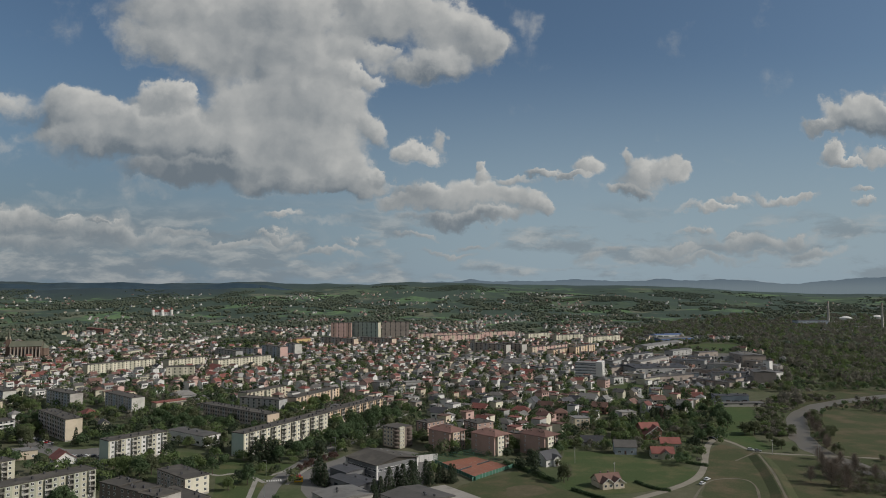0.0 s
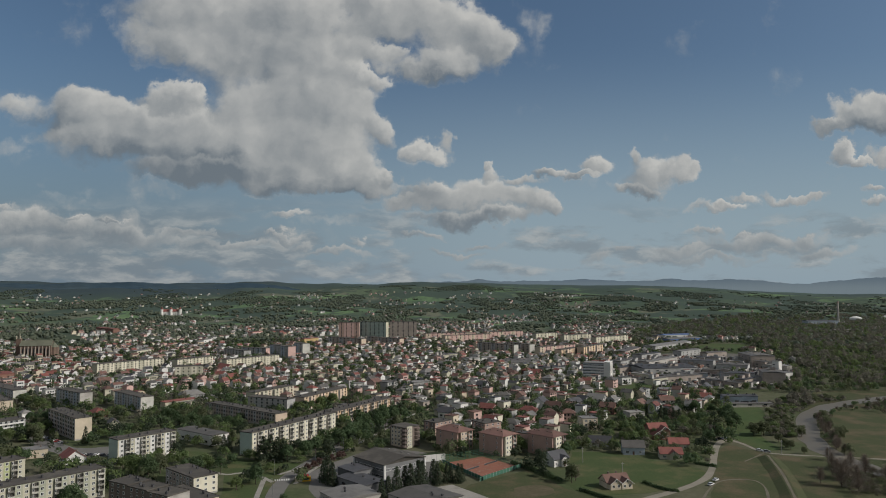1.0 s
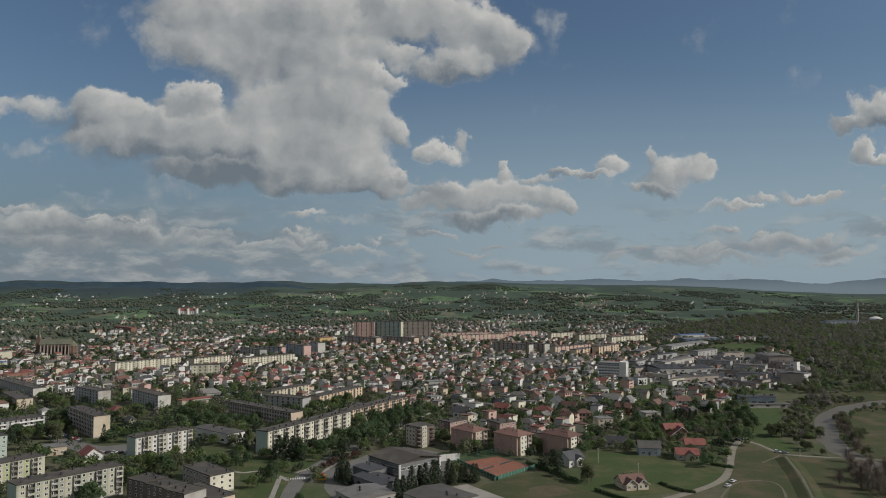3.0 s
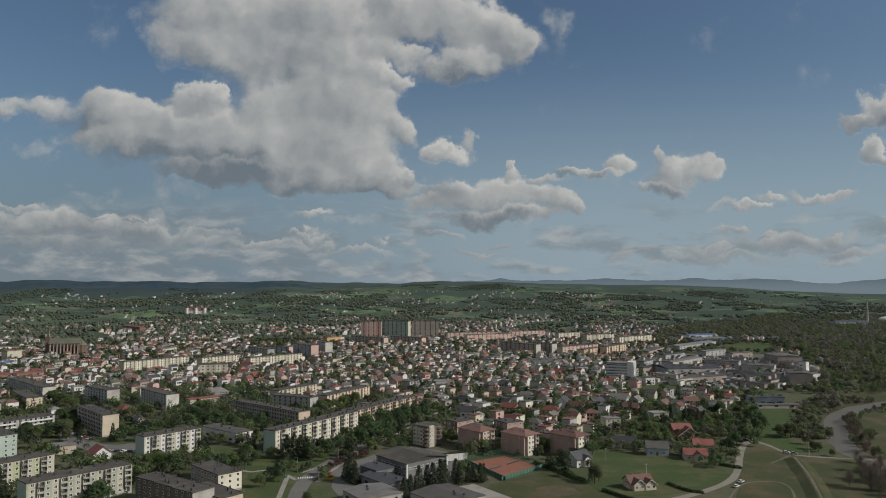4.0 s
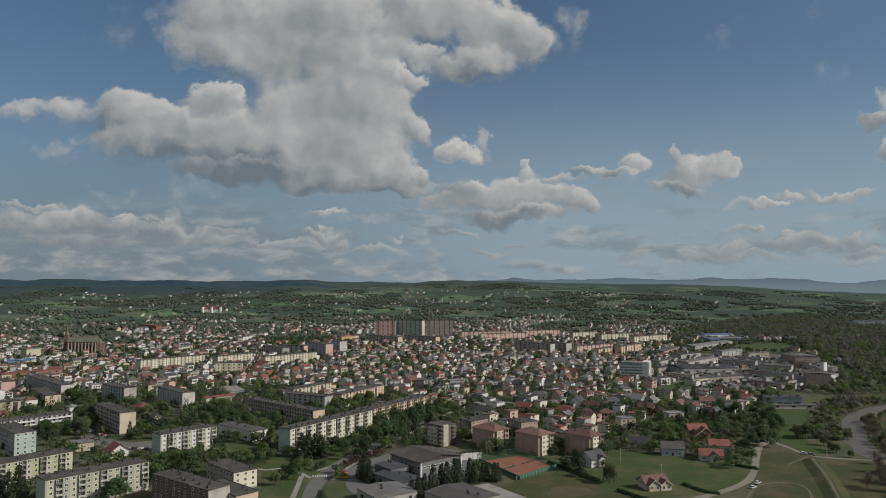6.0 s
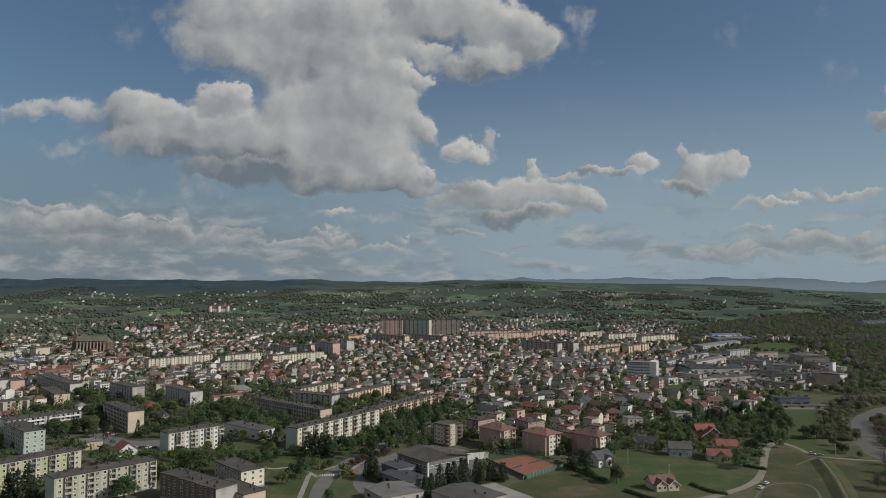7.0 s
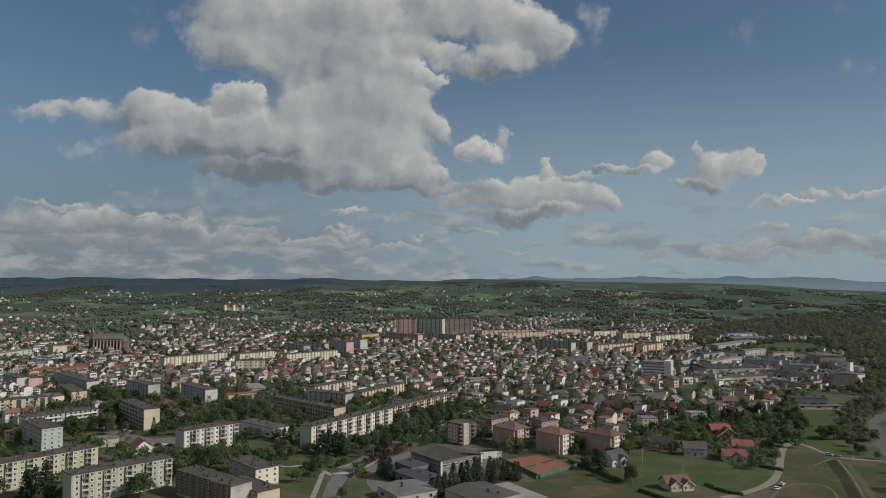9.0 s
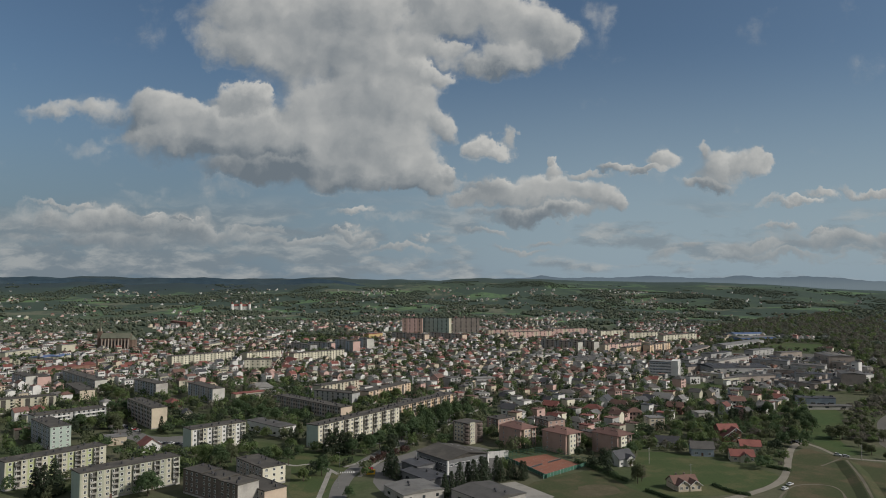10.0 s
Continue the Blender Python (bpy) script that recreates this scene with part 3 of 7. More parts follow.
def ribbon(name, line, width, material, z, label, category, wobble=0.0, rim=None):
    """A road, path or river: a thin slab along a line, with rough edges if it has any wobble."""
    pts = line_points(line)
    s = Solid()
    rows = []
    for k, (x, y) in enumerate(pts):
        xa, ya = pts[max(0, k - 1)]
        xb, yb = pts[min(len(pts) - 1, k + 1)]
        d = math.hypot(xb - xa, yb - ya) or 1.0
        nx, ny = -(yb - ya) / d, (xb - xa) / d
        wl = width / 2 + wobble * noise.noise((x * 0.05, y * 0.05, 1.0))
        wr = width / 2 + wobble * noise.noise((x * 0.05, y * 0.05, 9.0))
        rows.append(((x + nx * wl, y + ny * wl), (x - nx * wr, y - ny * wr)))
    for (a, b), (c, d) in zip(rows, rows[1:]):
        s.face([(*b, z), (*d, z), (*c, z), (*a, z)])
        foot = z - 0.1 if z > 1 else 0.0
        s.face([(*a, z), (*c, z), (*c, foot), (*a, foot)])
        s.face([(*d, z), (*b, z), (*b, foot), (*d, foot)])
        take_poly([a, c, d, b])
    ob = new(name, s.mesh(name, material))
    return tagged(ob, label, category, kind="structure")


def patch(name, poly, material, z, label, category, take=True, sharp=False):
    """A level piece of ground with rounded, uneven edges."""
    ring = list(poly) if sharp else line_points(poly + poly[:1])[:-1]
    ring = ring if sharp else [(x + 1.2 * noise.noise((x * 0.08, y * 0.08, 3)), y + 1.2 * noise.noise((x * 0.08, y * 0.08, 5))) for x, y in ring]
    area = sum(xa * yb - xb * ya for (xa, ya), (xb, yb) in zip(ring, ring[1:] + ring[:1]))
    if area < 0:
        ring.reverse()
    s = Solid().hull([(x, y, 0.0) for x, y in ring], [(x, y, z) for x, y in ring], 0, under=False)
    if take:
        take_poly(ring)
    return tagged(new(name, s.mesh(name, material)), label, category, kind="structure")


# ---- the land ----
def make_ground():
    radii = [0.0] + [60 * 1.052 ** k for k in range(87)] + [4720, 4750, 4800, 4880]
    radii = sorted(r for r in radii if r < 4890)
    bearings = sorted(set(list(np.arange(-44, 44.01, 0.5)) + list(np.arange(48, 313, 4))))
    pts = [(r * math.sin(radians(b)), r * math.cos(radians(b))) for r in radii for b in bearings]
    zs = ground_z([p[0] for p in pts], [p[1] for p in pts])
    n, faces = len(bearings), []
    for i in range(len(radii) - 1):
        for j in range(n):
            k = (j + 1) % n
            quad = (i * n + j, i * n + k, (i + 1) * n + k, (i + 1) * n + j)
            faces.append(quad[::-1])
    me = bpy.data.meshes.new("ground")
    me.from_pydata([(x, y, float(z)) for (x, y), z in zip(pts, zs)], [], faces)
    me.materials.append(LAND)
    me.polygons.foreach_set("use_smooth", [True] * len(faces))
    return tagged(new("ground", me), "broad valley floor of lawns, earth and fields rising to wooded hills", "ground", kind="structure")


make_ground()


def make_mountains():
    s = Solid()
    rows = []
    for b in np.arange(-60, 60.01, 0.125):
        e = 0.28 * smooth(-2, 3, b) + 0.20 * math.exp(-((b - 5.2) / 0.8) ** 2) + 0.16 * math.exp(-((b - 13.4) / 1.9) ** 2) + 0.05 * math.exp(-((b - 9.0) / 1.2) ** 2)
        e += 0.18 * math.exp(-((b - 19.9) / 1.1) ** 2) + 0.10 * math.exp(-((b - 24.2) / 1.7) ** 2) - 0.26 * math.exp(-((b - 28.7) / 1.8) ** 2) + 0.17 * smooth(31, 34, b)
        e += 0.014 * math.sin(b * 5.3) + 0.012 * math.sin(b * 2.9 + 1) + 0.008 * math.sin(b * 11.7)
        e = 0.25 + e
        x, y = math.sin(radians(b)), math.cos(radians(b))
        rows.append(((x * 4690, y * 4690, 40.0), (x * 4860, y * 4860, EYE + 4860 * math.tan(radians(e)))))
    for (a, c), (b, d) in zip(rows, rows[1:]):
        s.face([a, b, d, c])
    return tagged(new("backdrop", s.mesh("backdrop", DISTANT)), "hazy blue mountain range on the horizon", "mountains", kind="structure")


make_mountains()


def make_ridge():
    """The long wooded ridge beyond the valley to the west, painted haze blue: a front slope, a crest and a back slope.
    """
    s, rows = Solid(), []
    for b in np.arange(-46, -7.9, 0.2):
        fade = float(smooth(-8, -13, b))
        e = 0.40 + 0.07 * math.sin(b * 0.55 + 1.0) + 0.03 * math.sin(b * 1.7) + 0.012 * math.sin(b * 6.1) - 0.6 * (1 - fade)
        x, y = math.sin(radians(b)), math.cos(radians(b))
        top = EYE + 4150 * math.tan(radians(e))
        rows.append([(x * r, y * r, z) for r, z in ((3980, 60.0), (4060, top - 22), (4150, top), (4260, top - 30))])
    for p, q in zip(rows, rows[1:]):
        for i in range(3):
            s.face([p[i], q[i], q[i + 1], p[i + 1]])
    return tagged(new("backdrop", s.mesh("backdrop", RIDGE)), "long wooded ridge beyond the valley, painted dark haze blue", "hills", kind="structure")


make_ridge()

STREET = [(-66.3, 338.7), (-70.4, 366.4), (-70.4, 389.7), (-66.9, 411.2), (-61.8, 431.0), (-52.1, 463.8), (-37.3, 507.9), (-21.3, 556.7), (-6.6, 599.3)]
SIDE_STREET = [(-66.9, 411.2), (-50.6, 396.6), (-38.8, 401.3)]
LANE = [(100.2, 343.0), (126.1, 359.5), (146.0, 374.5), (159.6, 389.7), (171.7, 411.2), (186.8, 445.3), (201.1, 473.7), (212.7, 485.7)]
DIKE_ROAD = [(212.7, 485.7), (216.9, 470.4), (216.8, 449.8), (222.1, 440.9), (242.9, 435.2), (282.9, 424.2), (311.3, 413.7)]
DIKE_PATH = [(216.7, 445.3), (213.7, 431.0), (205.0, 401.3), (195.5, 374.5), (183.3, 343.0), (163.4, 294.5)]
TRACK = [(139.3, 347.5), (155.6, 374.5), (166.2, 384.1), (181.2, 384.1), (183.0, 374.5), (177.3, 358.5), (170.0, 343.0)]
FOOTPATH = [(195.7, 422.8), (207.6, 433.8), (217.3, 443.8)]
CROSS_STREET = [(137.5, 685.8), (158.8, 696.6), (175.0, 665.2), (206.2, 700.3), (252.6, 731.2)]
PARK_LANE = [(-266.4, 513.8), (-234.7, 485.7), (-208.1, 460.7), (-189.9, 455.9), (-168.7, 438.0)]
GARDEN_PATH = [(-114.1, 413.7), (-103.8, 405.0), (-97.4, 411.2), (-86.4, 405.0), (-75.5, 389.7)]
GARDEN_WALK = [(-76.2, 343.0), (-79.2, 374.5), (-81.5, 396.6)]
MARKET_STREET = [(-208.6, 607.5), (-201.3, 636.5), (-200.3, 693.0), (-189.2, 723.2), (-154.7, 747.7)]
BOULEVARD = [(-75.4, 405.0), (-63.7, 421.5), (-57.3, 435.2)]
RIVER = [(546.6, 701.8), (431.5, 652.8), (380.4, 629.4), (341.8, 598.6), (300.8, 546.3), (274.3, 494.3), (260.1, 454.2), (257.0, 425.3), (259.3, 394.5), (270.1, 365.1)]
MEADOW_RIGHT = [(152.1, 366.4), (203.3, 477.1), (215.3, 448.3), (222.5, 435.2), (258.2, 426.9), (293.4, 411.2), (233.9, 271.0), (108.2, 271.0)]
MEADOW_DIKE = [(281.2, 621.7), (302.5, 627.5), (282.7, 568.5), (237.9, 494.7), (235.2, 452.9), (222.3, 448.3), (214.6, 485.7), (236.9, 545.3)]
MEADOW_HOUSES = [(99.2, 452.9), (118.7, 452.9), (139.7, 431.0), (165.9, 405.0), (157.1, 387.5), (125.3, 361.4), (87.6, 356.7), (77.9, 376.6)]
MEADOW_SPORT = [(64.0, 408.7), (78.6, 366.4), (93.9, 349.3), (104.2, 338.7), (20.0, 338.7), (25.2, 376.6), (34.8, 385.2)]
MEADOW_SQUARE = [(-118.0, 452.9), (-89.6, 435.2), (-61.8, 431.0), (-70.6, 405.0), (-73.6, 387.5), (-75.7, 343.0), (-91.7, 343.0), (-100.7, 387.5)]
MEADOW_TOWER = [(177.0, 704.0), (204.0, 731.2), (256.9, 787.7), (303.4, 764.9), (244.4, 715.4), (173.3, 668.6)]
MEADOW_FAR = [(447.4, 1171.6), (532.0, 1311.5), (622.7, 1285.9), (516.4, 1121.8)]
FIELD_FAR = [(273.1, 3268.7), (470.0, 4083.5), (695.4, 4083.5), (612.8, 3440.3), (431.8, 3113.4)]
WOOD_RIGHT = [(371.7, 723.2), (429.3, 764.9), (444.2, 723.2), (492.0, 685.8), (1815.5, 2516.2), (1553.9, 2516.2), (1107.3, 2111.5), (749.3, 1598.1), (593.6, 1226.1), (528.1, 995.0), (470.3, 837.5)]
WOOD_MID = [(390.2, 1285.9), (528.5, 1506.6), (667.9, 1425.1), (1024.7, 1954.4), (1220.9, 2516.2), (717.0, 1954.4), (485.3, 1598.1)]
BUSH_BANK = [(297.4, 546.5), (344.0, 595.6), (386.3, 632.3), (393.6, 711.0), (347.7, 657.8)]
MEADOW_BANK = [(367.6, 674.3), (410.6, 710.0), (483.2, 705.6), (555.5, 663.1), (483.9, 502.4), (310.7, 324.6), (215.4, 305.9), (248.5, 425.7), (289.0, 535.4)]
SCRUB_BANK = [(245.6, 431.7), (252.8, 421.2), (288.5, 423.5), (323.3, 417.3), (245.7, 311.8), (195.7, 314.5), (210.0, 358.1)]
SCRUB_RIVER = [(344.8, 610.0), (410.6, 671.7), (487.8, 685.7), (478.6, 602.2), (427.9, 539.0), (383.3, 566.3), (372.5, 593.9), (337.8, 568.9), (295.9, 513.2), (273.6, 466.9), (269.4, 442.5), (250.9, 435.9), (258.8, 459.2)]
NEAR_THICKET = [(239.1, 412.0), (276.2, 441.7), (310.5, 455.7), (318.4, 439.2), (243.6, 345.1), (216.0, 346.7), (221.0, 373.0)]
YARD_LEFT = [(-273.7, 519.8), (-249.6, 504.1), (-213.3, 472.0), (-198.7, 485.7), (-170.9, 452.9), (-176.0, 431.0), (-208.4, 449.8), (-251.8, 485.7)]
LAWN_STRIP = [(-229.2, 534.4), (-215.1, 568.5), (-197.6, 556.7), (-213.5, 511.8)]
LAWN_MID = [(-153.2, 468.7), (-123.6, 460.7), (-112.2, 431.0), (-135.7, 431.0)]
GARDENS_RIGHT = [(111.8, 504.1), (154.7, 540.9), (181.5, 545.3), (248.0, 580.9), (212.7, 485.7), (191.1, 452.9), (172.1, 413.7), (141.1, 435.2), (115.9, 455.9), (99.9, 455.9)]
COURT = [(17.3, 426.9), (41.0, 442.4), (61.0, 416.3), (36.1, 389.7)]
POND_YARD = [(1.7, 371.4), (19.6, 380.9), (37.5, 354.8), (20.0, 338.7), (-6.3, 338.7)]
WORKS_YARD = [(230.1, 802.0), (258.4, 723.2), (292.4, 723.2), (337.7, 723.2), (371.7, 723.2), (457.1, 837.5), (532.6, 1033.9), (507.6, 1121.8), (366.6, 1121.8), (285.9, 995.0)]
SCHOOL_YARD = [(-58.9, 411.2), (-36.7, 452.9), (-23.4, 468.7), (16.2, 452.9), (16.3, 411.2), (-1.1, 347.5), (-49.7, 347.5)]

ribbon("water", RIVER, 15, WATER, 0.06, "slow muddy river bending between scrubby banks", "river", 3.0)
ribbon("road", STREET, 8.5, ASPHALT, 0.07, "worn grey asphalt street with a bend", "street")
ribbon("road", SIDE_STREET, 9, ASPHALT, 0.064, "short grey asphalt side street", "street")
ribbon("road", LANE, 4.2, GRAVEL, 0.07, "pale gravel lane curving along a lawn", "lane", 0.6)
ribbon("road", DIKE_ROAD, 2.8, GRAVEL, 0.075, "pale gravel track across a meadow", "track", 0.5)


def embankment(line, foot, crown, height, material, label):
    """A dike: a long low bank with sloping sides."""
    pts = line_points(line)
    rows = []
    for k, (x, y) in enumerate(pts):
        xa, ya = pts[max(0, k - 1)]
        xb, yb = pts[min(len(pts) - 1, k + 1)]
        d = math.hypot(xb - xa, yb - ya) or 1.0
        nx, ny = -(yb - ya) / d, (xb - xa) / d
        f = foot * (1 + 0.15 * noise.noise((x * 0.06, y * 0.06, 2)))
        rows.append([(x + nx * o, y + ny * o, z) for o, z in ((f, 0.0), (crown, height), (-crown, height), (-f, 0.0))])
    s = Solid()
    for p, q in zip(rows, rows[1:]):
        for i in range(3):
            s.face([p[i + 1], q[i + 1], q[i], p[i]])
    return tagged(new("bank", s.mesh("bank", material)), label, "dike", kind="structure")


embankment(DIKE_PATH[1:], 6.5, 1.6, 1.7, ROUGH_GRASS, "grassy flood dike beside a river meadow")
ribbon("road", DIKE_PATH[1:], 1.5, EARTH, 1.74, "worn gravel path along a grassy dike", "path", 0.4)
ribbon("road", TRACK, 1.2, EARTH, 0.079, "beaten earth loop in a meadow", "path", 0.6)
ribbon("road", FOOTPATH, 1.2, EARTH, 0.086, "beaten footpath in a meadow", "path", 0.4)
ribbon("road", CROSS_STREET, 6, PAVING, 0.07, "pale paved street between houses", "street")
ribbon("road", PARK_LANE, 9, ASPHALT, 0.07, "asphalt yard lane with parked cars", "lane")
ribbon("pavement", GARDEN_PATH, 2.4, PAVING, 0.07, "pale footpath across a lawn", "footpath")
ribbon("pavement", GARDEN_WALK, 2.6, PAVING, 0.075, "pale footpath across a lawn", "footpath")
ribbon("road", MARKET_STREET, 7, PAVING, 0.07, "pale street beside a car park", "street")
ribbon("pavement", BOULEVARD, 2.6, PAVING, 0.08, "pale footpath beside a street", "footpath")
ribbon("pavement", [(x + 7, y - 4) for x, y in STREET[2:]], 2.2, PAVING, 0.088, "pale pavement along a street", "pavement")
patch("lawn", MEADOW_BANK, ROUGH_GRASS, 0.022, "rough olive meadow beyond a river", "meadow", take=False)
patch("lawn", MEADOW_RIGHT, ROUGH_GRASS, 0.03, "wide dull green meadow by a river", "meadow")
patch("lawn", MEADOW_DIKE, FRESH, 0.035, "bright green riverside meadow", "meadow")
patch("lawn", MEADOW_HOUSES, GRASS, 0.03, "mown green lawns round houses", "lawn")
patch("lawn", MEADOW_SPORT, ROUGH_GRASS, 0.034, "trodden brownish sports meadow", "meadow")
patch("bare_earth", [(51.3, 373.1), (65.7, 380.2), (73.1, 368.4), (64.6, 357.8), (47.7, 357.3)], TURF, 0.042, "bare brown earth worn into a sports meadow", "bare earth", take=False)
patch("lawn", MEADOW_SQUARE, GRASS, 0.03, "green lawn with paths beside a street", "lawn", take=False)
patch("lawn", MEADOW_TOWER, FRESH, 0.03, "green meadow beside an office tower", "meadow")
patch("lawn", MEADOW_FAR, FRESH, 0.03, "green playing field beside works", "meadow")
patch("pavement", POND_YARD, PAVING, 0.04, "cracked pale concrete yard", "yard", sharp=True)
patch("pavement", WORKS_YARD, YARD, 0.028, "grey concrete works yard", "yard")
patch("pavement", YARD_LEFT, ASPHALT, 0.032, "grey asphalt yard and car park between blocks", "yard")
patch("lawn", LAWN_STRIP, FRESH, 0.03, "strip of bright lawn beside a yard", "lawn")
patch("lawn", LAWN_MID, GRASS, 0.03, "lawn with footpaths between blocks", "lawn")
patch("pavement", SCHOOL_YARD, ASPHALT, 0.026, "dark asphalt yard round a sports hall", "yard")

# ---- kinds of things ----
def window_mesh(w, h, split=2):
    """A casement: frame with a mullion, and its panes."""
    frame_, pane_ = Solid(), Solid()
    frame_.box(-w / 2, -0.05, 0, w / 2, 0.0, h)
    step = (w - 0.2) / split
    for k in range(split):
        x = -w / 2 + 0.1 + k * step
        pane_.box(x + 0.06, -0.075, 0.17, x + step - 0.06, -0.045, h - 0.15)
    return frame_.mesh("window", FRAME), pane_.mesh("pane", GLASS)


WINDOW = {k: window_mesh(*v) for k, v in {"wide": (2.0, 1.5, 3), "mid": (1.5, 1.5, 2), "slim": (0.9, 1.4, 1), "tall": (1.2, 2.2, 1), "band": (3.0, 1.4, 4), "door": (1.3, 2.2, 2)}.items()}
FAR_WINDOW = {"mid": Solid().box(-0.75, -0.06, 0, 0.75, 0, 1.5).mesh("window", GLASS), "slim": Solid().box(-0.45, -0.06, 0, 0.45, 0, 1.4).mesh("window", GLASS),
              "wide": Solid().box(-1.1, -0.06, 0, 1.1, 0, 1.5).mesh("window", GLASS)}
_b = Solid()
_b.box(-1.5, -1.15, 0, 1.5, 0, 0.16).box(-1.5, -1.15, 0.2, 1.5, -1.08, 0.95).box(-1.5, -1.08, 0.16, -1.43, 0, 2.4).box(1.43, -1.08, 0.16, 1.5, 0, 2.4)
BALCONY_MESH = _b.mesh("balcony", BALCONY)
_b = Solid()
_b.box(-0.5, -0.35, 0, 0.5, 0.35, 1.0).box(-0.6, -0.45, 1.0, 0.6, 0.45, 1.12).box(-0.32, -0.2, 1.12, -0.08, 0.2, 1.35).box(0.08, -0.2, 1.12, 0.32, 0.2, 1.35)
VENT_MESH = _b.mesh("roof_vent", ROOF["dark"])
_b = Solid()
_b.box(-0.35, -0.35, 0, 0.35, 0.35, 1.5).box(-0.43, -0.43, 1.5, 0.43, 0.43, 1.62)
CHIMNEY_MESH = _b.mesh("chimney", WALL["espresso"])
_b = Solid()
_b.box(-0.6, -0.04, 0, 0.6, 0, 2.1).box(-0.5, -0.07, 0.1, 0.5, -0.04, 2.0)
DOOR_MESH = _b.mesh("door", ROOF["brown"])


def add_window(kind, parent, at, turn=0.0, fine=True):
    kind = kind if fine or kind in FAR_WINDOW else "wide"
    if not fine:
        return part("window", FAR_WINDOW[kind], parent, at, turn)
    w = part("window", WINDOW[kind][0], parent, at, turn)
    part("pane", WINDOW[kind][1], w)
    return w


# style: wall, bay strips, end wall, balconies, windows in the end walls, roof, words
STYLE = {
    "lime": ("cream", "lime", "grey", "stack", False, "lime-green and cream panel apartment block with stacked balconies"),
    "ivory": ("cream", "ivory", "mint", "stack", False, "ivory panel apartment block with stacked balconies"),
    "pale": ("sage", "cream", "mint", "stack", False, "pale sage panel apartment block with stacked balconies"),
    "mint": ("cream", "white", "mint", "stack", False, "cream and mint panel apartment block with balconies"),
    "cream": ("cream", "beige", "cream", "stack", False, "cream panel apartment block with balconies"),
    "orange": ("peach", "orange", "peach", "stack", False, "peach apartment block with orange bays"),
    "white_balcony": ("grey", "grey", "white", "long", False, "grey apartment house with long white balconies"),
    "white_panel": ("cream", "ivory", "cream", "", False, "white panel apartment block with even windows"),
    "salmon": ("pink", "beige", "beige", "", False, "salmon and beige panel apartment block"),
    "umber": ("umber", "grey", "chalk", "", False, "brown apartment block with a white gable wall"),
    "umber_pink": ("umber", "grey", "peach", "", False, "brown-grey apartment block with a peach gable wall"),
    "beige_end": ("umber", "grey", "beige", "", False, "grey-brown apartment block with a beige gable wall"),
    "white_end": ("grey", "bluegrey", "chalk", "", False, "grey apartment block with a white gable wall"),
    "grey_end": ("grey", "concrete", "grey", "", False, "grey apartment block with a plain gable wall"),
    "pink_end": ("grey", "bluegrey", "pink", "", False, "grey apartment block with a pink gable wall"),
    "rosy_end": ("grey", "bluegrey", "concrete", "", False, "grey apartment block with a dull rosy gable wall"),
    "mint_end": ("grey", "bluegrey", "mint", "", True, "grey apartment block with a mint gable wall"),
    "brown_cube": ("espresso", "rose", "rose", "", True, "brown and rose small apartment block"),
    "terrace": ("espresso", "espresso", "concrete", "", False, "brown stepped terrace of flats with a felt roof"),
    # Umber on the long walls here paints the shadow on that side.
    "cream_end": ("umber", "grey", "ivory", "", True, "three-storey block, windowed cream gable wall, long walls browned for shade"),
    "tower_red": ("pink", "rose", "rose", "", False, "eleven-storey reddish tower block"),
    "tower_grey": ("mint", "mint", "cream", "", False, "eleven-storey greenish grey tower block"),
    "tower_brown": ("umber", "umber", "umber", "", False, "eleven-storey brown tower block"),
}


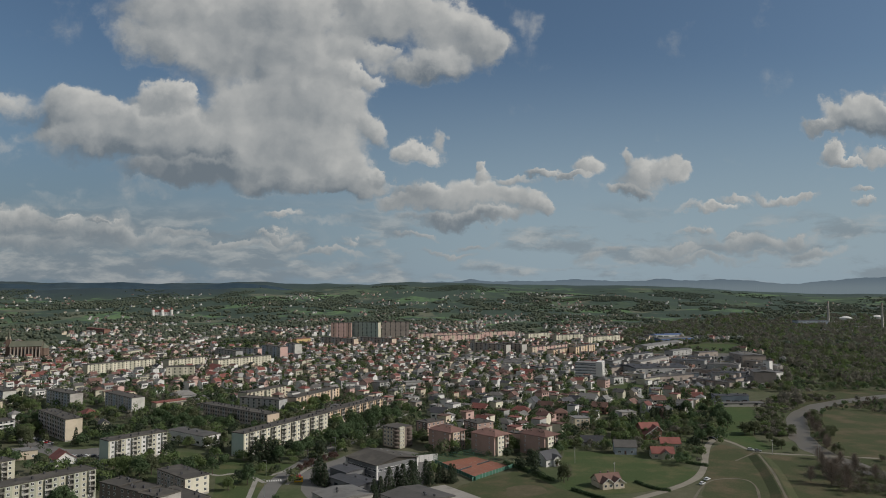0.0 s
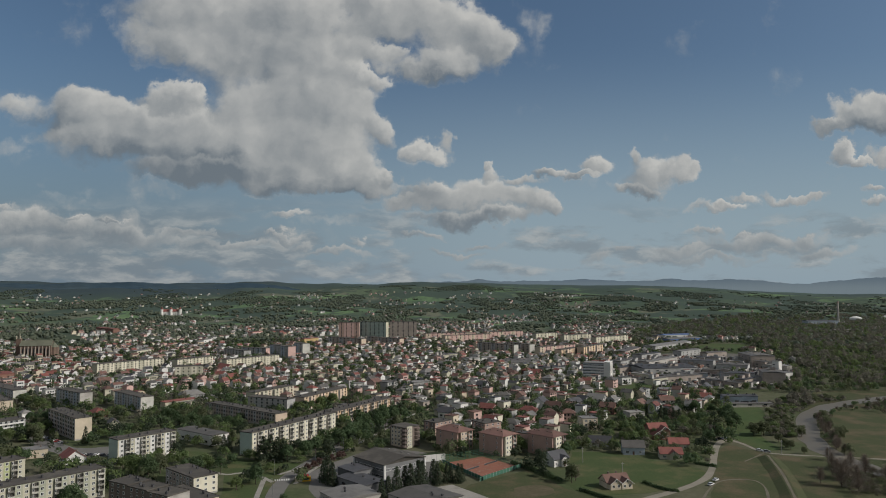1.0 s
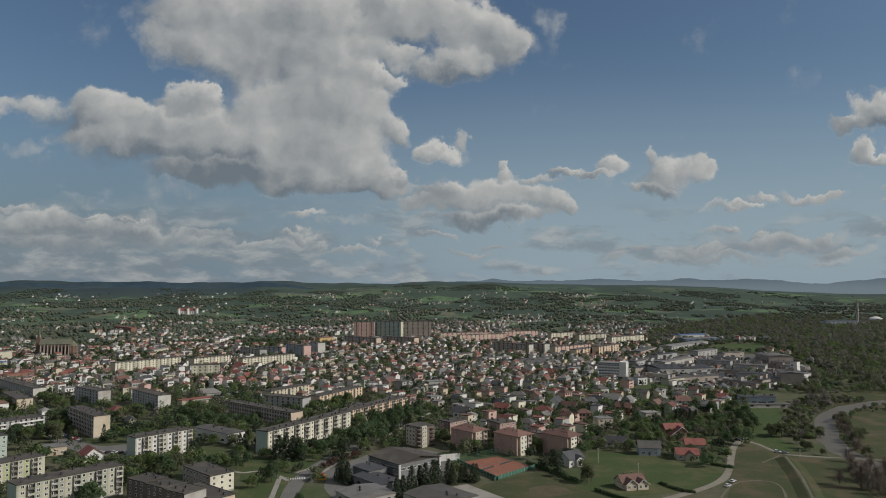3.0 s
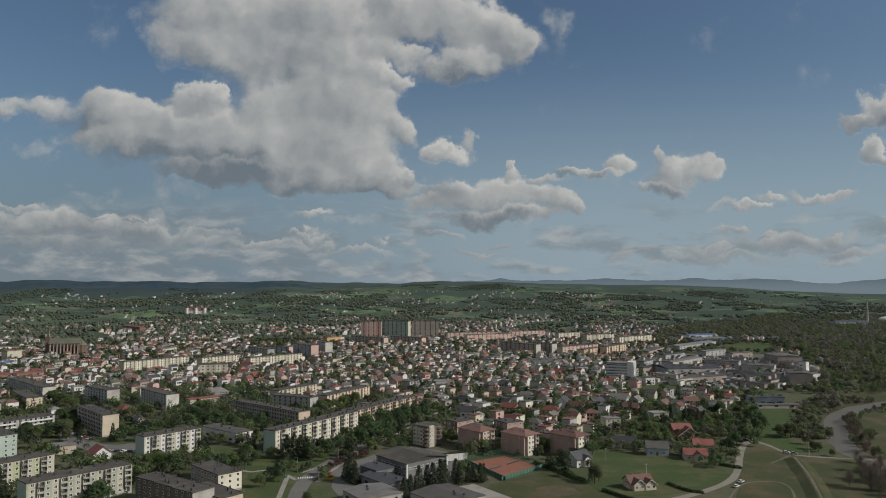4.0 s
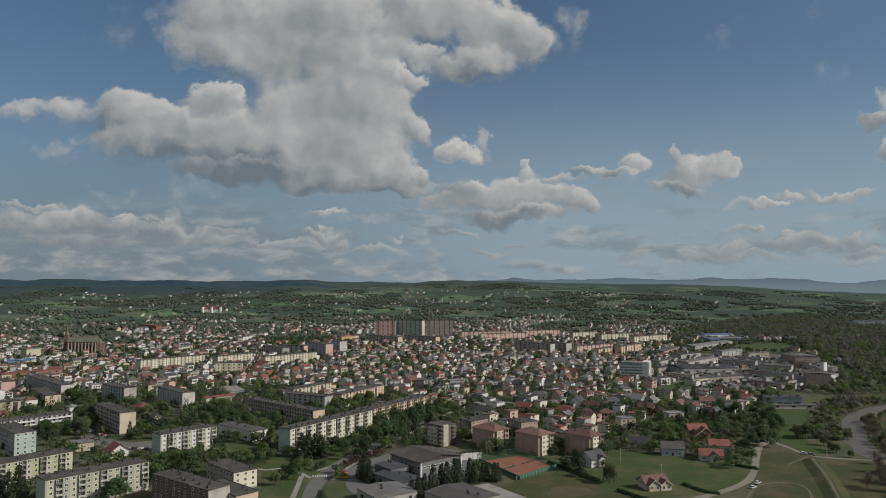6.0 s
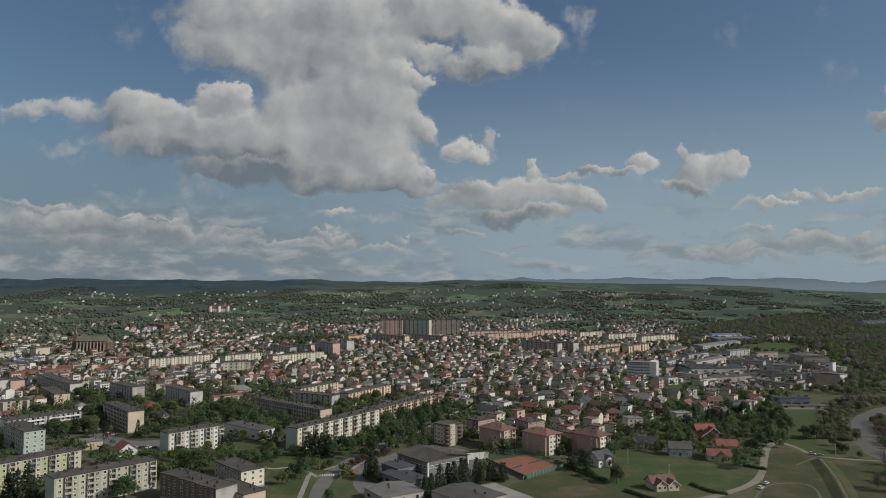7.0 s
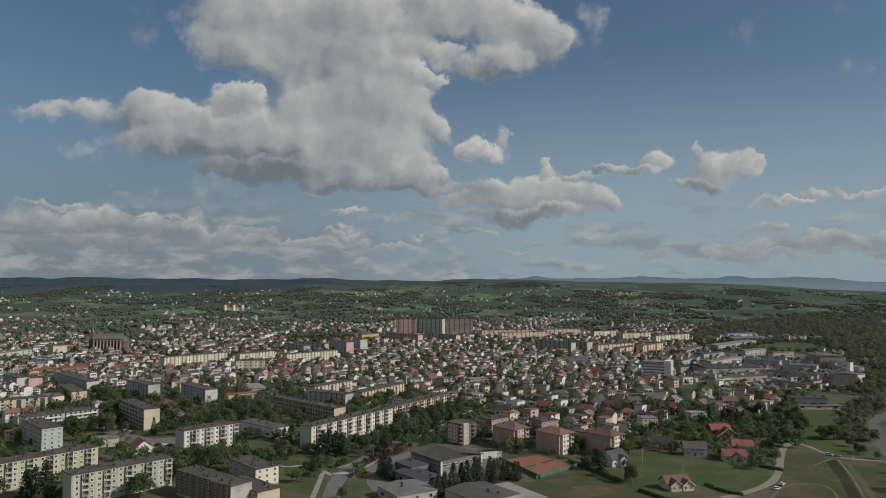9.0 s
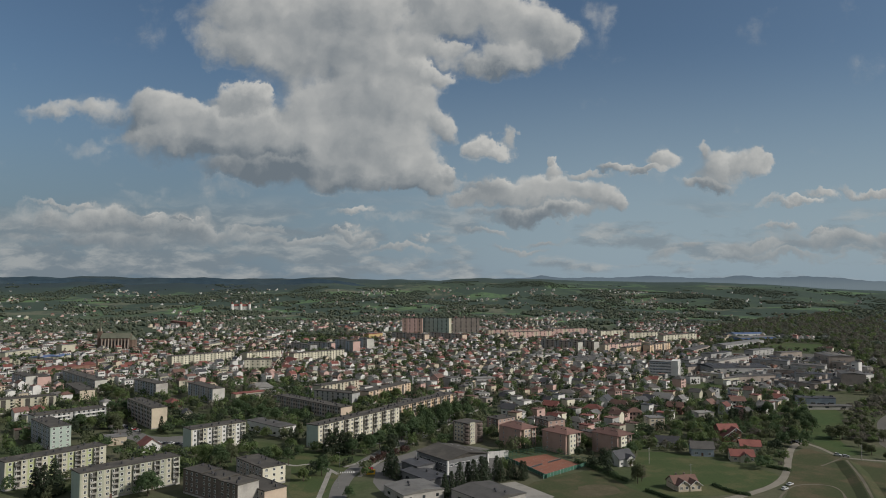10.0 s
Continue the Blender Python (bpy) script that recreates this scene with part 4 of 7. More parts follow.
def apartment(x, y, turn, length, width, height, floors, style):
    """A panel block: plinth, walls, felt roof with a rim and vents, bays, windows, loggias with balconies, entrance doors."""
    wall, strip, end, balconies, end_windows, words = STYLE[style]
    far = math.hypot(x, y)
    fine, name = far < 620, "tower_block" if floors > 9 else "apartment_block"
    b = thing(name, x, y, 0, turn, words, "apartment block", "apartment blocks of the town")
    take_box(x, y, turn, length, width, 2.5)
    hx, hy = length / 2, width / 2
    s = Solid()
    ring = [(-hx, -hy), (hx, -hy), (hx, hy), (-hx, hy)]
    s.hull([(px, py, 0) for px, py in ring], [(px, py, 0.9) for px, py in ring], 2, under=False)
    for k, m in ((0, 0), (1, 1), (2, 0), (3, 1)):
        (ax, ay), (bx, by) = ring[k], ring[(k + 1) % 4]
        s.face([(ax, ay, 0.9), (bx, by, 0.9), (bx, by, height - 0.35), (ax, ay, height - 0.35)], m)
    part("wall", s.mesh("wall", WALL[wall], WALL[end], WALL["concrete"]), b)
    r = Solid().box(-hx - 0.25, -hy - 0.25, height - 0.35, hx + 0.25, hy + 0.25, height - 0.1)
    for rim in ((-hx - 0.25, -hy - 0.25, hx + 0.25, -hy), (-hx - 0.25, hy, hx + 0.25, hy + 0.25), (-hx - 0.25, -hy, -hx, hy), (hx, -hy, hx + 0.25, hy)):
        r.box(rim[0], rim[1], height - 0.1, rim[2], rim[3], height + 0.12)
    part("roof", r.mesh("roof", BITUMEN), b)
    rng = random.Random(int(abs(x) * 7 + y))
    vents = max(3, int(length / (5.5 if fine else 14)))
    for k in range(vents):
        part("roof_vent", VENT_MESH, b, (-hx + 3 + k * (length - 6) / max(1, vents - 1) + rng.uniform(-1, 1), rng.uniform(-0.35, 0.35) * width, height - 0.1), rng.choice((0, 90)))
    storey = (height - 1.3) / floors
    bay = 3.2 if fine else (5.0 if far < 1000 else 9.0)
    count = max(2, int((length - 1.6) / bay))
    step = (length - 1.6) / count
    front = -hy
    for k in range(count):
        cx = -hx + 0.8 + (k + 0.5) * step
        loggia = balconies == "stack" and k % 3 == 1
        if k % 3 == 0 and strip != wall and not (balconies == "long"):
            part("wall_panel", strip_mesh(strip, step * 1.0 if not loggia else step, height - 1.6), b, (cx, front, 0.95))
        # No recess is cut: a flat dark strip paints the loggia's shade.
        if loggia:
            part("loggia", strip_mesh("loggia", step * (0.85 if fine else 0.6), height - 1.7), b, (cx, front, 0.95))
        for fl in range(floors):
            z = 1.0 + fl * storey + 0.75
            if loggia:
                if fine:
                    add_window("slim", b, (cx - 0.6, front - 0.05, z - 0.2), 0, far < 500)
                    if fl:
                        part("balcony", BALCONY_MESH, b, (cx, front - 0.05, z - 0.85))
                continue
            kind = "mid"
            add_window(kind if fine else ("mid" if far < 1000 else "wide"), b, (cx, front - (0.05 if k % 3 == 0 else 0.0), z), 0, fine and far < 540)
        if k % 6 == 3:
            part("door", DOOR_MESH, b, (cx + step / 2, front, 0.05))
    if balconies == "long":
        for fl in range(floors):
            for k in range(2):
                w = length / 2 - 3
                part("balcony", long_balcony(round(w, 1)), b, (-hx + 1.5 + w / 2 + k * (w + 3), front, 1.0 + fl * storey))
    if end_windows:
        for k in range(max(2, int(width / 4))):
            for fl in range(floors):
                add_window("mid", b, (hx, -hy + (k + 0.5) * width / max(2, int(width / 4)), 1.75 + fl * storey), 90, fine)
    return b


STRIPS = {}


def strip_mesh(kind, width, height):
    """A flat facing panel, 4 cm proud of its wall."""
    key = (kind, round(width, 1), round(height, 1))
    if key not in STRIPS:
        STRIPS[key] = Solid().box(-width / 2, -0.04, 0, width / 2, 0, height).mesh("wall_panel", LOGGIA_SHADE if kind == "loggia" else WALL[kind])
    return STRIPS[key]


LONG_BALCONY = {}


def long_balcony(w):
    if w not in LONG_BALCONY:
        s = Solid().box(-w / 2, -1.3, 0, w / 2, 0, 0.18).box(-w / 2, -1.3, 0.18, w / 2, -1.22, 1.1)
        for k in range(5):
            px = -w / 2 + k * (w - 0.1) / 4
            s.box(px, -1.22, 0.18, px + 0.1, 0, 2.6)
        LONG_BALCONY[w] = s.mesh("balcony", WALL["white"])
    return LONG_BALCONY[w]


def house_meshes(w, d, h, roof):
    """Walls (with their gables) and a thick overhanging roof; w along the ridge."""
    hx, hy = w / 2, d / 2
    walls, top = Solid(), Solid()
    ring = [(-hx, -hy), (hx, -hy), (hx, hy), (-hx, hy)]
    up = d * 0.36

    def gabled(x0, x1, y0, y1, z, along):
        """Gable walls and two slabs; along: ridge along x or along y."""
        e, th = 0.6, 0.22
        if along:
            my, rz = (y0 + y1) / 2, z + (y1 - y0) * 0.36
            for gx in (x0, x1):
                walls.face([(gx, y0, z), (gx, y1, z), (gx, my, rz)])
            lo = z - e * 0.72
            for ey, sg in ((y0 - e, -1), (y1 + e, 1)):
                a = [(x0 - e, ey, lo), (x1 + e, ey, lo), (x1 + e, my, rz + 0.02), (x0 - e, my, rz + 0.02)]
                a = a if sg < 0 else a[::-1]
                top.hull(a, [(px, py, pz + th) for px, py, pz in a])
        else:
            mx, rz = (x0 + x1) / 2, z + (x1 - x0) * 0.36
            for gy in (y0, y1):
                walls.face([(x0, gy, z), (x1, gy, z), (mx, gy, rz)])
            lo = z - e * 0.72
            for ex, sg in ((x0 - e, -1), (x1 + e, 1)):
                a = [(ex, y0 - e, lo), (mx, y0 - e, rz + 0.02), (mx, y1 + e, rz + 0.02), (ex, y1 + e, lo)]
                a = a if sg < 0 else a[::-1]
                top.hull(a, [(px, py, pz + th) for px, py, pz in a])

    walls.hull([(x, y, 0) for x, y in ring], [(x, y, h) for x, y in ring], 0, under=False)
    if roof in ("gable", "cross"):
        gabled(-hx, hx, -hy, hy, h, True)
        if roof == "cross":
            c = w * 0.21
            walls.box(-c + w * 0.1, -hy - 1.6, 0, c + w * 0.1, -hy + 0.5, h)
            gabled(-c + w * 0.1, c + w * 0.1, -hy - 1.6, 0, h, False)
    elif roof == "hip":
        e, rz = 0.6, h + d * 0.30
        low = [(-hx - e, -hy - e, h - 0.25), (hx + e, -hy - e, h - 0.25), (hx + e, hy + e, h - 0.25), (-hx - e, hy + e, h - 0.25)]
        k = max(0.15, hx - hy * 0.9)
        ridge = [(-k, 0, rz), (k, 0, rz)]
        top.box(-hx - e, -hy - e, h - 0.25, hx + e, hy + e, h - 0.1)
        z = h - 0.1
        a, b, c, f = [(px, py, z) for px, py, _ in low]
        top.face([a, b, ridge[1], ridge[0]]).face([b, c, ridge[1]]).face([c, f, ridge[0], ridge[1]]).face([f, a, ridge[0]])
    else:
        top.box(-hx - 0.35, -hy - 0.35, h, hx + 0.35, hy + 0.35, h + 0.28)
        for rim in ((-hx - 0.35, -hy - 0.35, hx + 0.35, -hy - 0.1), (-hx - 0.35, hy + 0.1, hx + 0.35, hy + 0.35), (-hx - 0.35, -hy - 0.1, -hx - 0.1, hy + 0.1), (hx + 0.1, -hy - 0.1, hx + 0.35, hy + 0.1)):
            top.box(rim[0], rim[1], h + 0.28, rim[2], rim[3], h + 0.45)
        up = 0
    return walls.mesh("wall", WALL["white"]), top.mesh("roof", ROOF["red"]), up


HOUSE_CACHE = {}
WORD = {"espresso": "dark brown", "sage": "sage", "peach": "peach", "ivory": "ivory", "white": "white", "cream": "cream", "beige": "beige", "ochre": "ochre", "pink": "pink", "rose": "rose", "orange": "orange", "lime": "lime", "mint": "mint", "grey": "grey",
        "bluegrey": "blue-grey", "umber": "brown", "slate": "slate-grey", "chalk": "chalky", "brick": "red-brick", "concrete": "bare concrete", "blue": "blue"}
ROOF_WORD = {"red": "red tiled", "brown": "brown tiled", "umber": "dull red tiled", "dark": "dark slate", "grey": "grey sheet", "pale": "pale sheet", "concrete": "concrete", "blue": "blue sheet"}
SHAPE_WORD = {"gable": "gabled roof", "cross": "cross-gabled roof", "hip": "hipped roof", "flat": "flat roof"}


def house(x, y, turn, w, d, h, roof, wall, tile, fine=True):
    """A detached house: walls, roof, chimney, windows on all sides, a door."""
    key = (w, d, h, roof)
    if key not in HOUSE_CACHE:
        HOUSE_CACHE[key] = house_meshes(*key)
    walls, top, up = HOUSE_CACHE[key]
    z = float(ground_z(x, y))
    b = thing("house", x, y, z, turn, f"{WORD[wall]} detached house with a {ROOF_WORD[tile]} {SHAPE_WORD[roof]}", "house", "detached houses of the town")
    take_box(x, y, turn, w, d, 1.5)
    part("wall", walls, b, material=WALL[wall])
    part("roof", top, b, material=ROOF[tile])
    part("chimney", CHIMNEY_MESH, b, (w * 0.22, d * 0.12, h + up * 0.62 if roof != "hip" else h + d * 0.16))
    floors = 2 if h > 5 else 1
    if h > 8:
        floors = 3
    if not fine:
        for fl in range(floors):
            zz = 1.0 + fl * 2.8
            part("window", FAR_WINDOW["wide"], b, (-w * 0.1, -d / 2, zz))
            part("window", FAR_WINDOW["mid"], b, (w / 2, 0, zz), 90)
        return b
    near = math.hypot(x, y) < 540
    for fl in range(floors):
        zz = 1.0 + fl * 2.8
        spots = [(-w * 0.30, -d / 2 - (0.0 if roof != "cross" else 0.0), 0), (-w * 0.02, -d / 2, 0), (w * 0.30, -d / 2, 0)]
        if roof == "cross":
            spots = [(-w * 0.32, -d / 2, 0), (w * 0.1, -d / 2 - 1.6, 0), (w * 0.41, -d / 2, 0)]
        spots += [(w / 2, -d * 0.22, 90), (w / 2, d * 0.22, 90), (-w / 2, 0, -90)] if near else [(w / 2, 0, 90)]
        for k, (px, py, a) in enumerate(spots):
            if fl == 0 and k == 1:
                part("door", DOOR_MESH, b, (px, py, 0.1), a)
            else:
                add_window("mid" if k != 0 else "wide", b, (px, py, zz), a, near)
    if roof in ("gable", "cross"):
        add_window("slim", b, (w / 2, 0, h + 0.4), 90, near)
        if roof == "cross":
            add_window("slim", b, (w * 0.1, -d / 2 - 1.6, h + 0.3), 0)
    return b


WORKS_BOXES = []


def clear_of_halls(x, y):
    """True where a place lies outside every hall."""
    ok = np.ones(len(x), bool)
    for bx, by, turn, length, width in WORKS_BOXES:
        c, s = math.cos(radians(turn)), math.sin(radians(turn))
        ok &= (np.abs((x - bx) * c + (y - by) * s) > length / 2 + 3) | (np.abs((y - by) * c - (x - bx) * s) > width / 2 + 7)
    return ok


def works(x, y, turn, length, width, height, wall, roof):
    """A low hall or public building: walls, roof slab with a rim, a row of windows, roof lights, a gate."""
    b = thing("hall", x, y, 0, turn, f"long low {WORD[wall]} hall with a {ROOF_WORD[roof]} roof", "hall", "halls and works")
    take_box(x, y, turn, length, width, 2)
    hx, hy = length / 2, width / 2
    ring = [(-hx, -hy), (hx, -hy), (hx, hy), (-hx, hy)]
    part("wall", Solid().hull([(px, py, 0) for px, py in ring], [(px, py, height) for px, py in ring], 0, under=False).mesh("wall", WALL[wall]), b)
    r = Solid()
    r.hull([(-hx - 0.4, -hy - 0.4, height), (hx + 0.4, -hy - 0.4, height), (hx + 0.4, hy + 0.4, height), (-hx - 0.4, hy + 0.4, height)],
           [(-hx - 0.4, -hy - 0.4, height + 0.3), (hx + 0.4, -hy - 0.4, height + 0.3), (hx + 0.4, hy + 0.4, height + 0.3), (-hx - 0.4, hy + 0.4, height + 0.3)])
    r.hull([(-hx - 0.3, -hy - 0.3, height + 0.3), (hx + 0.3, -hy - 0.3, height + 0.3), (hx + 0.3, hy + 0.3, height + 0.3), (-hx - 0.3, hy + 0.3, height + 0.3)],
           [(-hx - 0.3, -0.2, height + 0.3 + width * 0.05), (hx + 0.3, -0.2, height + 0.3 + width * 0.05), (hx + 0.3, 0.2, height + 0.3 + width * 0.05), (-hx - 0.3, 0.2, height + 0.3 + width * 0.05)])
    part("roof", r.mesh("roof", ROOF[roof]), b)
    rng = random.Random(int(abs(x) + y))
    n = max(2, int(length / 11))
    for k in range(n):
        cx = -hx + (k + 0.5) * length / n
        if k == n // 2 and height > 5:
            part("gate", Solid().box(-1.8, -0.08, 0, 1.8, 0, 3.6).mesh("gate", ROOF["grey"]), b, (cx, -hy, 0))
        else:
            for fl in range(max(1, int(height / 3.6))):
                part("window", WINDOW["band"][0], b, (cx, -hy, 1.4 + fl * 3.3), 0, GLASS)
    for k in range(max(2, int(width / 6)) if math.hypot(x, y) < 700 else 0):
        part("window", WINDOW["mid"][0], b, (hx, -hy + (k + 0.5) * width / max(2, int(width / 6)), height * 0.5 - 0.6), 90, GLASS)
    if math.hypot(x, y) < 1100 and length > 30 and width > 13:
        light = Solid().hull([(-0.9, -width * 0.2, 0), (0.9, -width * 0.2, 0), (0.9, width * 0.2, 0), (-0.9, width * 0.2, 0)], [(-0.2, -width * 0.2, 0.9), (0.2, -width * 0.2, 0.9), (0.2, width * 0.2, 0.9), (-0.2, width * 0.2, 0.9)]).mesh("roof_light", ROOF["pale"])
        for k in range(int(length / 9)):
            part("roof_light", light, b, (-hx + 5 + 9 * k, -0.02 * width, height + 0.28 + width * 0.03))
    WORKS_BOXES.append((x, y, turn, length, width))
    if length > 22 and 690 < math.hypot(x, y) < 1150:
        for k in range(3):
            w, d, h = rng.uniform(4, 9), rng.uniform(3, 6), rng.uniform(0.35, 0.8) * height
            px = rng.uniform(-0.45, 0.45) * length
            a = Solid().box(-w / 2, -d / 2, 0, w / 2, d / 2, h, 0).box(-w / 2 - 0.2, -d / 2 - 0.2, h, w / 2 + 0.2, d / 2, h + 0.2, 1)
            part("annexe", a.mesh("annexe", WALL[rng.choice(("grey", "umber", "white", "concrete"))], ROOF[rng.choice(("grey", "dark", "umber"))]), b, (px, -hy - d / 2, 0))
        for k in range(2):
            w, d = rng.uniform(3, 7), rng.uniform(2.5, 5)
            part("roof_house", Solid().box(-w / 2, -d / 2, 0, w / 2, d / 2, rng.uniform(2, 4.5), 0, 1).mesh("roof_house", WALL[rng.choice(("concrete", "umber", "grey"))], ROOF["dark"]), b, (rng.uniform(-0.4, 0.4) * length, rng.uniform(-0.2, 0.2) * width, height + 0.25))
    for k in range(rng.randint(2, 4)):
        part("roof_vent", VENT_MESH, b, (rng.uniform(-0.4, 0.4) * length, rng.uniform(-0.15, 0.15) * width, height + 0.28 + width * 0.03))
    return b

# ---- trees ----
def arrays_mesh(name, verts, faces, mats, index=None):
    """A mesh from arrays: verts (n, 3), faces (m, 3 or 4)."""
    me = bpy.data.meshes.new(name)
    verts, faces = np.ascontiguousarray(verts, np.float32), np.ascontiguousarray(faces, np.int32)
    me.vertices.add(len(verts))
    me.vertices.foreach_set("co", verts.ravel())
    me.loops.add(faces.size)
    me.loops.foreach_set("vertex_index", faces.ravel())
    me.polygons.add(len(faces))
    me.polygons.foreach_set("loop_start", np.arange(0, faces.size, faces.shape[1], dtype=np.int32))
    for m in mats:
        me.materials.append(m)
    if index is not None:
        me.polygons.foreach_set("material_index", np.ascontiguousarray(index, np.int32))
    me.polygons.foreach_set("use_smooth", np.zeros(len(faces), bool))
    me.update(calc_edges=True)
    return me


RNG = np.random.default_rng(5)


def cards(centres, normals, size, corners=4):
    """Small leaves at places, facing roughly along normals, with a random turn."""
    n = len(centres)
    nrm = normals + RNG.normal(0, 0.36, (n, 3))
    nrm /= np.linalg.norm(nrm, axis=1, keepdims=True) + 1e-9
    a = np.cross(nrm, RNG.normal(0, 1, (n, 3)))
    a /= np.linalg.norm(a, axis=1, keepdims=True) + 1e-9
    b = np.cross(nrm, a)
    s = (size * RNG.uniform(0.6, 1.3, (n, 1))) / 2
    if corners == 3:
        v = np.stack([centres - a * s * 1.2 - b * s * 0.9, centres + a * s * 1.2 - b * s * 0.8, centres + b * s * 1.3], 1).reshape(-1, 3)
        return v, np.arange(3 * n).reshape(-1, 3)
    v = np.stack([centres - a * s - b * s * 0.7, centres + a * s - b * s, centres + a * s * 0.8 + b * s, centres - a * s + b * s * 0.9], 1).reshape(-1, 3)
    return v, np.arange(4 * n).reshape(-1, 4)


def sphere_points(n):
    p = RNG.normal(0, 1, (n, 3))
    return p / np.linalg.norm(p, axis=1, keepdims=True)


def broad_crown(lumps, leaves, size, tall=1.0):
    """A crown of unit height over its trunk: lumps of leaves round a heart, with gaps between them."""
    cs, ns = [], []
    for k in range(lumps):
        d = sphere_points(1)[0]
        d[2] = abs(d[2]) * 1.25 - 0.55
        c = d * np.array([0.31, 0.31, 0.44 * tall]) * RNG.uniform(0.45, 1.1) + np.array([0, 0, 0.47])
        r = RNG.uniform(0.10, 0.18)
        p = sphere_points(leaves)
        p[:, 2] = np.where(p[:, 2] < -0.4, -p[:, 2], p[:, 2])
        cs.append(c + p * r * RNG.uniform(0.78, 1.14, (leaves, 1)))
        ns.append(p)
    v, f = cards(np.concatenate(cs), np.concatenate(ns), size, 3)
    v[:, 2] = np.maximum(v[:, 2], 0.08)
    return v, f


def spruce_crown(tiers, leaves, size):
    cs, ns = [], []
    for k in range(tiers):
        z = 0.10 + 0.86 * k / tiers
        r = 0.21 * (1 - z) ** 0.85 + 0.015
        n = max(6, int(leaves * (1 - z * 0.8)))
        a = RNG.uniform(0, 2 * np.pi, n)
        out = r * RNG.uniform(0.7, 1.1, n) * (1 + 0.18 * np.sin(a * 5 + k))
        cs.append(np.stack([np.cos(a) * out, np.sin(a) * out, z + RNG.uniform(-0.03, 0.02, n) - out * 0.25], 1))
        ns.append(np.stack([np.cos(a) * 0.6, np.sin(a) * 0.6, np.full(n, 0.8)], 1))
    return cards(np.concatenate(cs), np.concatenate(ns), size, 3)


def trunk_mesh(height, limbs, name="trunk"):
    """A tapered trunk with limbs, of unit tree height."""
    s = Solid().tube(0, 0, 0, height, 0.022, 0.010, 7)
    for k in range(limbs):
        a = 2.4 * k
        z = 0.22 + 0.3 * k / max(1, limbs)
        dx, dy = math.cos(a), math.sin(a)
        s.tube(0, 0, z, z + 0.24, 0.010, 0.004, 5, lean=(dx * 0.17, dy * 0.17))
    return s.mesh(name, BARK)


def bare_crown(n):
    """Bare limbs and twigs of a leafless tree: thin slivers that fork upwards."""
    v, f = [], []
    for k in range(n):
        a, z = RNG.uniform(0, 2 * np.pi), RNG.uniform(0.18, 0.8)
        out = RNG.uniform(0.05, 0.34) * (1.25 - z)
        p0 = np.array([math.cos(a) * out * 0.3, math.sin(a) * out * 0.3, z])
        p1 = p0 + np.array([math.cos(a) * out, math.sin(a) * out, RNG.uniform(0.02, 0.2)])
        for m in range(3):
            q = p1 + RNG.normal(0, 0.085, 3) + np.array([0, 0, 0.02])
            side = np.cross(q - p0, RNG.normal(0, 1, 3))
            side *= 0.0026 / (np.linalg.norm(side) + 1e-9)
            i = len(v)
            v += [p0 - side, p0 + side, q + side * 0.4, q - side * 0.4]
            f.append((i, i + 1, i + 2, i + 3))
    return np.array(v), np.array(f)


BROAD = [arrays_mesh("crown", *broad_crown(30, 90, 0.043, RNG.uniform(0.9, 1.25)), [LEAF[k % 3]]) for k in range(6)]
SPRUCE = [arrays_mesh("crown", *spruce_crown(20, 80, 0.042), [NEEDLE]) for k in range(3)]
BARE = [arrays_mesh("crown", *bare_crown(300), [TWIGS]) for k in range(2)]
TRUNK, SPRUCE_TRUNK, BARE_TRUNK = trunk_mesh(0.55, 5), trunk_mesh(0.9, 0), trunk_mesh(0.85, 9)
TREES = []


def tree(x, y, height, kind="broad", spread=1.0, pick=None):
    """One tree: trunk with limbs, and a crown of leaves."""
    z = float(ground_z(x, y))
    k = RNG.integers(0, 100) if pick is None else pick
    if kind == "broad":
        words, crown, trunk = ("fresh green leafy tree", "deep green leafy tree", "olive green leafy tree")[(k % 6) % 3], BROAD[k % 6], TRUNK
    elif kind == "spruce":
        words, crown, trunk = "tall dark green spruce tree", SPRUCE[k % 3], SPRUCE_TRUNK
    else:
        words, crown, trunk = "leafless tree with bare brown twigs", BARE[k % 2], BARE_TRUNK
    t = thing("spruce" if kind == "spruce" else "tree", x, y, z, float(RNG.uniform(0, 360)), words + " on a lawn", "tree", "trees of the near town")
    t.scale = (height * spread, height * spread, height)
    part("trunk", trunk, t)
    part("crown", crown, t)
    TREES.append((x, y))
    return t


def row_of_trees(line, gap, height, kind="broad", spread=1.0, jitter=2.0, pick=None):
    for (xa, ya), (xb, yb) in zip(line, line[1:]):
        n = max(1, int(math.hypot(xb - xa, yb - ya) / gap))
        for k in range(n):
            s = (k + RNG.uniform(0.2, 0.8)) / n
            tree(xa + (xb - xa) * s + RNG.normal(0, jitter * 0.5), ya + (yb - ya) * s + RNG.normal(0, jitter * 0.5), height * RNG.uniform(0.8, 1.2), kind, spread, pick)


ICO_V = np.array([(0, 0, 1)] + [(0.894 * math.cos(1.2566 * k), 0.894 * math.sin(1.2566 * k), 0.447) for k in range(5)]
                 + [(0.894 * math.cos(1.2566 * k + 0.628), 0.894 * math.sin(1.2566 * k + 0.628), -0.447) for k in range(5)] + [(0, 0, -1)])
ICO_F = np.array([(0, 1 + k, 1 + (k + 1) % 5) for k in range(5)] + [(1 + k, 6 + k, 1 + (k + 1) % 5) for k in range(5)]
                 + [(1 + (k + 1) % 5, 6 + k, 6 + (k + 1) % 5) for k in range(5)] + [(11, 6 + (k + 1) % 5, 6 + k) for k in range(5)])


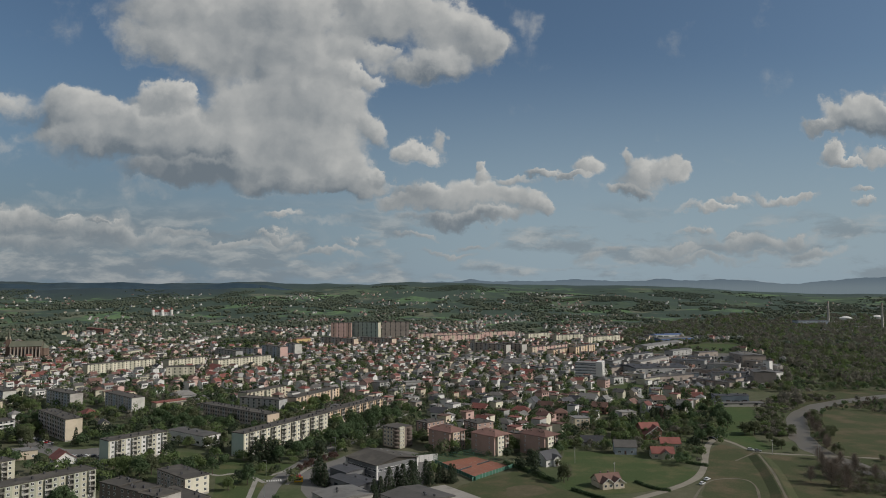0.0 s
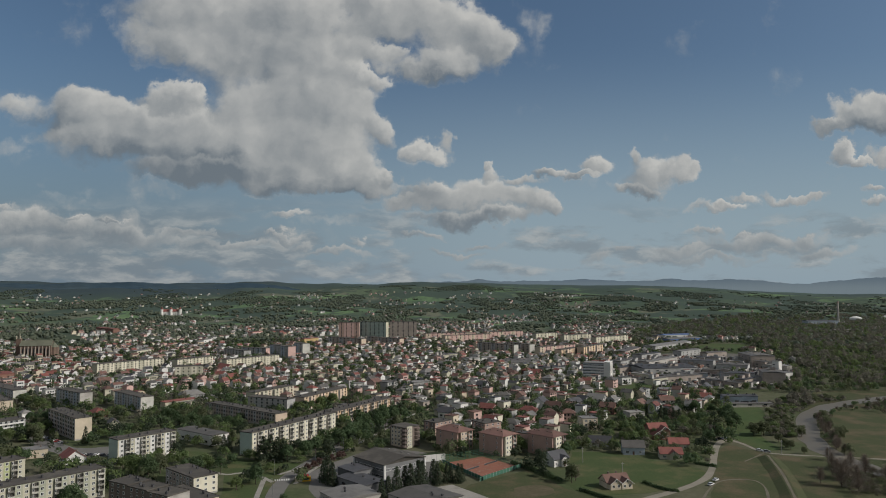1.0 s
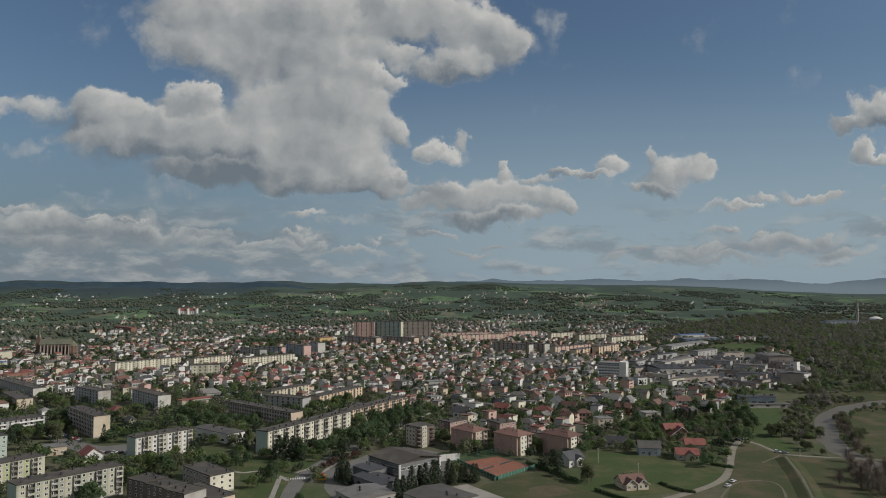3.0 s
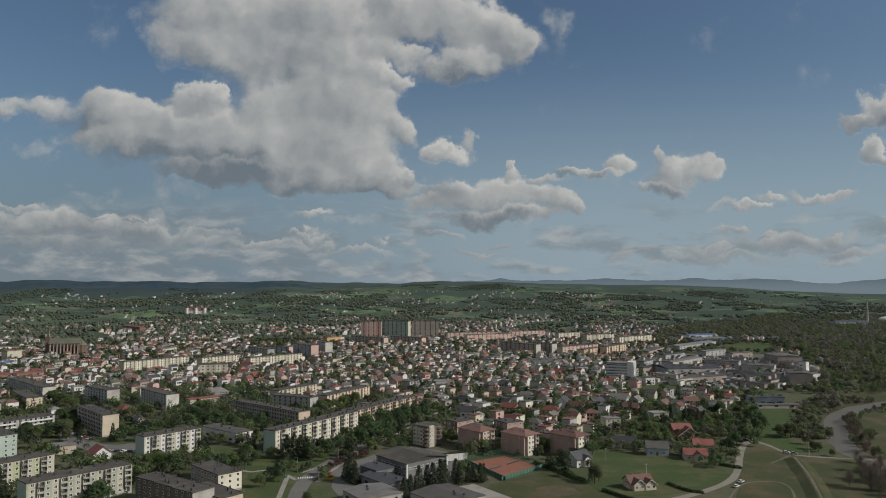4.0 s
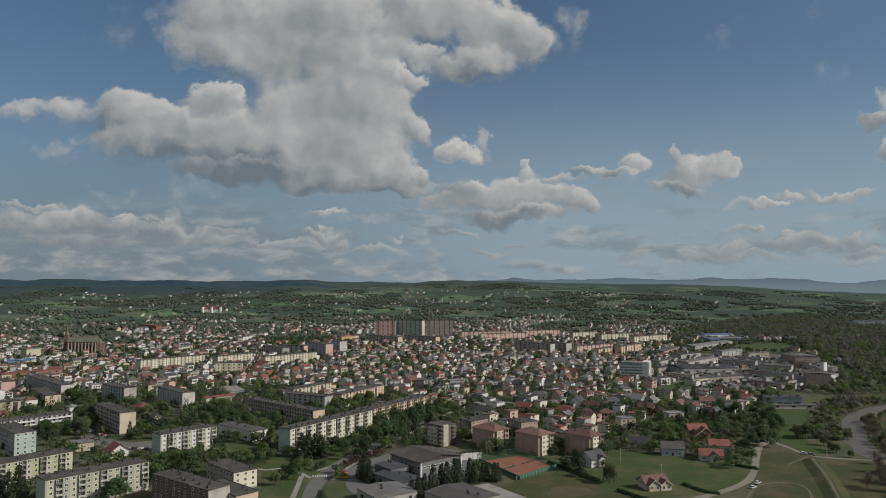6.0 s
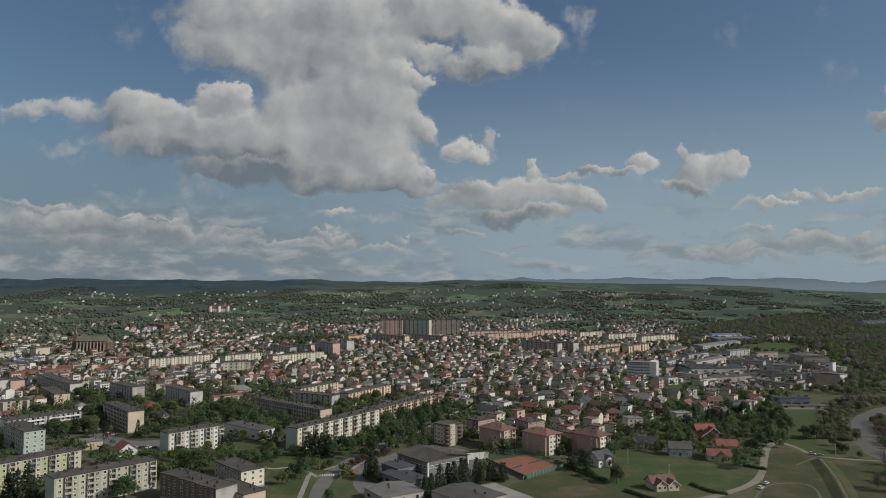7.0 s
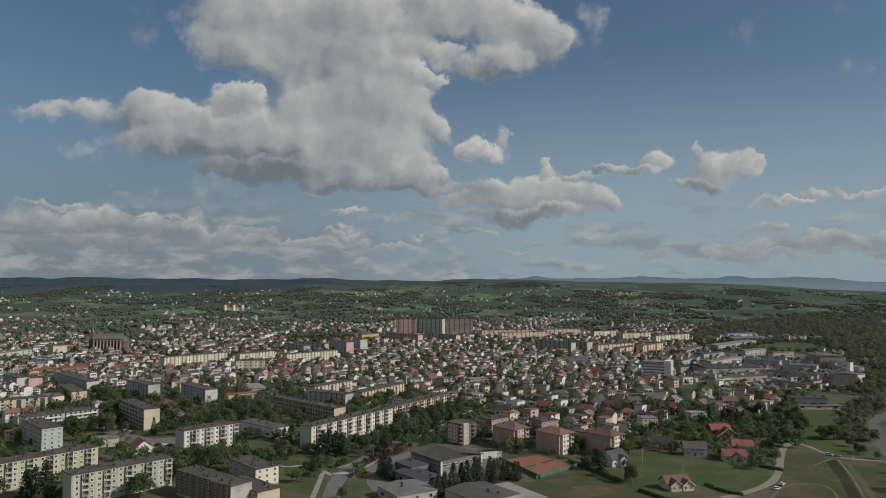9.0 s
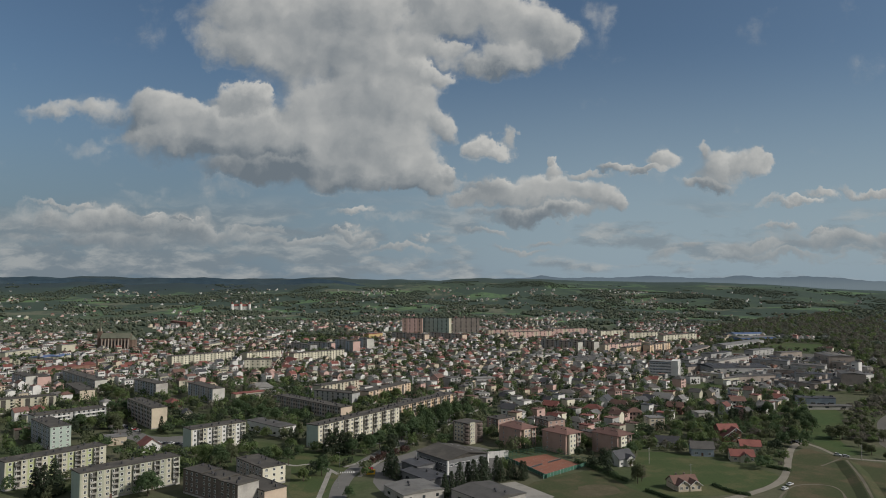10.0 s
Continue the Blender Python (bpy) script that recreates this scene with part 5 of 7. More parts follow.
def lump_trees(name, x, y, width, height, mats, label, lumps=2):
    """Many far trees in one mesh: each a few uneven lumps."""
    n = len(x)
    z = ground_z(x, y)
    vs = []
    for k in range(lumps):
        j = ICO_V[None] * RNG.uniform(0.65, 1.25, (n, 12, 1))
        w = (width * (0.42 if k else 0.5))[:, None]
        off = RNG.normal(0, 0.22, (n, 2)) * width[:, None] * (1 if k else 0.2)
        lift = height * (0.5 if k else 0.34)
        vs.append(np.stack([x[:, None] + off[:, :1] + j[..., 0] * w, y[:, None] + off[:, 1:] + j[..., 1] * w, (z + lift)[:, None] + j[..., 2] * (height * 0.42)[:, None]], -1))
    v = np.concatenate(vs, 0).reshape(-1, 3)
    f = (ICO_F[None] + 12 * np.arange(n * lumps)[:, None, None]).reshape(-1, 3)
    kind = np.tile(RNG.integers(0, len(mats), n), lumps)
    ob = new(name, arrays_mesh(name, v, f, mats, np.repeat(kind, 20)))
    return tagged(ob, label, "trees", kind="stuff")


def card_trees(name, x, y, width, height, mats, label, leaves=44, leaf=0.30):
    """Many trees at middle distance in one mesh: leaf cards round uneven crowns."""
    n = len(x)
    z = ground_z(x, y)
    p = RNG.normal(0, 1, (n, leaves, 3))
    p /= np.linalg.norm(p, axis=2, keepdims=True)
    p[..., 2] = np.where(p[..., 2] < -0.5, -p[..., 2], p[..., 2])
    ph = RNG.uniform(0, 6.28, (n, 1, 2))
    bulge = 1 + 0.25 * np.sin(3 * np.arctan2(p[..., 1], p[..., 0])[..., None] + ph[..., :1])[..., 0] + 0.2 * np.sin(4 * p[..., 2] + ph[..., 1])
    r = bulge * RNG.uniform(0.72, 1.08, (n, leaves))
    c = np.stack([x[:, None] + p[..., 0] * r * width[:, None] * 0.5, y[:, None] + p[..., 1] * r * width[:, None] * 0.5,
                  z[:, None] + height[:, None] * 0.56 + p[..., 2] * r * height[:, None] * 0.42], -1)
    size = np.repeat(width * leaf, leaves)[:, None]
    v, f = cards(c.reshape(-1, 3), p.reshape(-1, 3), size, 3)
    kind = np.repeat(RNG.integers(0, len(mats), n), leaves)
    ob = new(name, arrays_mesh(name, v, f, mats, kind))
    return tagged(ob, label, "trees", kind="stuff")

# ---- apartment blocks ----
apartment(-223.5, 371.5, 53.5, 50.5, 11.0, 14.5, 5, "lime")
apartment(-173.7, 352.0, 48.8, 48.8, 11.0, 14.5, 5, "pale")
for k in range(3):
    apartment(-124.1 + 14.3 * (k - 1) * 0.828, 344.2 - 14.3 * (k - 1) * 0.561, -34.1, 14.3, 12.0, 11.9 - 0.45 * k, 4, "terrace")
apartment(-114.9, 378.4, -45.5, 29.7, 13, 9.6, 3, "cream_end")
apartment(-106.0, 347.0, -42.0, 30.0, 12, 7.0, 2, "umber_pink")
apartment(-257.1, 831.6, 14.0, 30.0, 14, 15.5, 4, "white_panel")
apartment(-165.7, 449.0, 48.3, 37.0, 11.0, 14.5, 5, "mint")
apartment(-245.6, 524.7, -46.9, 55.5, 11.0, 15.0, 5, "beige_end")
apartment(-296.0, 508.4, 51.7, 49.0, 13.0, 11.5, 4, "white_balcony")
apartment(-273.6, 450.8, -42.0, 39.0, 12.0, 14.5, 5, "mint_end")
apartment(-356.9, 630.6, -48.7, 57.8, 12.0, 11.0, 4, "beige_end")
apartment(-392.6, 700.7, -43.9, 101.1, 11.0, 12.0, 4, "white_end")
apartment(-299.5, 647.2, -40.2, 43.7, 11.0, 14.0, 5, "rosy_end")
apartment(-241.9, 631.2, -45.4, 52.4, 11.0, 13.0, 5, "white_end")
apartment(-449.3, 694.2, -39.3, 38.8, 11.0, 13.0, 5, "white_end")
apartment(-435.3, 696.5, -43.3, 29.9, 12.0, 12.0, 4, "pink_end")
apartment(-367.0, 565.0, 41.5, 46.5, 11.0, 11.5, 4, "cream")
apartment(-351.0, 900.1, 53.0, 88.6, 11.0, 14.5, 5, "white_panel")
apartment(-284.6, 935.9, 55.6, 55.8, 11.0, 14.5, 5, "white_panel")
apartment(-212.6, 944.5, 49.5, 82.1, 11.0, 14.5, 5, "white_panel")
apartment(-132.3, 573.5, -41.0, 86.3, 11.0, 10.0, 3, "umber_pink")
apartment(-120.2, 611.0, -27.5, 40.7, 11.0, 12.0, 4, "grey_end")
apartment(-132.1, 667.7, 59.8, 52.1, 11.0, 11.5, 4, "cream")
apartment(-82.7, 644.6, 62.9, 66.7, 11.0, 11.5, 4, "orange")
apartment(-82.5, 486.8, 58.7, 83.4, 10.0, 14.5, 5, "ivory")
apartment(-45.4, 574.8, 59.4, 86.6, 11.0, 11.5, 4, "orange")
apartment(15.9, 499.3, -47.7, 11.2, 16.0, 12.0, 4, "brown_cube")
apartment(49.1, 495.6, -57.9, 14.6, 14.0, 12.0, 4, "brown_cube")
apartment(-264.0, 1080.5, -50.0, 65.7, 11.0, 13.0, 5, "grey_end")
apartment(-242.5, 1107.1, -26.7, 47.0, 11.0, 13.0, 5, "pink_end")
apartment(-193.4, 1061.1, -50.7, 54.4, 12.0, 20.0, 7, "pink_end")
apartment(-172.2, 1104.4, -53.9, 28.3, 12.0, 20.0, 7, "white_end")
apartment(-121.6, 1291.9, -42.4, 87.4, 11.0, 15.0, 5, "umber_pink")
apartment(-53.0, 1291.8, -44.4, 84.4, 11.0, 15.0, 5, "umber_pink")
apartment(-129.6, 1425.1, 0.0, 40.2, 12.0, 36.0, 13, "tower_red")
apartment(-81.8, 1436.6, -23.8, 59.4, 12.0, 36.0, 13, "tower_grey")
apartment(-23.3, 1449.1, 0.0, 53.4, 12.0, 36.0, 13, "tower_brown")
apartment(69.6, 1422.4, 19.5, 107.2, 11.0, 15.0, 5, "salmon")
apartment(99.6, 1362.4, 28.3, 103.7, 11.0, 15.0, 5, "salmon")
apartment(181.1, 1458.9, 25.8, 86.6, 11.0, 15.0, 5, "salmon")
apartment(255.8, 1404.0, 35.8, 59.6, 11.0, 15.0, 5, "white_panel")
apartment(305.4, 1354.0, 29.0, 66.7, 11.0, 15.0, 5, "white_panel")
apartment(358.5, 1307.1, 38.7, 96.4, 11.0, 15.0, 5, "white_panel")
apartment(130.3, 1129.0, -48.1, 76.4, 11.0, 16.0, 6, "umber")
apartment(166.4, 1133.9, -55.5, 55.8, 11.0, 16.0, 6, "umber")
apartment(218.5, 1110.7, 39.3, 84.8, 11.0, 14.0, 5, "salmon")
apartment(223.8, 1053.6, 49.4, 51.0, 11.0, 14.0, 5, "orange")
apartment(266.9, 1085.0, 50.7, 67.8, 11.0, 16.0, 6, "orange")


def rose_block(x, y, turn, length, width, height, end):
    """A small four-storey block under a low hipped tile roof, its sunny end stepped in two."""
    b = thing("apartment_block", x, y, 0, turn, f"rose four-storey apartment block, red hipped roof, {WORD[end]} bay", "apartment block", "rose apartment blocks")
    take_box(x, y, turn, length, width, 3)
    hx, hy = length / 2, width / 2
    s = Solid().box(-hx, -hy, 0, hx, hy, height)
    part("wall", s.mesh("wall", WALL["rose"]), b)
    part("bay", Solid().box(hx - 1, -hy + 2.0, 0, hx + 1.4, 0.6, height - 0.1).mesh("bay", WALL[end]), b, label=f"{WORD[end]} stair bay")
    r, e, z = Solid(), 0.7, height
    r.box(-hx - e, -hy - e, z, hx + e + 0.9, hy + e, z + 0.18)
    a, c, d, f = [(px, py, z + 0.18) for px, py in ((-hx - e, -hy - e), (hx + e + 0.9, -hy - e), (hx + e + 0.9, hy + e), (-hx - e, hy + e))]
    p, q = (-hx * 0.45, 0, z + 2.9), (hx * 0.45, 0, z + 2.9)
    r.face([a, c, q, p]).face([c, d, q]).face([d, f, p, q]).face([f, a, p])
    part("roof", r.mesh("roof", ROOF["umber"]), b)
    for px, py in ((-3, 1), (2.5, -2.5), (3.0, 3), (-3.5, -3), (-5.5, 3.0), (5.2, 2.2), (2.0, 0.4), (5.8, -2.6)):
        part("chimney", CHIMNEY_MESH, b, (px, py, z + 0.8))
    for fl in range(4):
        zz = 1.5 + fl * 2.8
        for py in (-hy + 3.6, -hy + 6.6):
            add_window("mid", b, (hx + 1.4, py, zz), 90)
        for py in (2.4, 5.4):
            add_window("mid", b, (hx, py, zz), 90)
        part("balcony", BALCONY_MESH, b, (hx, 3.9, zz - 0.9), 90)
        for k in range(2):
            add_window("slim", b, (-hx + 4 + k * (length - 8), -hy, zz), 0)
    return b


rose_block(25.6, 467.4, -48, 19, 14.2, 12, "peach")
rose_block(52.2, 453.7, -48, 19, 14.2, 12, "ivory")
rose_block(82.6, 450.4, -48, 19, 14.2, 12, "ivory")


def balcony_block(x, y, turn, length, width, height):
    """A dark block with rounded balconies wrapped round both corners."""
    b = thing("apartment_block", x, y, 0, turn, "dark five-storey apartment block with a cream bay and wrapped balconies", "apartment block")
    take_box(x, y, turn, length, width, 3)
    hx, hy = length / 2, width / 2
    part("wall", Solid().box(-hx, -hy, 0, hx, hy, height).mesh("wall", WALL["espresso"]), b)
    part("bay", Solid().box(hx - 0.5, -hy + 1.0, 0, hx + 0.9, -hy + 5.5, height + 0.6).mesh("bay", WALL["cream"]), b, label="cream stair bay")
    part("roof", Solid().box(-hx - 0.4, -hy - 0.4, height, hx + 0.4, hy + 0.4, height + 0.35).mesh("roof", BITUMEN), b)
    part("end_panel", Solid().box(-hx + 1, -hy - 0.06, 0.5, hx - 3, -hy, height - 0.6).mesh("end_panel", WALL["beige"]), b)
    for fl in range(5):
        z = 0.9 + fl * 2.5
        s = Solid().tube(0, 0, 0, 1.05, 2.4, 2.5, 12)
        part("balcony", s.mesh("balcony", WALL["espresso"]), b, (hx - 0.6, hy - 2.2, z))
        part("balcony", s.mesh("balcony", WALL["espresso"]), b, (hx - 1.2, -hy + 0.3, z))
        for py in (-hy + 2.2, -hy + 4.2):
            add_window("slim", b, (hx + 0.9, py, z + 0.6), 90)
        for k in range(3):
            add_window("mid", b, (-hx + 2.4 + k * 3, -hy - 0.06, z + 0.6), 0)
    return b


balcony_block(-6.5, 475.5, -45, 14, 13, 13)


# ---- halls, sports court, office tower, church ----
def sports_hall(x, y, turn, length, width, height):
    """A broad hall under a low gabled felt roof, with white corner columns and dark glass bands."""
    b = thing("sports_hall", x, y, 0, turn, "broad grey sports hall with white corner columns and dark glazing", "sports hall")
    take_box(x, y, turn, length, width, 3)
    hx, hy = length / 2, width / 2
    part("wall", Solid().box(-hx, -hy, 0, hx, hy, height).mesh("wall", WALL["slate"]), b)
    r, e = Solid(), 1.0
    up = 2.6
    for sg in (-1, 1):
        a = [(-hx - e, sg * (hy + e), height), (hx + e, sg * (hy + e), height), (hx + e, 0, height + up), (-hx - e, 0, height + up)]
        a = a if sg < 0 else a[::-1]
        r.hull(a, [(px, py, pz + 0.4) for px, py, pz in a])
    r.face([(hx, -hy, height), (hx, hy, height), (hx, 0, height + up)]).face([(-hx, hy, height), (-hx, -hy, height), (-hx, 0, height + up)])
    part("roof", r.mesh("roof", BITUMEN), b)
    for px, py in ((hx + 0.3, -hy - 0.3), (hx + 0.3, hy + 0.3), (-hx - 0.3, -hy - 0.3)):
        part("column", Solid().box(-0.45, -0.45, 0, 0.45, 0.45, height + 0.2).mesh("column", WALL["white"]), b, (px, py, 0))
    for k in range(7):
        add_window("band", b, (-hx + 2.4 + k * (length - 4.8) / 6, -hy, height - 3.6), 0)
        add_window("band", b, (-hx + 2.4 + k * (length - 4.8) / 6, -hy, 1.2), 0)
        add_window("band", b, (hx, -hy + 2.4 + k * (width - 4.8) / 6, height - 3.4), 90)
    for k in range(4):
        part("skylight", Solid().box(-0.8, -0.5, 0, 0.8, 0.5, 0.5).mesh("skylight", ROOF["pale"]), b, (-hx + 4 + k * 6, hy * 0.5, height + up * 0.5 + 0.3))
    return b


sports_hall(-14.2, 408.5, -49.8, 27.1, 27.8, 8.3)
works(-32.2, 393.9, -50, 15, 12, 6, "slate", "dark")
works(-27.4, 377.2, -50, 25, 13.7, 4.5, "slate", "dark")
works(5.0, 345.0, -50, 26, 24, 5, "concrete", "grey")


def wall_panel_free(name, x, y, turn, length, height, material, label):
    b = thing(name, x, y, 0, turn, label, name.replace("_", " "))
    for k in range(int(length / 3)):
        part("panel", Solid().box(-1.45, -0.06, 0.1, 1.45, 0.06, height).mesh("panel", material), b, (-length / 2 + 1.5 + 3 * k, 0, 0))
        part("post", Solid().box(-0.08, -0.1, 0, 0.08, 0.1, height + 0.15).mesh("post", METAL), b, (-length / 2 + 3 * k, 0, 0))
    return b


patch("clay_court", COURT, CLAY, 0.05, "red clay tennis court", "tennis court", sharp=True)
for (xa, ya), (xb, yb) in ((COURT[3], COURT[2]), (COURT[0], COURT[3])):
    wall_panel_free("windbreak_fence", (xa + xb) / 2, (ya + yb) / 2 - 1.5, math.degrees(math.atan2(yb - ya, xb - xa)), math.hypot(xb - xa, yb - ya) + 4, 2.2, GREEN_NET, "green windbreak fence round a clay court")
COURT_TURN = math.degrees(math.atan2(COURT[2][1] - COURT[3][1], COURT[2][0] - COURT[3][0]))
for k in (0.26, 0.74):
    cx = sum(p[0] for p in COURT) / 4 + (k - 0.5) * (COURT[2][0] - COURT[3][0])
    cy = sum(p[1] for p in COURT) / 4 + (k - 0.5) * (COURT[2][1] - COURT[3][1])
    lines = thing("court_lines", cx, cy, 0.05, COURT_TURN, "worn white tape lines on a red clay tennis court", "court lines", "court lines")
    for x0, y0, x1, y1 in ((-5.5, -11.9, -5.4, 11.9), (5.4, -11.9, 5.5, 11.9), (-5.5, -11.9, 5.5, -11.8), (-5.5, 11.8, 5.5, 11.9), (-4.1, -6.4, 4.1, -6.3), (-4.1, 6.3, 4.1, 6.4), (-0.05, -6.4, 0.05, 6.4)):
        part("line", Solid().box(x0, y0, 0.004, x1, y1, 0.012).mesh("line", PAVING), lines)
    net = thing("tennis_net", cx, cy, 0.05, COURT_TURN, "dark tennis net with a white band between two posts", "tennis net", "tennis nets")
    part("mesh", Solid().box(-6, -0.02, 0.05, 6, 0.02, 0.86).mesh("mesh", ROOF["dark"]), net)
    part("band", Solid().box(-6, -0.03, 0.86, 6, 0.03, 0.95).mesh("band", PAVING), net)
    for px in (-6.2, 6.2):
        part("post", Solid().tube(px, 0, 0, 1.05, 0.06, 0.05, 8).mesh("post", METAL), net)
for (xa, ya), (xb, yb) in ((COURT[0], COURT[1]), (COURT[1], COURT[2])):
    far_side = thing("wire_fence", (xa + xb) / 2, (ya + yb) / 2 + 2.0, 0, math.degrees(math.atan2(yb - ya, xb - xa)), "tall dark green wire fence behind a clay court", "fence", "court fences")
    length = math.hypot(xb - xa, yb - ya) + 4
    for k in range(int(length / 3) + 1):
        part("post", Solid().tube(0, 0, 0, 4.2, 0.06, 0.06, 6).mesh("post", GREEN_NET), far_side, (-length / 2 + 3 * k, 0, 0))
    for z in (0.15, 1.1, 2.1, 3.1, 4.1):
        part("rail", Solid().box(-length / 2, -0.04, z, length / 2, 0.04, z + 0.1).mesh("rail", GREEN_NET), far_side)
wall_panel_free("white_wall", 11.5, 432.0, 22, 15, 4.0, WALL["white"], "plain white free-standing wall beside a court")


def office_tower(x, y, turn, length, width, height):
    """A slab of offices with bands of glass, and a white windowless stair tower at its end."""
    b = thing("office_tower", x, y, 0, turn, "six-storey office slab with glass bands and a white stair tower", "office tower")
    take_box(x, y, turn, length + 10, width, 4)
    hx, hy = length / 2, width / 2
    part("wall", Solid().box(-hx, -hy, 0, hx, hy, height).mesh("wall", WALL["bluegrey"]), b)
    part("roof", Solid().box(-hx - 0.3, -hy - 0.3, height, hx + 0.3, hy + 0.3, height + 0.8).mesh("roof", ROOF["pale"]), b)
    part("stair_tower", Solid().box(hx, -hy - 1.2, 0, hx + 7, hy + 1.2, height + 2.0).mesh("stair_tower", WALL["white"]), b, label="plain white stair tower")
    for k in range(4):
        part("rib", Solid().box(0, -0.3, 0, 0.35, 0.3, height + 1.6).mesh("rib", WALL["white"]), b, (hx + 7.0, -hy + k * width / 3, 0))
    for fl in range(6):
        z = 1.3 + fl * (height - 0.6) / 6
        part("sill_band", Solid().box(-hx + 0.4, -0.1, 0, hx - 0.4, 0, 1.0).mesh("sill_band", WALL["white"]), b, (0, -hy, z - 1.1))
        n = int(length / 3.1)
        for k in range(n):
            add_window("band", b, (-hx + (k + 0.5) * length / n, -hy, z), 0)
    return b


office_tower(201.0, 798.0, -24, 23, 16, 19.5)


def church(x, y, turn):
    """A brick church: buttressed nave under a copper-green roof, apse, and a slender ridge turret with a spire."""
    brown = surface("sooty_brown_brick", (0.150, 0.104, 0.080), 0.9, grain=1.5, stain=0.2, wide=0.15)
    copper = surface("green_copper", (0.118, 0.122, 0.088), 0.7, grain=0.8, stain=0.15)
    b = thing("church", x, y, 0, turn, "dark brick church with tall buttresses and a green copper roof", "church")
    take_box(x, y, turn, 52, 26, 3)
    part("nave", Solid().box(-21, -9, 0, 21, 9, 20).mesh("nave", brown), b)
    s = Solid()
    for sg in (-1, 1):
        a = [(-21.6, sg * 9.8, 19.6), (21.6, sg * 9.8, 19.6), (21.6, 0, 27), (-21.6, 0, 27)]
        a = a if sg < 0 else a[::-1]
        s.hull(a, [(px, py, pz + 0.3) for px, py, pz in a])
    part("roof", s.mesh("roof", copper), b)
    g = Solid()
    for px in (-21, 21):
        g.face([(px, -9, 20), (px, 9, 20), (px, 0, 26.9)])
    part("gable", g.mesh("gable", brown), b)
    for k in range(9):
        px = -19 + k * 4.75
        part("buttress", Solid().hull([(px - 0.7, -11.5, 0), (px + 0.7, -11.5, 0), (px + 0.7, -9, 0), (px - 0.7, -9, 0)], [(px - 0.5, -9.9, 18), (px + 0.5, -9.9, 18), (px + 0.5, -9, 19), (px - 0.5, -9, 19)]).mesh("buttress", WALL["umber"]), b)
        if k < 8:
            part("window", Solid().box(-0.8, -0.1, 0, 0.8, 0, 10).face([(-0.8, -0.1, 10), (0.8, -0.1, 10), (0, -0.1, 11.5)]).mesh("window", GLASS), b, (px + 2.4, -9, 5))
    part("apse", Solid().tube(22, 0, 0, 17, 7.5, 7.5, 10).mesh("apse", brown), b)
    part("apse_roof", Solid().tube(22, 0, 17, 24, 8.0, 0.4, 10).mesh("apse_roof", copper), b)
    t = part("tower", Solid().box(-27, -4, 0, -21, 4, 30).mesh("tower", brown), b)
    part("pinnacle", Solid().box(-27.2, -4.2, 30, -26.2, -3.2, 34).box(-21.8, -4.2, 30, -20.8, -3.2, 34).box(-27.2, 3.2, 30, -26.2, 4.2, 34).mesh("pinnacle", WALL["beige"]), b)
    part("spire", Solid().tube(-24, 0, 30, 47, 2.2, 0.1, 8).mesh("spire", copper), b)
    return b


church(-556.0, 1082.0, 12)

# ---- far landmarks: chimneys, tanks, a dark hall, a chapel on its hill ----
def chimney_stack(x, y, height, r):
    b = thing("chimney_stack", x, y, float(ground_z(x, y)), 0, "tall slender concrete factory chimney", "chimney", "factory chimneys")
    part("shaft", Solid().tube(0, 0, 0, height, r, r * 0.62, 16).mesh("shaft", WALL["concrete"]), b)
    for k in range(2):
        part("warning_band", Solid().tube(0, 0, 0, 4, r * (0.72 - 0.04 * k), r * (0.7 - 0.04 * k), 16).mesh("warning_band", WALL["rose"]), b, (0, 0, height - 6 - 9 * k))
    part("rim", Solid().tube(0, 0, height, height + 0.8, r * 0.72, r * 0.72, 16).mesh("rim", ROOF["dark"]), b)


chimney_stack(1138, 1886, 66, 3.4)
chimney_stack(1146, 1677, 66, 3.0)


def tank(x, y, r, h):
    b = thing("storage_tank", x, y, float(ground_z(x, y)), 0, "round white storage tank with a domed top", "tank", "storage tanks")
    part("shell", Solid().tube(0, 0, 0, h, r, r, 24).mesh("shell", WALL["white"]), b)
    part("dome", Solid().tube(0, 0, h, h + r * 0.25, r, r * 0.45, 24).tube(0, 0, h + r * 0.25, h + r * 0.32, r * 0.45, 0.2, 24).mesh("dome", WALL["white"]), b)


tank(1278, 2032, 17, 9)
tank(1368, 2025, 16, 10)
tank(1106, 1804, 6, 5)
tank(1205, 1960, 8, 4)
works(1078, 1868, 0, 84, 30, 15, "bluegrey", "dark")
works(1105, 1700, 10, 60, 18, 7, "concrete", "pale")
works(1010, 1640, 6, 90, 14, 5, "white", "pale")


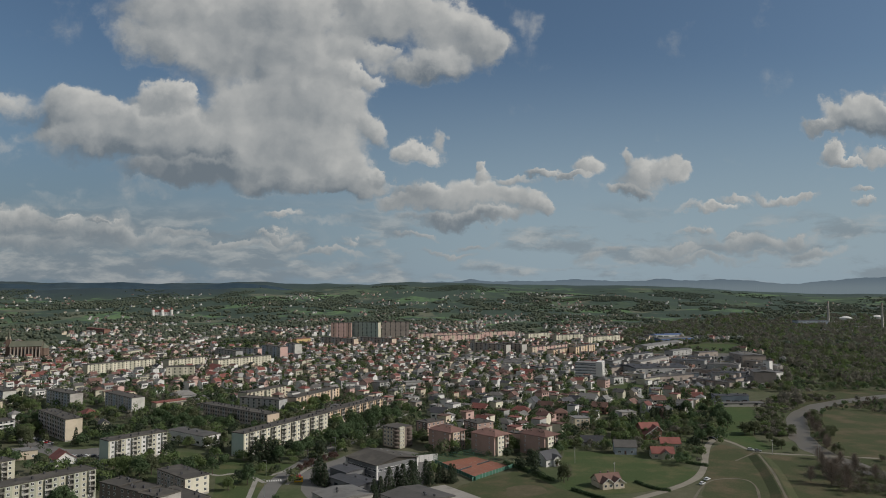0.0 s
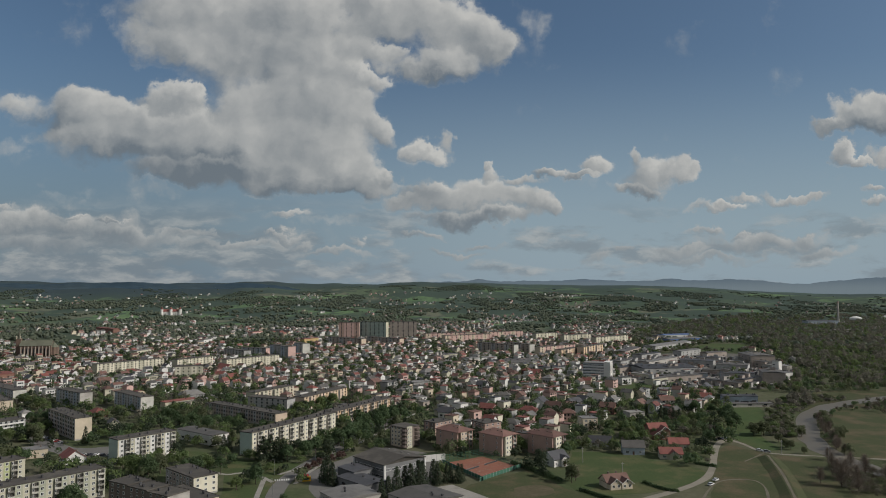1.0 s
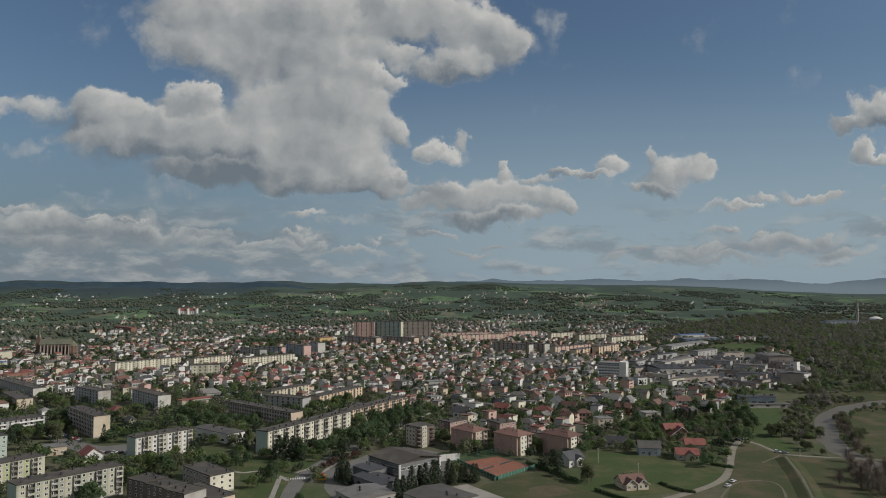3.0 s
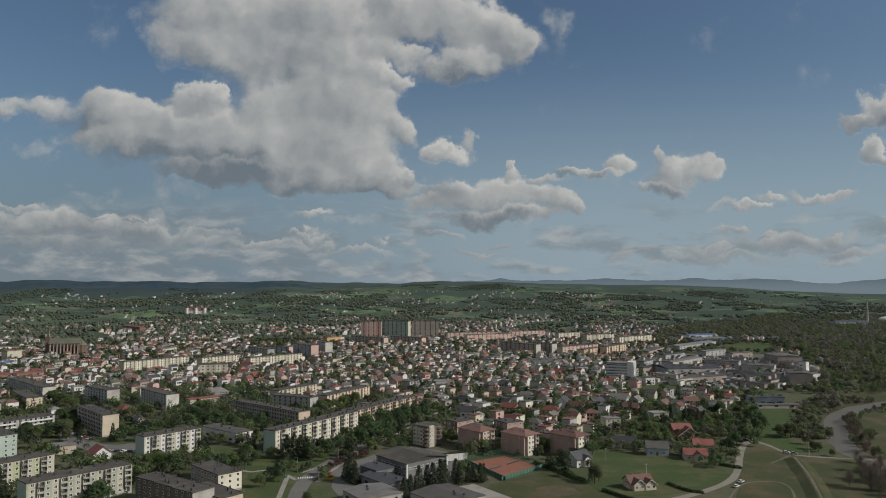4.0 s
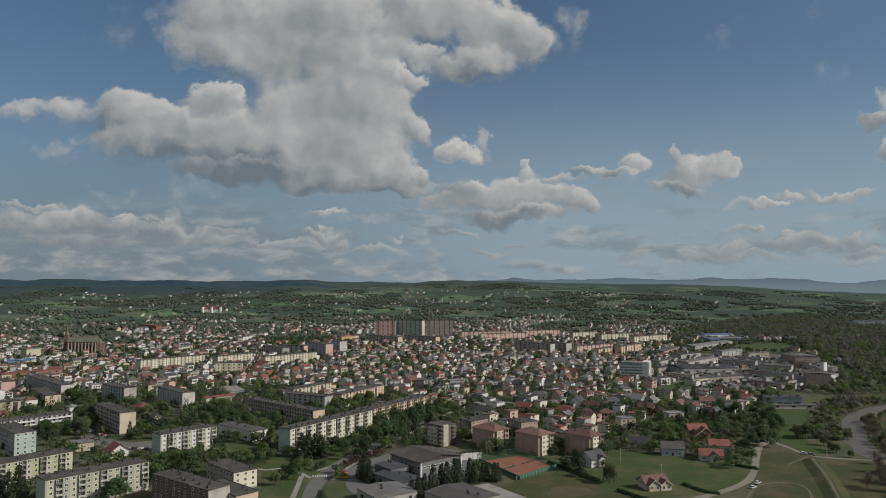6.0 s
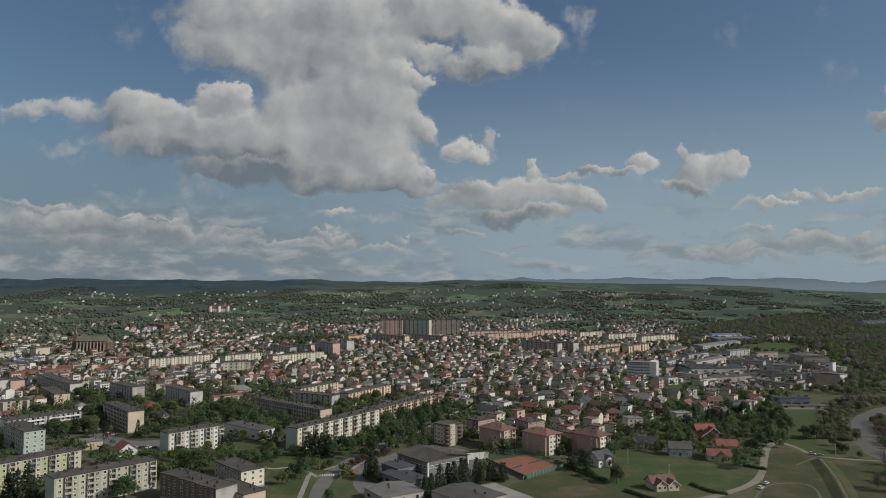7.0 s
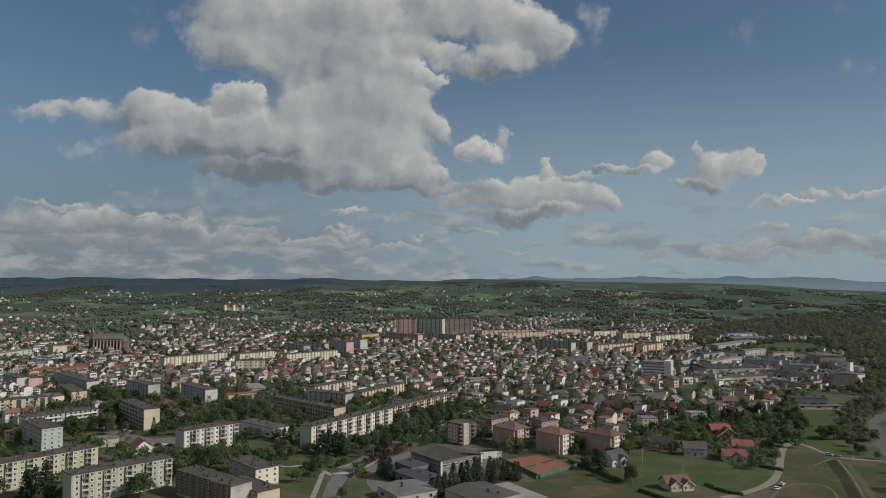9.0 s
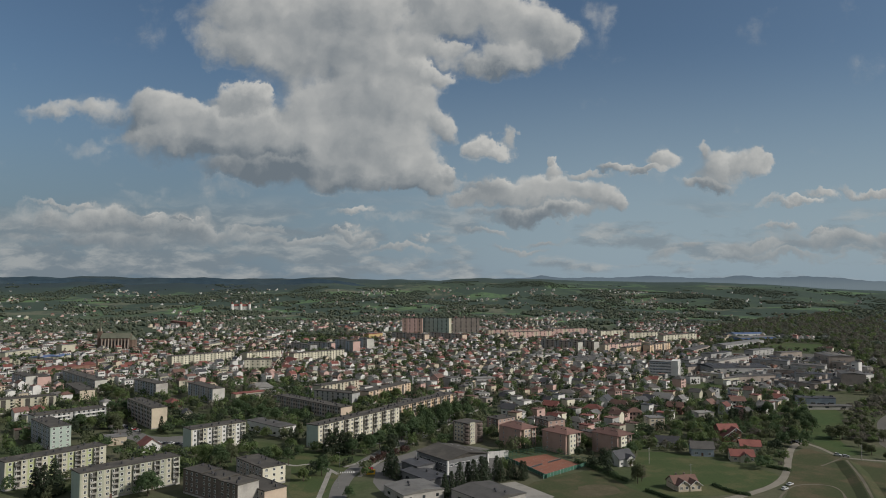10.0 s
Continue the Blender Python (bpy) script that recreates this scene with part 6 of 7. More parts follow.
def manor(x, y, turn):
    """A white house with corner turrets under red roofs, on a wooded rise."""
    z = float(ground_z(x, y))
    b = thing("manor_house", x, y, z, turn, "white manor house with red roofs and turrets among trees", "manor house")
    take_box(x, y, turn, 70, 30, 3)
    part("wall", Solid().box(-28, -9, 0, 28, 9, 13).mesh("wall", WALL["white"]), b)
    s = Solid()
    for sg in (-1, 1):
        a = [(-29, sg * 10, 12.6), (29, sg * 10, 12.6), (29, 0, 20), (-29, 0, 20)]
        a = a if sg < 0 else a[::-1]
        s.hull(a, [(px, py, pz + 0.3) for px, py, pz in a])
    part("roof", s.mesh("roof", ROOF["red"]), b)
    for px in (-29, 0, 29):
        part("turret", Solid().tube(px, -8, 0, 20, 5, 5, 10).mesh("turret", WALL["white"]), b)
        part("turret_roof", Solid().tube(px, -8, 20, 29, 5.6, 0.3, 10).mesh("turret_roof", ROOF["red"]), b)
    for k in range(8):
        for fl in range(3):
            part("window", FAR_WINDOW["wide"], b, (-22 + k * 6.3, -9, 2 + fl * 4))


manor(-820, 2450, 10)

# ---- halls and works, detached houses ----
# houses
house(154.7, 433.6, -8, 13.0, 8.0, 3.6, "cross", "cream", "red")
house(168.7, 458.4, -8, 12.0, 8.0, 4, "gable", "cream", "red")
house(135.9, 446.9, -8, 13.0, 9.0, 4.8, "gable", "bluegrey", "grey")
house(121.3, 470.0, -12, 14.0, 9.0, 3, "gable", "white", "dark")
house(82.1, 421.3, 35, 12.0, 10.0, 4.5, "cross", "white", "dark")
house(105.8, 565.9, 0, 8.6, 7.7, 6.3, "hip", "ochre", "brown")
house(120.1, 561.7, -6, 10.3, 8.6, 6.2, "hip", "pink", "brown")
house(125.7, 521.8, 10, 11.2, 10.3, 9, "flat", "beige", "pale")
house(158.8, 588.5, -30, 12.0, 8.6, 6, "gable", "brick", "brown")
house(161.8, 637.0, -38, 15.5, 11.2, 5, "gable", "grey", "pale")
house(108.4, 618.6, 55, 10.3, 9.5, 6, "gable", "white", "dark")
house(116.1, 599.4, -35, 12.9, 9.5, 5, "gable", "umber", "brown")
house(92.7, 586.9, -20, 14.6, 10.3, 4, "hip", "pink", "red")
house(60.0, 591.1, -35, 12.9, 8.6, 5.5, "gable", "pink", "red")
house(70.6, 525.3, -30, 12.0, 9.5, 5.5, "hip", "white", "grey")
house(37.9, 596.3, 45, 9.5, 8.6, 8, "flat", "white", "pale")
house(4.0, 647.7, 30, 11.2, 8.6, 6, "flat", "white", "pale")
house(26.0, 578.9, -20, 12.0, 9.5, 4.5, "gable", "white", "dark")
house(23.2, 586.4, 30, 11.2, 9.5, 4.5, "hip", "cream", "grey")
house(81.0, 663.6, -15, 14.6, 8.6, 5, "hip", "white", "grey")
house(122.3, 650.8, 40, 9.5, 8.6, 9, "hip", "pink", "brown")
house(137.8, 620.9, 30, 12.0, 8.6, 5, "gable", "grey", "dark")
house(148.3, 632.5, -50, 10.3, 8.6, 5, "gable", "grey", "dark")
house(190.3, 604.3, 50, 11.2, 8.6, 6, "gable", "cream", "brown")
house(201.6, 601.1, -30, 10.3, 7.7, 6, "gable", "white", "grey")
house(170.2, 555.3, 15, 12.9, 9.5, 7, "flat", "concrete", "concrete")
house(218.8, 620.4, 0, 12.0, 7.7, 6, "gable", "white", "brown")
house(264.9, 650.8, -20, 12.0, 8.6, 4, "gable", "brick", "red")
house(287.0, 701.6, 55, 11.2, 8.6, 6, "gable", "white", "dark")
house(203.9, 740.7, 50, 11.2, 9.5, 8.5, "hip", "pink", "grey")
house(224.7, 766.0, 20, 12.0, 9.5, 7.5, "flat", "white", "grey")
house(167.0, 702.1, 20, 12.9, 9.5, 5, "hip", "white", "grey")
house(-204.2, 440.7, -50, 13.0, 11.0, 3.5, "gable", "white", "red")
house(-233.3, 455.3, 30, 13.0, 11.0, 5, "flat", "beige", "pale")
house(-223.6, 545.4, -60, 11.2, 7.7, 4, "gable", "cream", "grey")
house(-256.0, 594.7, -45, 12.9, 10.3, 4, "hip", "brick", "red")
house(113.9, 727.7, 30, 10.3, 7.7, 6, "flat", "cream", "grey")
house(111.5, 770.9, 40, 12.0, 10.3, 7, "hip", "white", "grey")
house(95.8, 778.9, 30, 10.3, 8.6, 7, "flat", "pink", "pale")
house(85.7, 797.4, 30, 11.2, 8.6, 6, "hip", "white", "pale")
house(68.6, 728.2, -30, 10.3, 8.6, 6, "gable", "grey", "dark")
house(141.1, 827.4, -40, 12.0, 9.5, 6, "gable", "pink", "red")
house(132.0, 842.5, -40, 10.3, 8.6, 7, "hip", "brick", "red")
house(113.4, 827.4, -40, 10.3, 9.5, 6, "hip", "brick", "brown")
house(142.8, 762.2, -40, 10.3, 10.3, 8, "hip", "grey", "pale")
house(57.2, 727.7, 60, 9.5, 7.7, 7, "gable", "white", "grey")
house(-40.8, 728.7, 60, 12.9, 9.5, 9, "gable", "pink", "umber")
house(-26.1, 729.2, 50, 15.5, 10.3, 9, "flat", "grey", "grey")
house(-57.8, 727.7, 20, 9.5, 7.7, 8, "flat", "white", "pale")
house(6.3, 737.2, 20, 20.0, 12.0, 8, "flat", "grey", "pale")
house(-13.7, 801.6, 30, 11.2, 7.7, 8, "flat", "cream", "grey")
house(17.1, 843.5, 30, 20.0, 12.0, 6, "hip", "grey", "pale")
house(-232.7, 894.6, -45, 24.0, 13.0, 6, "gable", "cream", "red")
house(-227.6, 945.0, -45, 22.0, 13.0, 6, "gable", "cream", "red")
house(-222.6, 837.2, -30, 12.9, 8.6, 5, "gable", "white", "red")
house(-205.0, 816.8, 50, 11.2, 8.6, 5, "gable", "ochre", "red")
house(-199.5, 870.3, -30, 12.9, 9.5, 5, "gable", "white", "dark")
house(-185.9, 793.2, 20, 14.6, 9.5, 4, "hip", "white", "pale")
house(-208.4, 681.9, 30, 22.0, 13.0, 5, "hip", "grey", "pale")
house(-207.2, 644.1, 45, 30.0, 9.0, 5, "flat", "cream", "red")
house(-196.6, 650.3, 45, 30.0, 9.0, 4, "flat", "cream", "pale")
house(-332.6, 827.9, 10, 13.8, 10.3, 4, "hip", "white", "grey")
house(-421.9, 808.0, -45, 14.6, 10.3, 5, "gable", "cream", "dark")
house(-383.9, 748.0, 30, 12.9, 7.7, 7, "flat", "ochre", "pale")
house(-416.4, 842.5, 50, 11.2, 8.6, 6, "gable", "pink", "red")
house(-297.2, 709.0, -45, 12.0, 8.6, 7, "hip", "cream", "brown")
house(-326.1, 769.9, 50, 12.0, 8.6, 7, "gable", "pink", "brown")
# works and halls
works(325.9, 961.2, 46.8, 91.0, 22, 7, "concrete", "pale")
works(299.2, 863.9, 9.8, 68.0, 45, 8, "grey", "dark")
works(432.8, 1213.6, 46.8, 147.5, 22, 8, "grey", "pale")
works(416.6, 1086.3, 40.6, 59.0, 14, 8, "grey", "pale")
works(450.7, 934.1, -94.2, 46.6, 30, 15, "umber", "grey")
works(402.1, 895.4, -31.0, 37.0, 26, 7, "grey", "grey")
works(380.6, 754.0, -108.5, 31.7, 22, 14, "umber", "grey")
works(369.2, 812.6, -17.1, 35.3, 18, 6, "grey", "dark")
works(294.0, 794.0, 23.3, 49.7, 22, 6, "umber", "grey")
works(329.2, 750.7, -65.2, 43.9, 14, 5, "umber", "grey")
works(346.7, 743.5, 42.5, 26.5, 10, 8, "umber", "dark")
works(247.0, 693.1, -11.1, 19.4, 14, 5, "bluegrey", "pale")
works(262.7, 879.2, 35.2, 53.5, 18, 7, "umber", "dark")
works(271.9, 934.3, 53.4, 53.5, 16, 9, "grey", "grey")
works(377.6, 946.7, -31.0, 41.6, 20, 7, "grey", "dark")
works(134.0, 958.5, 18.3, 44.9, 45, 6, "grey", "grey")
works(166.9, 877.6, 25.6, 28.4, 20, 7, "grey", "dark")
works(508.1, 1356.9, 21.5, 80.2, 30, 7, "blue", "pale")
works(528.5, 1445.1, 15.1, 64.8, 30, 8, "white", "blue")
works(330.4, 1106.3, 58.5, 93.5, 18, 8, "umber", "grey")
works(-477.9, 815.7, 57.8, 63.2, 13, 7, "brick", "red")
works(-476.9, 840.2, 81.7, 34.6, 12, 7, "pink", "red")
works(-566.2, 911.5, 87.5, 27.3, 22, 8, "cream", "blue")
works(-554.7, 924.1, 94.2, 28.2, 22, 8, "cream", "blue")
works(-631.7, 961.0, 85.7, 68.2, 14, 11, "cream", "pale")
works(-689.1, 1140.1, 60.5, 27.8, 14, 9, "white", "pale")
works(-600.3, 1020.4, 67.4, 21.9, 12, 14, "cream", "pale")
works(-143.8, 497.1, -39.3, 39.7, 13, 6.5, "white", "grey")
works(-31.0, 351.9, -56.4, 20.1, 22, 4.5, "concrete", "pale")
works(281.9, 633.7, -11.8, 15.6, 12, 7, "bluegrey", "dark")
works(297.8, 633.7, -13.5, 13.6, 12, 7, "bluegrey", "dark")
works(289.1, 616.1, 0.0, 40.7, 8, 3, "concrete", "grey")
works(412.8, 996.0, -32.7, 29.2, 16, 6, "concrete", "dark")
works(356.1, 842.7, -24.4, 27.2, 14, 6, "umber", "grey")
works(429.3, 943.0, 0.0, 25.7, 12, 6, "beige", "pale")
works(456.1, 888.7, -53.8, 31.1, 16, 6, "concrete", "pale")
works(445.2, 868.6, -53.4, 8.1, 8, 13, "white", "grey")
works(446.3, 905.2, -60.8, 15.4, 16, 9, "umber", "grey")
works(309.1, 854.7, 32.1, 22.6, 10, 9, "concrete", "grey")
works(321.5, 823.2, -18.9, 32.9, 12, 5, "bluegrey", "grey")
works(447.3, 1060.9, 26.2, 41.0, 14, 7, "umber", "grey")
works(296.5, 943.4, 40.3, 33.2, 14, 7, "concrete", "grey")
works(340.0, 1043.1, 41.0, 53.3, 16, 7, "grey", "dark")
works(417.9, 799.9, 33.6, 18.5, 10, 7, "white", "pale")
works(259.2, 807.7, -53.3, 25.9, 12, 6, "cream", "pale")
works(260.8, 768.5, 38.8, 29.9, 10, 6, "cream", "grey")
works(208.5, 859.7, 50.4, 15.1, 10, 5, "white", "grey")
works(90.4, 997.9, 30.2, 47.7, 16, 7, "white", "pale")
works(40.4, 1031.2, 45.7, 48.4, 14, 8, "cream", "grey")
works(-196.7, 1348.6, 54.0, 37.6, 12, 10, "ochre", "red")
works(-346.1, 1575.3, 72.1, 43.4, 12, 9, "pink", "red")
works(-301.3, 1642.5, -39.9, 69.7, 12, 9, "umber", "dark")
works(-387.0, 1345.5, 76.4, 31.0, 10, 9, "white", "grey")
works(-712.4, 1694.7, -46.0, 102.6, 14, 12, "brick", "red")
works(-424.9, 1132.2, 81.1, 42.6, 12, 8, "cream", "pale")


def gabled_villa(x, y, turn, wall, tile, steps, label):
    """A villa of stepped wings, each under its own steep gabled roof, with dormers, chimneys and a porch."""
    b = thing("villa", x, y, 0, turn, label, "villa")
    take_box(x, y, turn, 18, 15, 1)
    for k, (px, py, w, d, h) in enumerate(steps):
        walls, top, up = house_meshes(w, d, h, "gable")
        part("wing", walls, b, (px, py, 0), 90 * (k > 0), WALL[wall])
        part("roof", top, b, (px, py, 0), 90 * (k > 0), ROOF[tile])
        if k:
            g, x0 = Solid(), -w / 2 - 0.66
            for sg in (-1, 1):
                foot, tip = (sg * (d / 2 + 0.6), h - 0.43), (0.0, h + 0.36 * d + 0.02)
                a = [(x0, *foot), (x0, *tip), (x0, tip[0], tip[1] + 0.32), (x0, foot[0], foot[1] + 0.32)]
                g.hull(a, [(x0 - 0.06, qy, qz) for _, qy, qz in a])
            part("bargeboard", g.mesh("bargeboard", WALL["white"]), b, (px, py, 0), 90, label="white bargeboard")
        for a in (-0.25, 0.25):
            if k:
                add_window("mid", b, (px + a * d, py - w / 2, 1.0), 0)
                add_window("mid", b, (px + d / 2, py + a * w, 1.0), 90)
            else:
                add_window("mid", b, (px + a * w, py - d / 2, 1.0), 0)
                add_window("mid", b, (px + w / 2, py + a * d, 1.0), 90)
        if k:
            add_window("slim", b, (px, py - w / 2, h + 0.5), 0)
        else:
            add_window("slim", b, (px + w / 2, py, h + 0.5), 90)
    part("chimney", CHIMNEY_MESH, b, (steps[0][0] + 1.5, steps[0][1] + 0.8, steps[0][4] + 2.2))
    part("chimney", CHIMNEY_MESH, b, (steps[0][0] - 3, steps[0][1] + 0.8, steps[0][4] + 2.2))
    part("porch", Solid().box(-1.6, -1.4, 0, 1.6, 0, 0.3).box(-1.6, -1.4, 2.5, 1.6, 0, 2.7).box(-1.5, -1.3, 0.3, -1.3, -1.1, 2.5).box(1.3, -1.3, 0.3, 1.5, -1.1, 2.5).mesh("porch", WALL["beige"]), b, (steps[0][0] - 3.2, steps[0][1] - steps[0][3] / 2, 0))
    part("door", DOOR_MESH, b, (steps[0][0] - 3.2, steps[0][1] - steps[0][3] / 2, 0.3))
    return b


gabled_villa(167.4, 492.0, 5, "brick", "red", ((0, 3, 13, 8.5, 6.6), (2.6, -1.0, 10, 7, 6.0), (-1.0, -3.2, 9, 6.2, 4.6), (-4.2, -5.0, 7.5, 5.5, 3.4)), "red villa with stepped steep gables among gardens")
gabled_villa(104.5, 373.0, 14, "beige", "brown", ((0, 2, 13, 8, 3.4), (-3.0, -1.0, 8.5, 6, 3.2), (3.2, -1.6, 8, 6, 3.0)), "beige villa with a many-gabled brown tiled roof")

# ---- vehicles and street things ----
def car_meshes():
    body, cabin = Solid(), Solid()
    side = [(-2.1, 0.35), (2.1, 0.35), (2.15, 0.7), (1.9, 0.88), (0.9, 0.95), (-1.9, 0.98), (-2.15, 0.75)]
    body.hull([(x, -0.85, z) for x, z in side], [(x, 0.85, z) for x, z in side])
    top = [(-1.85, 0.96), (0.95, 0.93), (0.35, 1.45), (-1.45, 1.47)]
    cabin.hull([(x, -0.72, z) for x, z in top], [(x, 0.72, z) for x, z in top])
    roof = Solid().box(-1.42, -0.74, 1.44, 0.36, 0.74, 1.50)
    wheel = Solid()
    turn = [(0.32 * math.cos(k * math.pi / 6), 0.32 + 0.32 * math.sin(k * math.pi / 6)) for k in range(12)]
    wheel.hull([(x, -0.11, z) for x, z in turn], [(x, 0.11, z) for x, z in turn])
    return body.mesh("body", CARPAINT[0]), cabin.mesh("cabin", GLASS), roof.mesh("roof_panel", CARPAINT[0]), wheel.mesh("wheel", RUBBER)


CAR_BODY, CAR_CABIN, CAR_ROOF, CAR_WHEEL = car_meshes()
CAR_WORD = ("white", "silver grey", "dark", "dark red", "blue")


def car(x, y, turn, paint, z=0.075):
    b = thing("car", x, y, z, turn, f"{CAR_WORD[paint]} parked passenger car", "car", "parked cars")
    part("body", CAR_BODY, b, material=CARPAINT[paint])
    part("cabin", CAR_CABIN, b)
    part("roof_panel", CAR_ROOF, b, material=CARPAINT[paint])
    for px in (-1.35, 1.35):
        for py in (-0.8, 0.8):
            part("wheel", CAR_WHEEL, b, (px, py, 0))


for k, (x, y, turn, paint) in enumerate(((154.6, 373.5, 40, 0), (160.8, 382.0, 40, 0), (217.5, 449.0, -35, 0), (220.5, 445.5, -20, 1), (207.5, 484.0, -40, 2), (211.5, 486.0, -40, 1), (203.5, 481.5, 60, 2))):
    car(x, y, turn, paint, 0.08 if k > 1 else 0.05)
for k in range(9):
    car(-262 + k * 3.6, 516 - k * 3.1, 42 + k % 3, (0, 2, 1, 2, 4, 0, 3, 1, 2)[k], 0.07)
for k in range(5):
    car(-205 + k * 4.2, 456.8 - k * 0.4, 80, (1, 2, 0, 2, 1)[k], 0.07)
for k in range(6):
    car(-193 + 1.4 * k, 640 + k * 9, 50, (2, 1, 0, 2, 4, 1)[k], 0.0)


def kiosk(x, y, turn):
    b = thing("kiosk", x, y, 0.05, turn, "yellow kiosk with a crimson awning beside a street", "kiosk")
    part("body", Solid().box(-3, -1.5, 0, 3, 1.5, 2.6).box(-3, -1.5, 2.6, 3, 1.5, 2.75).mesh("body", YELLOW), b)
    part("awning", Solid().hull([(-5.2, 0.6, 2.8), (1.6, 0.6, 2.8), (1.6, 3.5, 3.4), (-5.2, 3.5, 3.4)], [(-5.2, 0.6, 3.0), (1.6, 0.6, 3.0), (1.6, 3.5, 3.6), (-5.2, 3.5, 3.6)]).mesh("awning", CRIMSON), b)
    part("counter", Solid().box(-2, -1.75, 1.0, 2, -1.5, 1.1).mesh("counter", METAL), b)
    part("hatch", Solid().box(-2, -1.56, 1.15, 2, -1.5, 2.2).mesh("hatch", GLASS), b)
    b.scale = (0.78, 0.78, 0.85)
    part("side_shed", Solid().box(-7.5, -1.2, 0, -3.1, 1.5, 2.4).box(-7.7, -1.4, 2.4, -3.0, 1.7, 2.6).mesh("side_shed", WALL["beige"]), b)


kiosk(-58.0, 391.5, 10)
zebra = thing("zebra_crossing", -71.4, 394.0, 0.07, 12, "white striped zebra crossing on asphalt", "zebra crossing")
for k in range(7):
    part("stripe", Solid().box(-0.3, -1.8, 0.004, 0.3, 1.8, 0.012).mesh("stripe", WHITE_PAINT), zebra, (-3.6 + 1.2 * k, 0, 0))


def pole(x, y, height, kind="lamp"):
    if kind == "lamp":
        b = thing("street_lamp", x, y, 0.02, 200, "grey steel street lamp with a bent arm", "street lamp", "street lamps")
        part("post", Solid().tube(0, 0, 0, height, 0.11, 0.06, 8).mesh("post", METAL), b)
        part("arm", Solid().box(0, -0.05, height - 0.1, 1.6, 0.05, height).mesh("arm", METAL), b)
        part("lamp_head", Solid().box(1.4, -0.14, height - 0.2, 2.1, 0.14, height - 0.02).mesh("lamp_head", BALCONY), b)
    else:
        b = thing("utility_pole", x, y, 0.02, 20, "pale concrete utility pole with a crossarm", "utility pole", "utility poles")
        part("post", Solid().tube(0, 0, 0, height, 0.2, 0.12, 8).mesh("post", WALL["concrete"]), b)
        part("crossarm", Solid().box(-0.9, -0.06, height - 0.7, 0.9, 0.06, height - 0.55).mesh("crossarm", METAL), b)


for x, y in ((-70.5, 364.0), (-77.5, 404.0), (-58.0, 428.0), (-45.5, 463.0), (-29.5, 508.0)):
    pole(x, y, 8.5)
for x, y in ((99.0, 424.0), (112.0, 387.0), (246.0, 422.0), (226.0, 438.0), (292.0, 410.0), (286.0, 412.0)):
    pole(x, y, 9.0, "utility")


def hedge(line, height, width, label):
    """A clipped but uneven hedge along a line."""
    pts = line_points(line)
    cs, ns = [], []
    for (xa, ya), (xb, yb) in zip(pts, pts[1:]):
        n = max(2, int(math.hypot(xb - xa, yb - ya) * 42))
        s = RNG.uniform(0, 1, (n, 1))
        p = np.array([[xa, ya, 0]]) * (1 - s) + np.array([[xb, yb, 0]]) * s
        q = sphere_points(n)
        q[:, 2] = abs(q[:, 2])
        cs.append(p + q * np.array([width / 2, width / 2, height]) * RNG.uniform(0.8, 1.1, (n, 1)))
        ns.append(q)
    return tagged(new("hedge", arrays_mesh("hedge", *cards(np.concatenate(cs), np.concatenate(ns), 0.55), [LEAF[1]])), label, "hedge")

hedge([(57, 424), (66, 408), (78, 384)], 2.4, 2.6, "dark trimmed hedge along a sports meadow")
hedge([(84, 367), (101, 341)], 1.8, 1.8, "dark trimmed hedge beside a meadow")
hedge([(121, 380), (126, 366), (133, 362)], 1.6, 1.6, "dark trimmed garden hedge beside a lawn")
hedge([(164, 419), (173, 410)], 1.8, 1.8, "trimmed hedge round a garden")
hedge([(-3, 440), (18, 446), (30, 448)], 2.2, 2.4, "dark hedge beside a tennis court")

# ---- trees that stand by themselves ----
tree(-9, 364, 15, "spruce", 1.15)
tree(-5, 368, 14, "spruce", 1.15)
tree(-2, 366, 16, "spruce", 1.15)
tree(2, 370, 17, "spruce", 1.15)
tree(4, 375, 15, "spruce", 1.15)
tree(-13, 357, 12, "spruce", 1.15)
tree(-16, 352, 12, "spruce", 1.15)
tree(10, 387, 13, "spruce", 1.15)
tree(12, 381, 12, "spruce", 1.15)
tree(17, 385, 11, "spruce", 1.15)
tree(19, 387, 10, "spruce", 1.15)
tree(23, 384, 11, "spruce", 1.15)
tree(25, 387, 10, "spruce", 1.15)
tree(-46, 387, 16, "spruce", 1.15)
tree(-43, 382, 13, "spruce", 1.15)
tree(-49, 392, 12, "spruce", 1.15)
tree(-91, 441, 15, "spruce", 1.3)
tree(-86, 435, 17, "spruce", 1.3)
tree(-82, 435, 16, "spruce", 1.3)
tree(-78, 435, 14, "spruce", 1.3)
row_of_trees([(-75, 434), (-64, 448), (-53, 469), (-46, 486)], 8, 13, "broad", 1.0, 3, 1)
row_of_trees([(-47, 469), (-37, 500), (-23, 534), (-9, 581)], 8, 13, "broad", 0.9, 4, 1)
row_of_trees([(-59, 435), (-47, 453), (-34, 469)], 8, 8, "broad", 1.0, 4)
row_of_trees([(-47, 514), (-28, 557), (-14, 599)], 9, 11, "broad", 1.0, 3, 4)
tree(-156, 409, 13, "broad", 1.15)
tree(-146, 404, 13, "broad", 1.2)
tree(-142, 411, 11, "broad", 1.2)
tree(-167, 422, 9, "broad", 1.1)
tree(-121, 406, 12, "broad", 1.1)
tree(-118, 414, 12, "broad", 1.1)
tree(-108, 409, 11, "broad", 0.9)
tree(-84, 387, 12, "broad", 0.9)
tree(-91, 375, 8, "broad", 1.1)
tree(-144, 453, 5, "broad", 1.2)
tree(-62, 347, 7, "broad", 1.0)
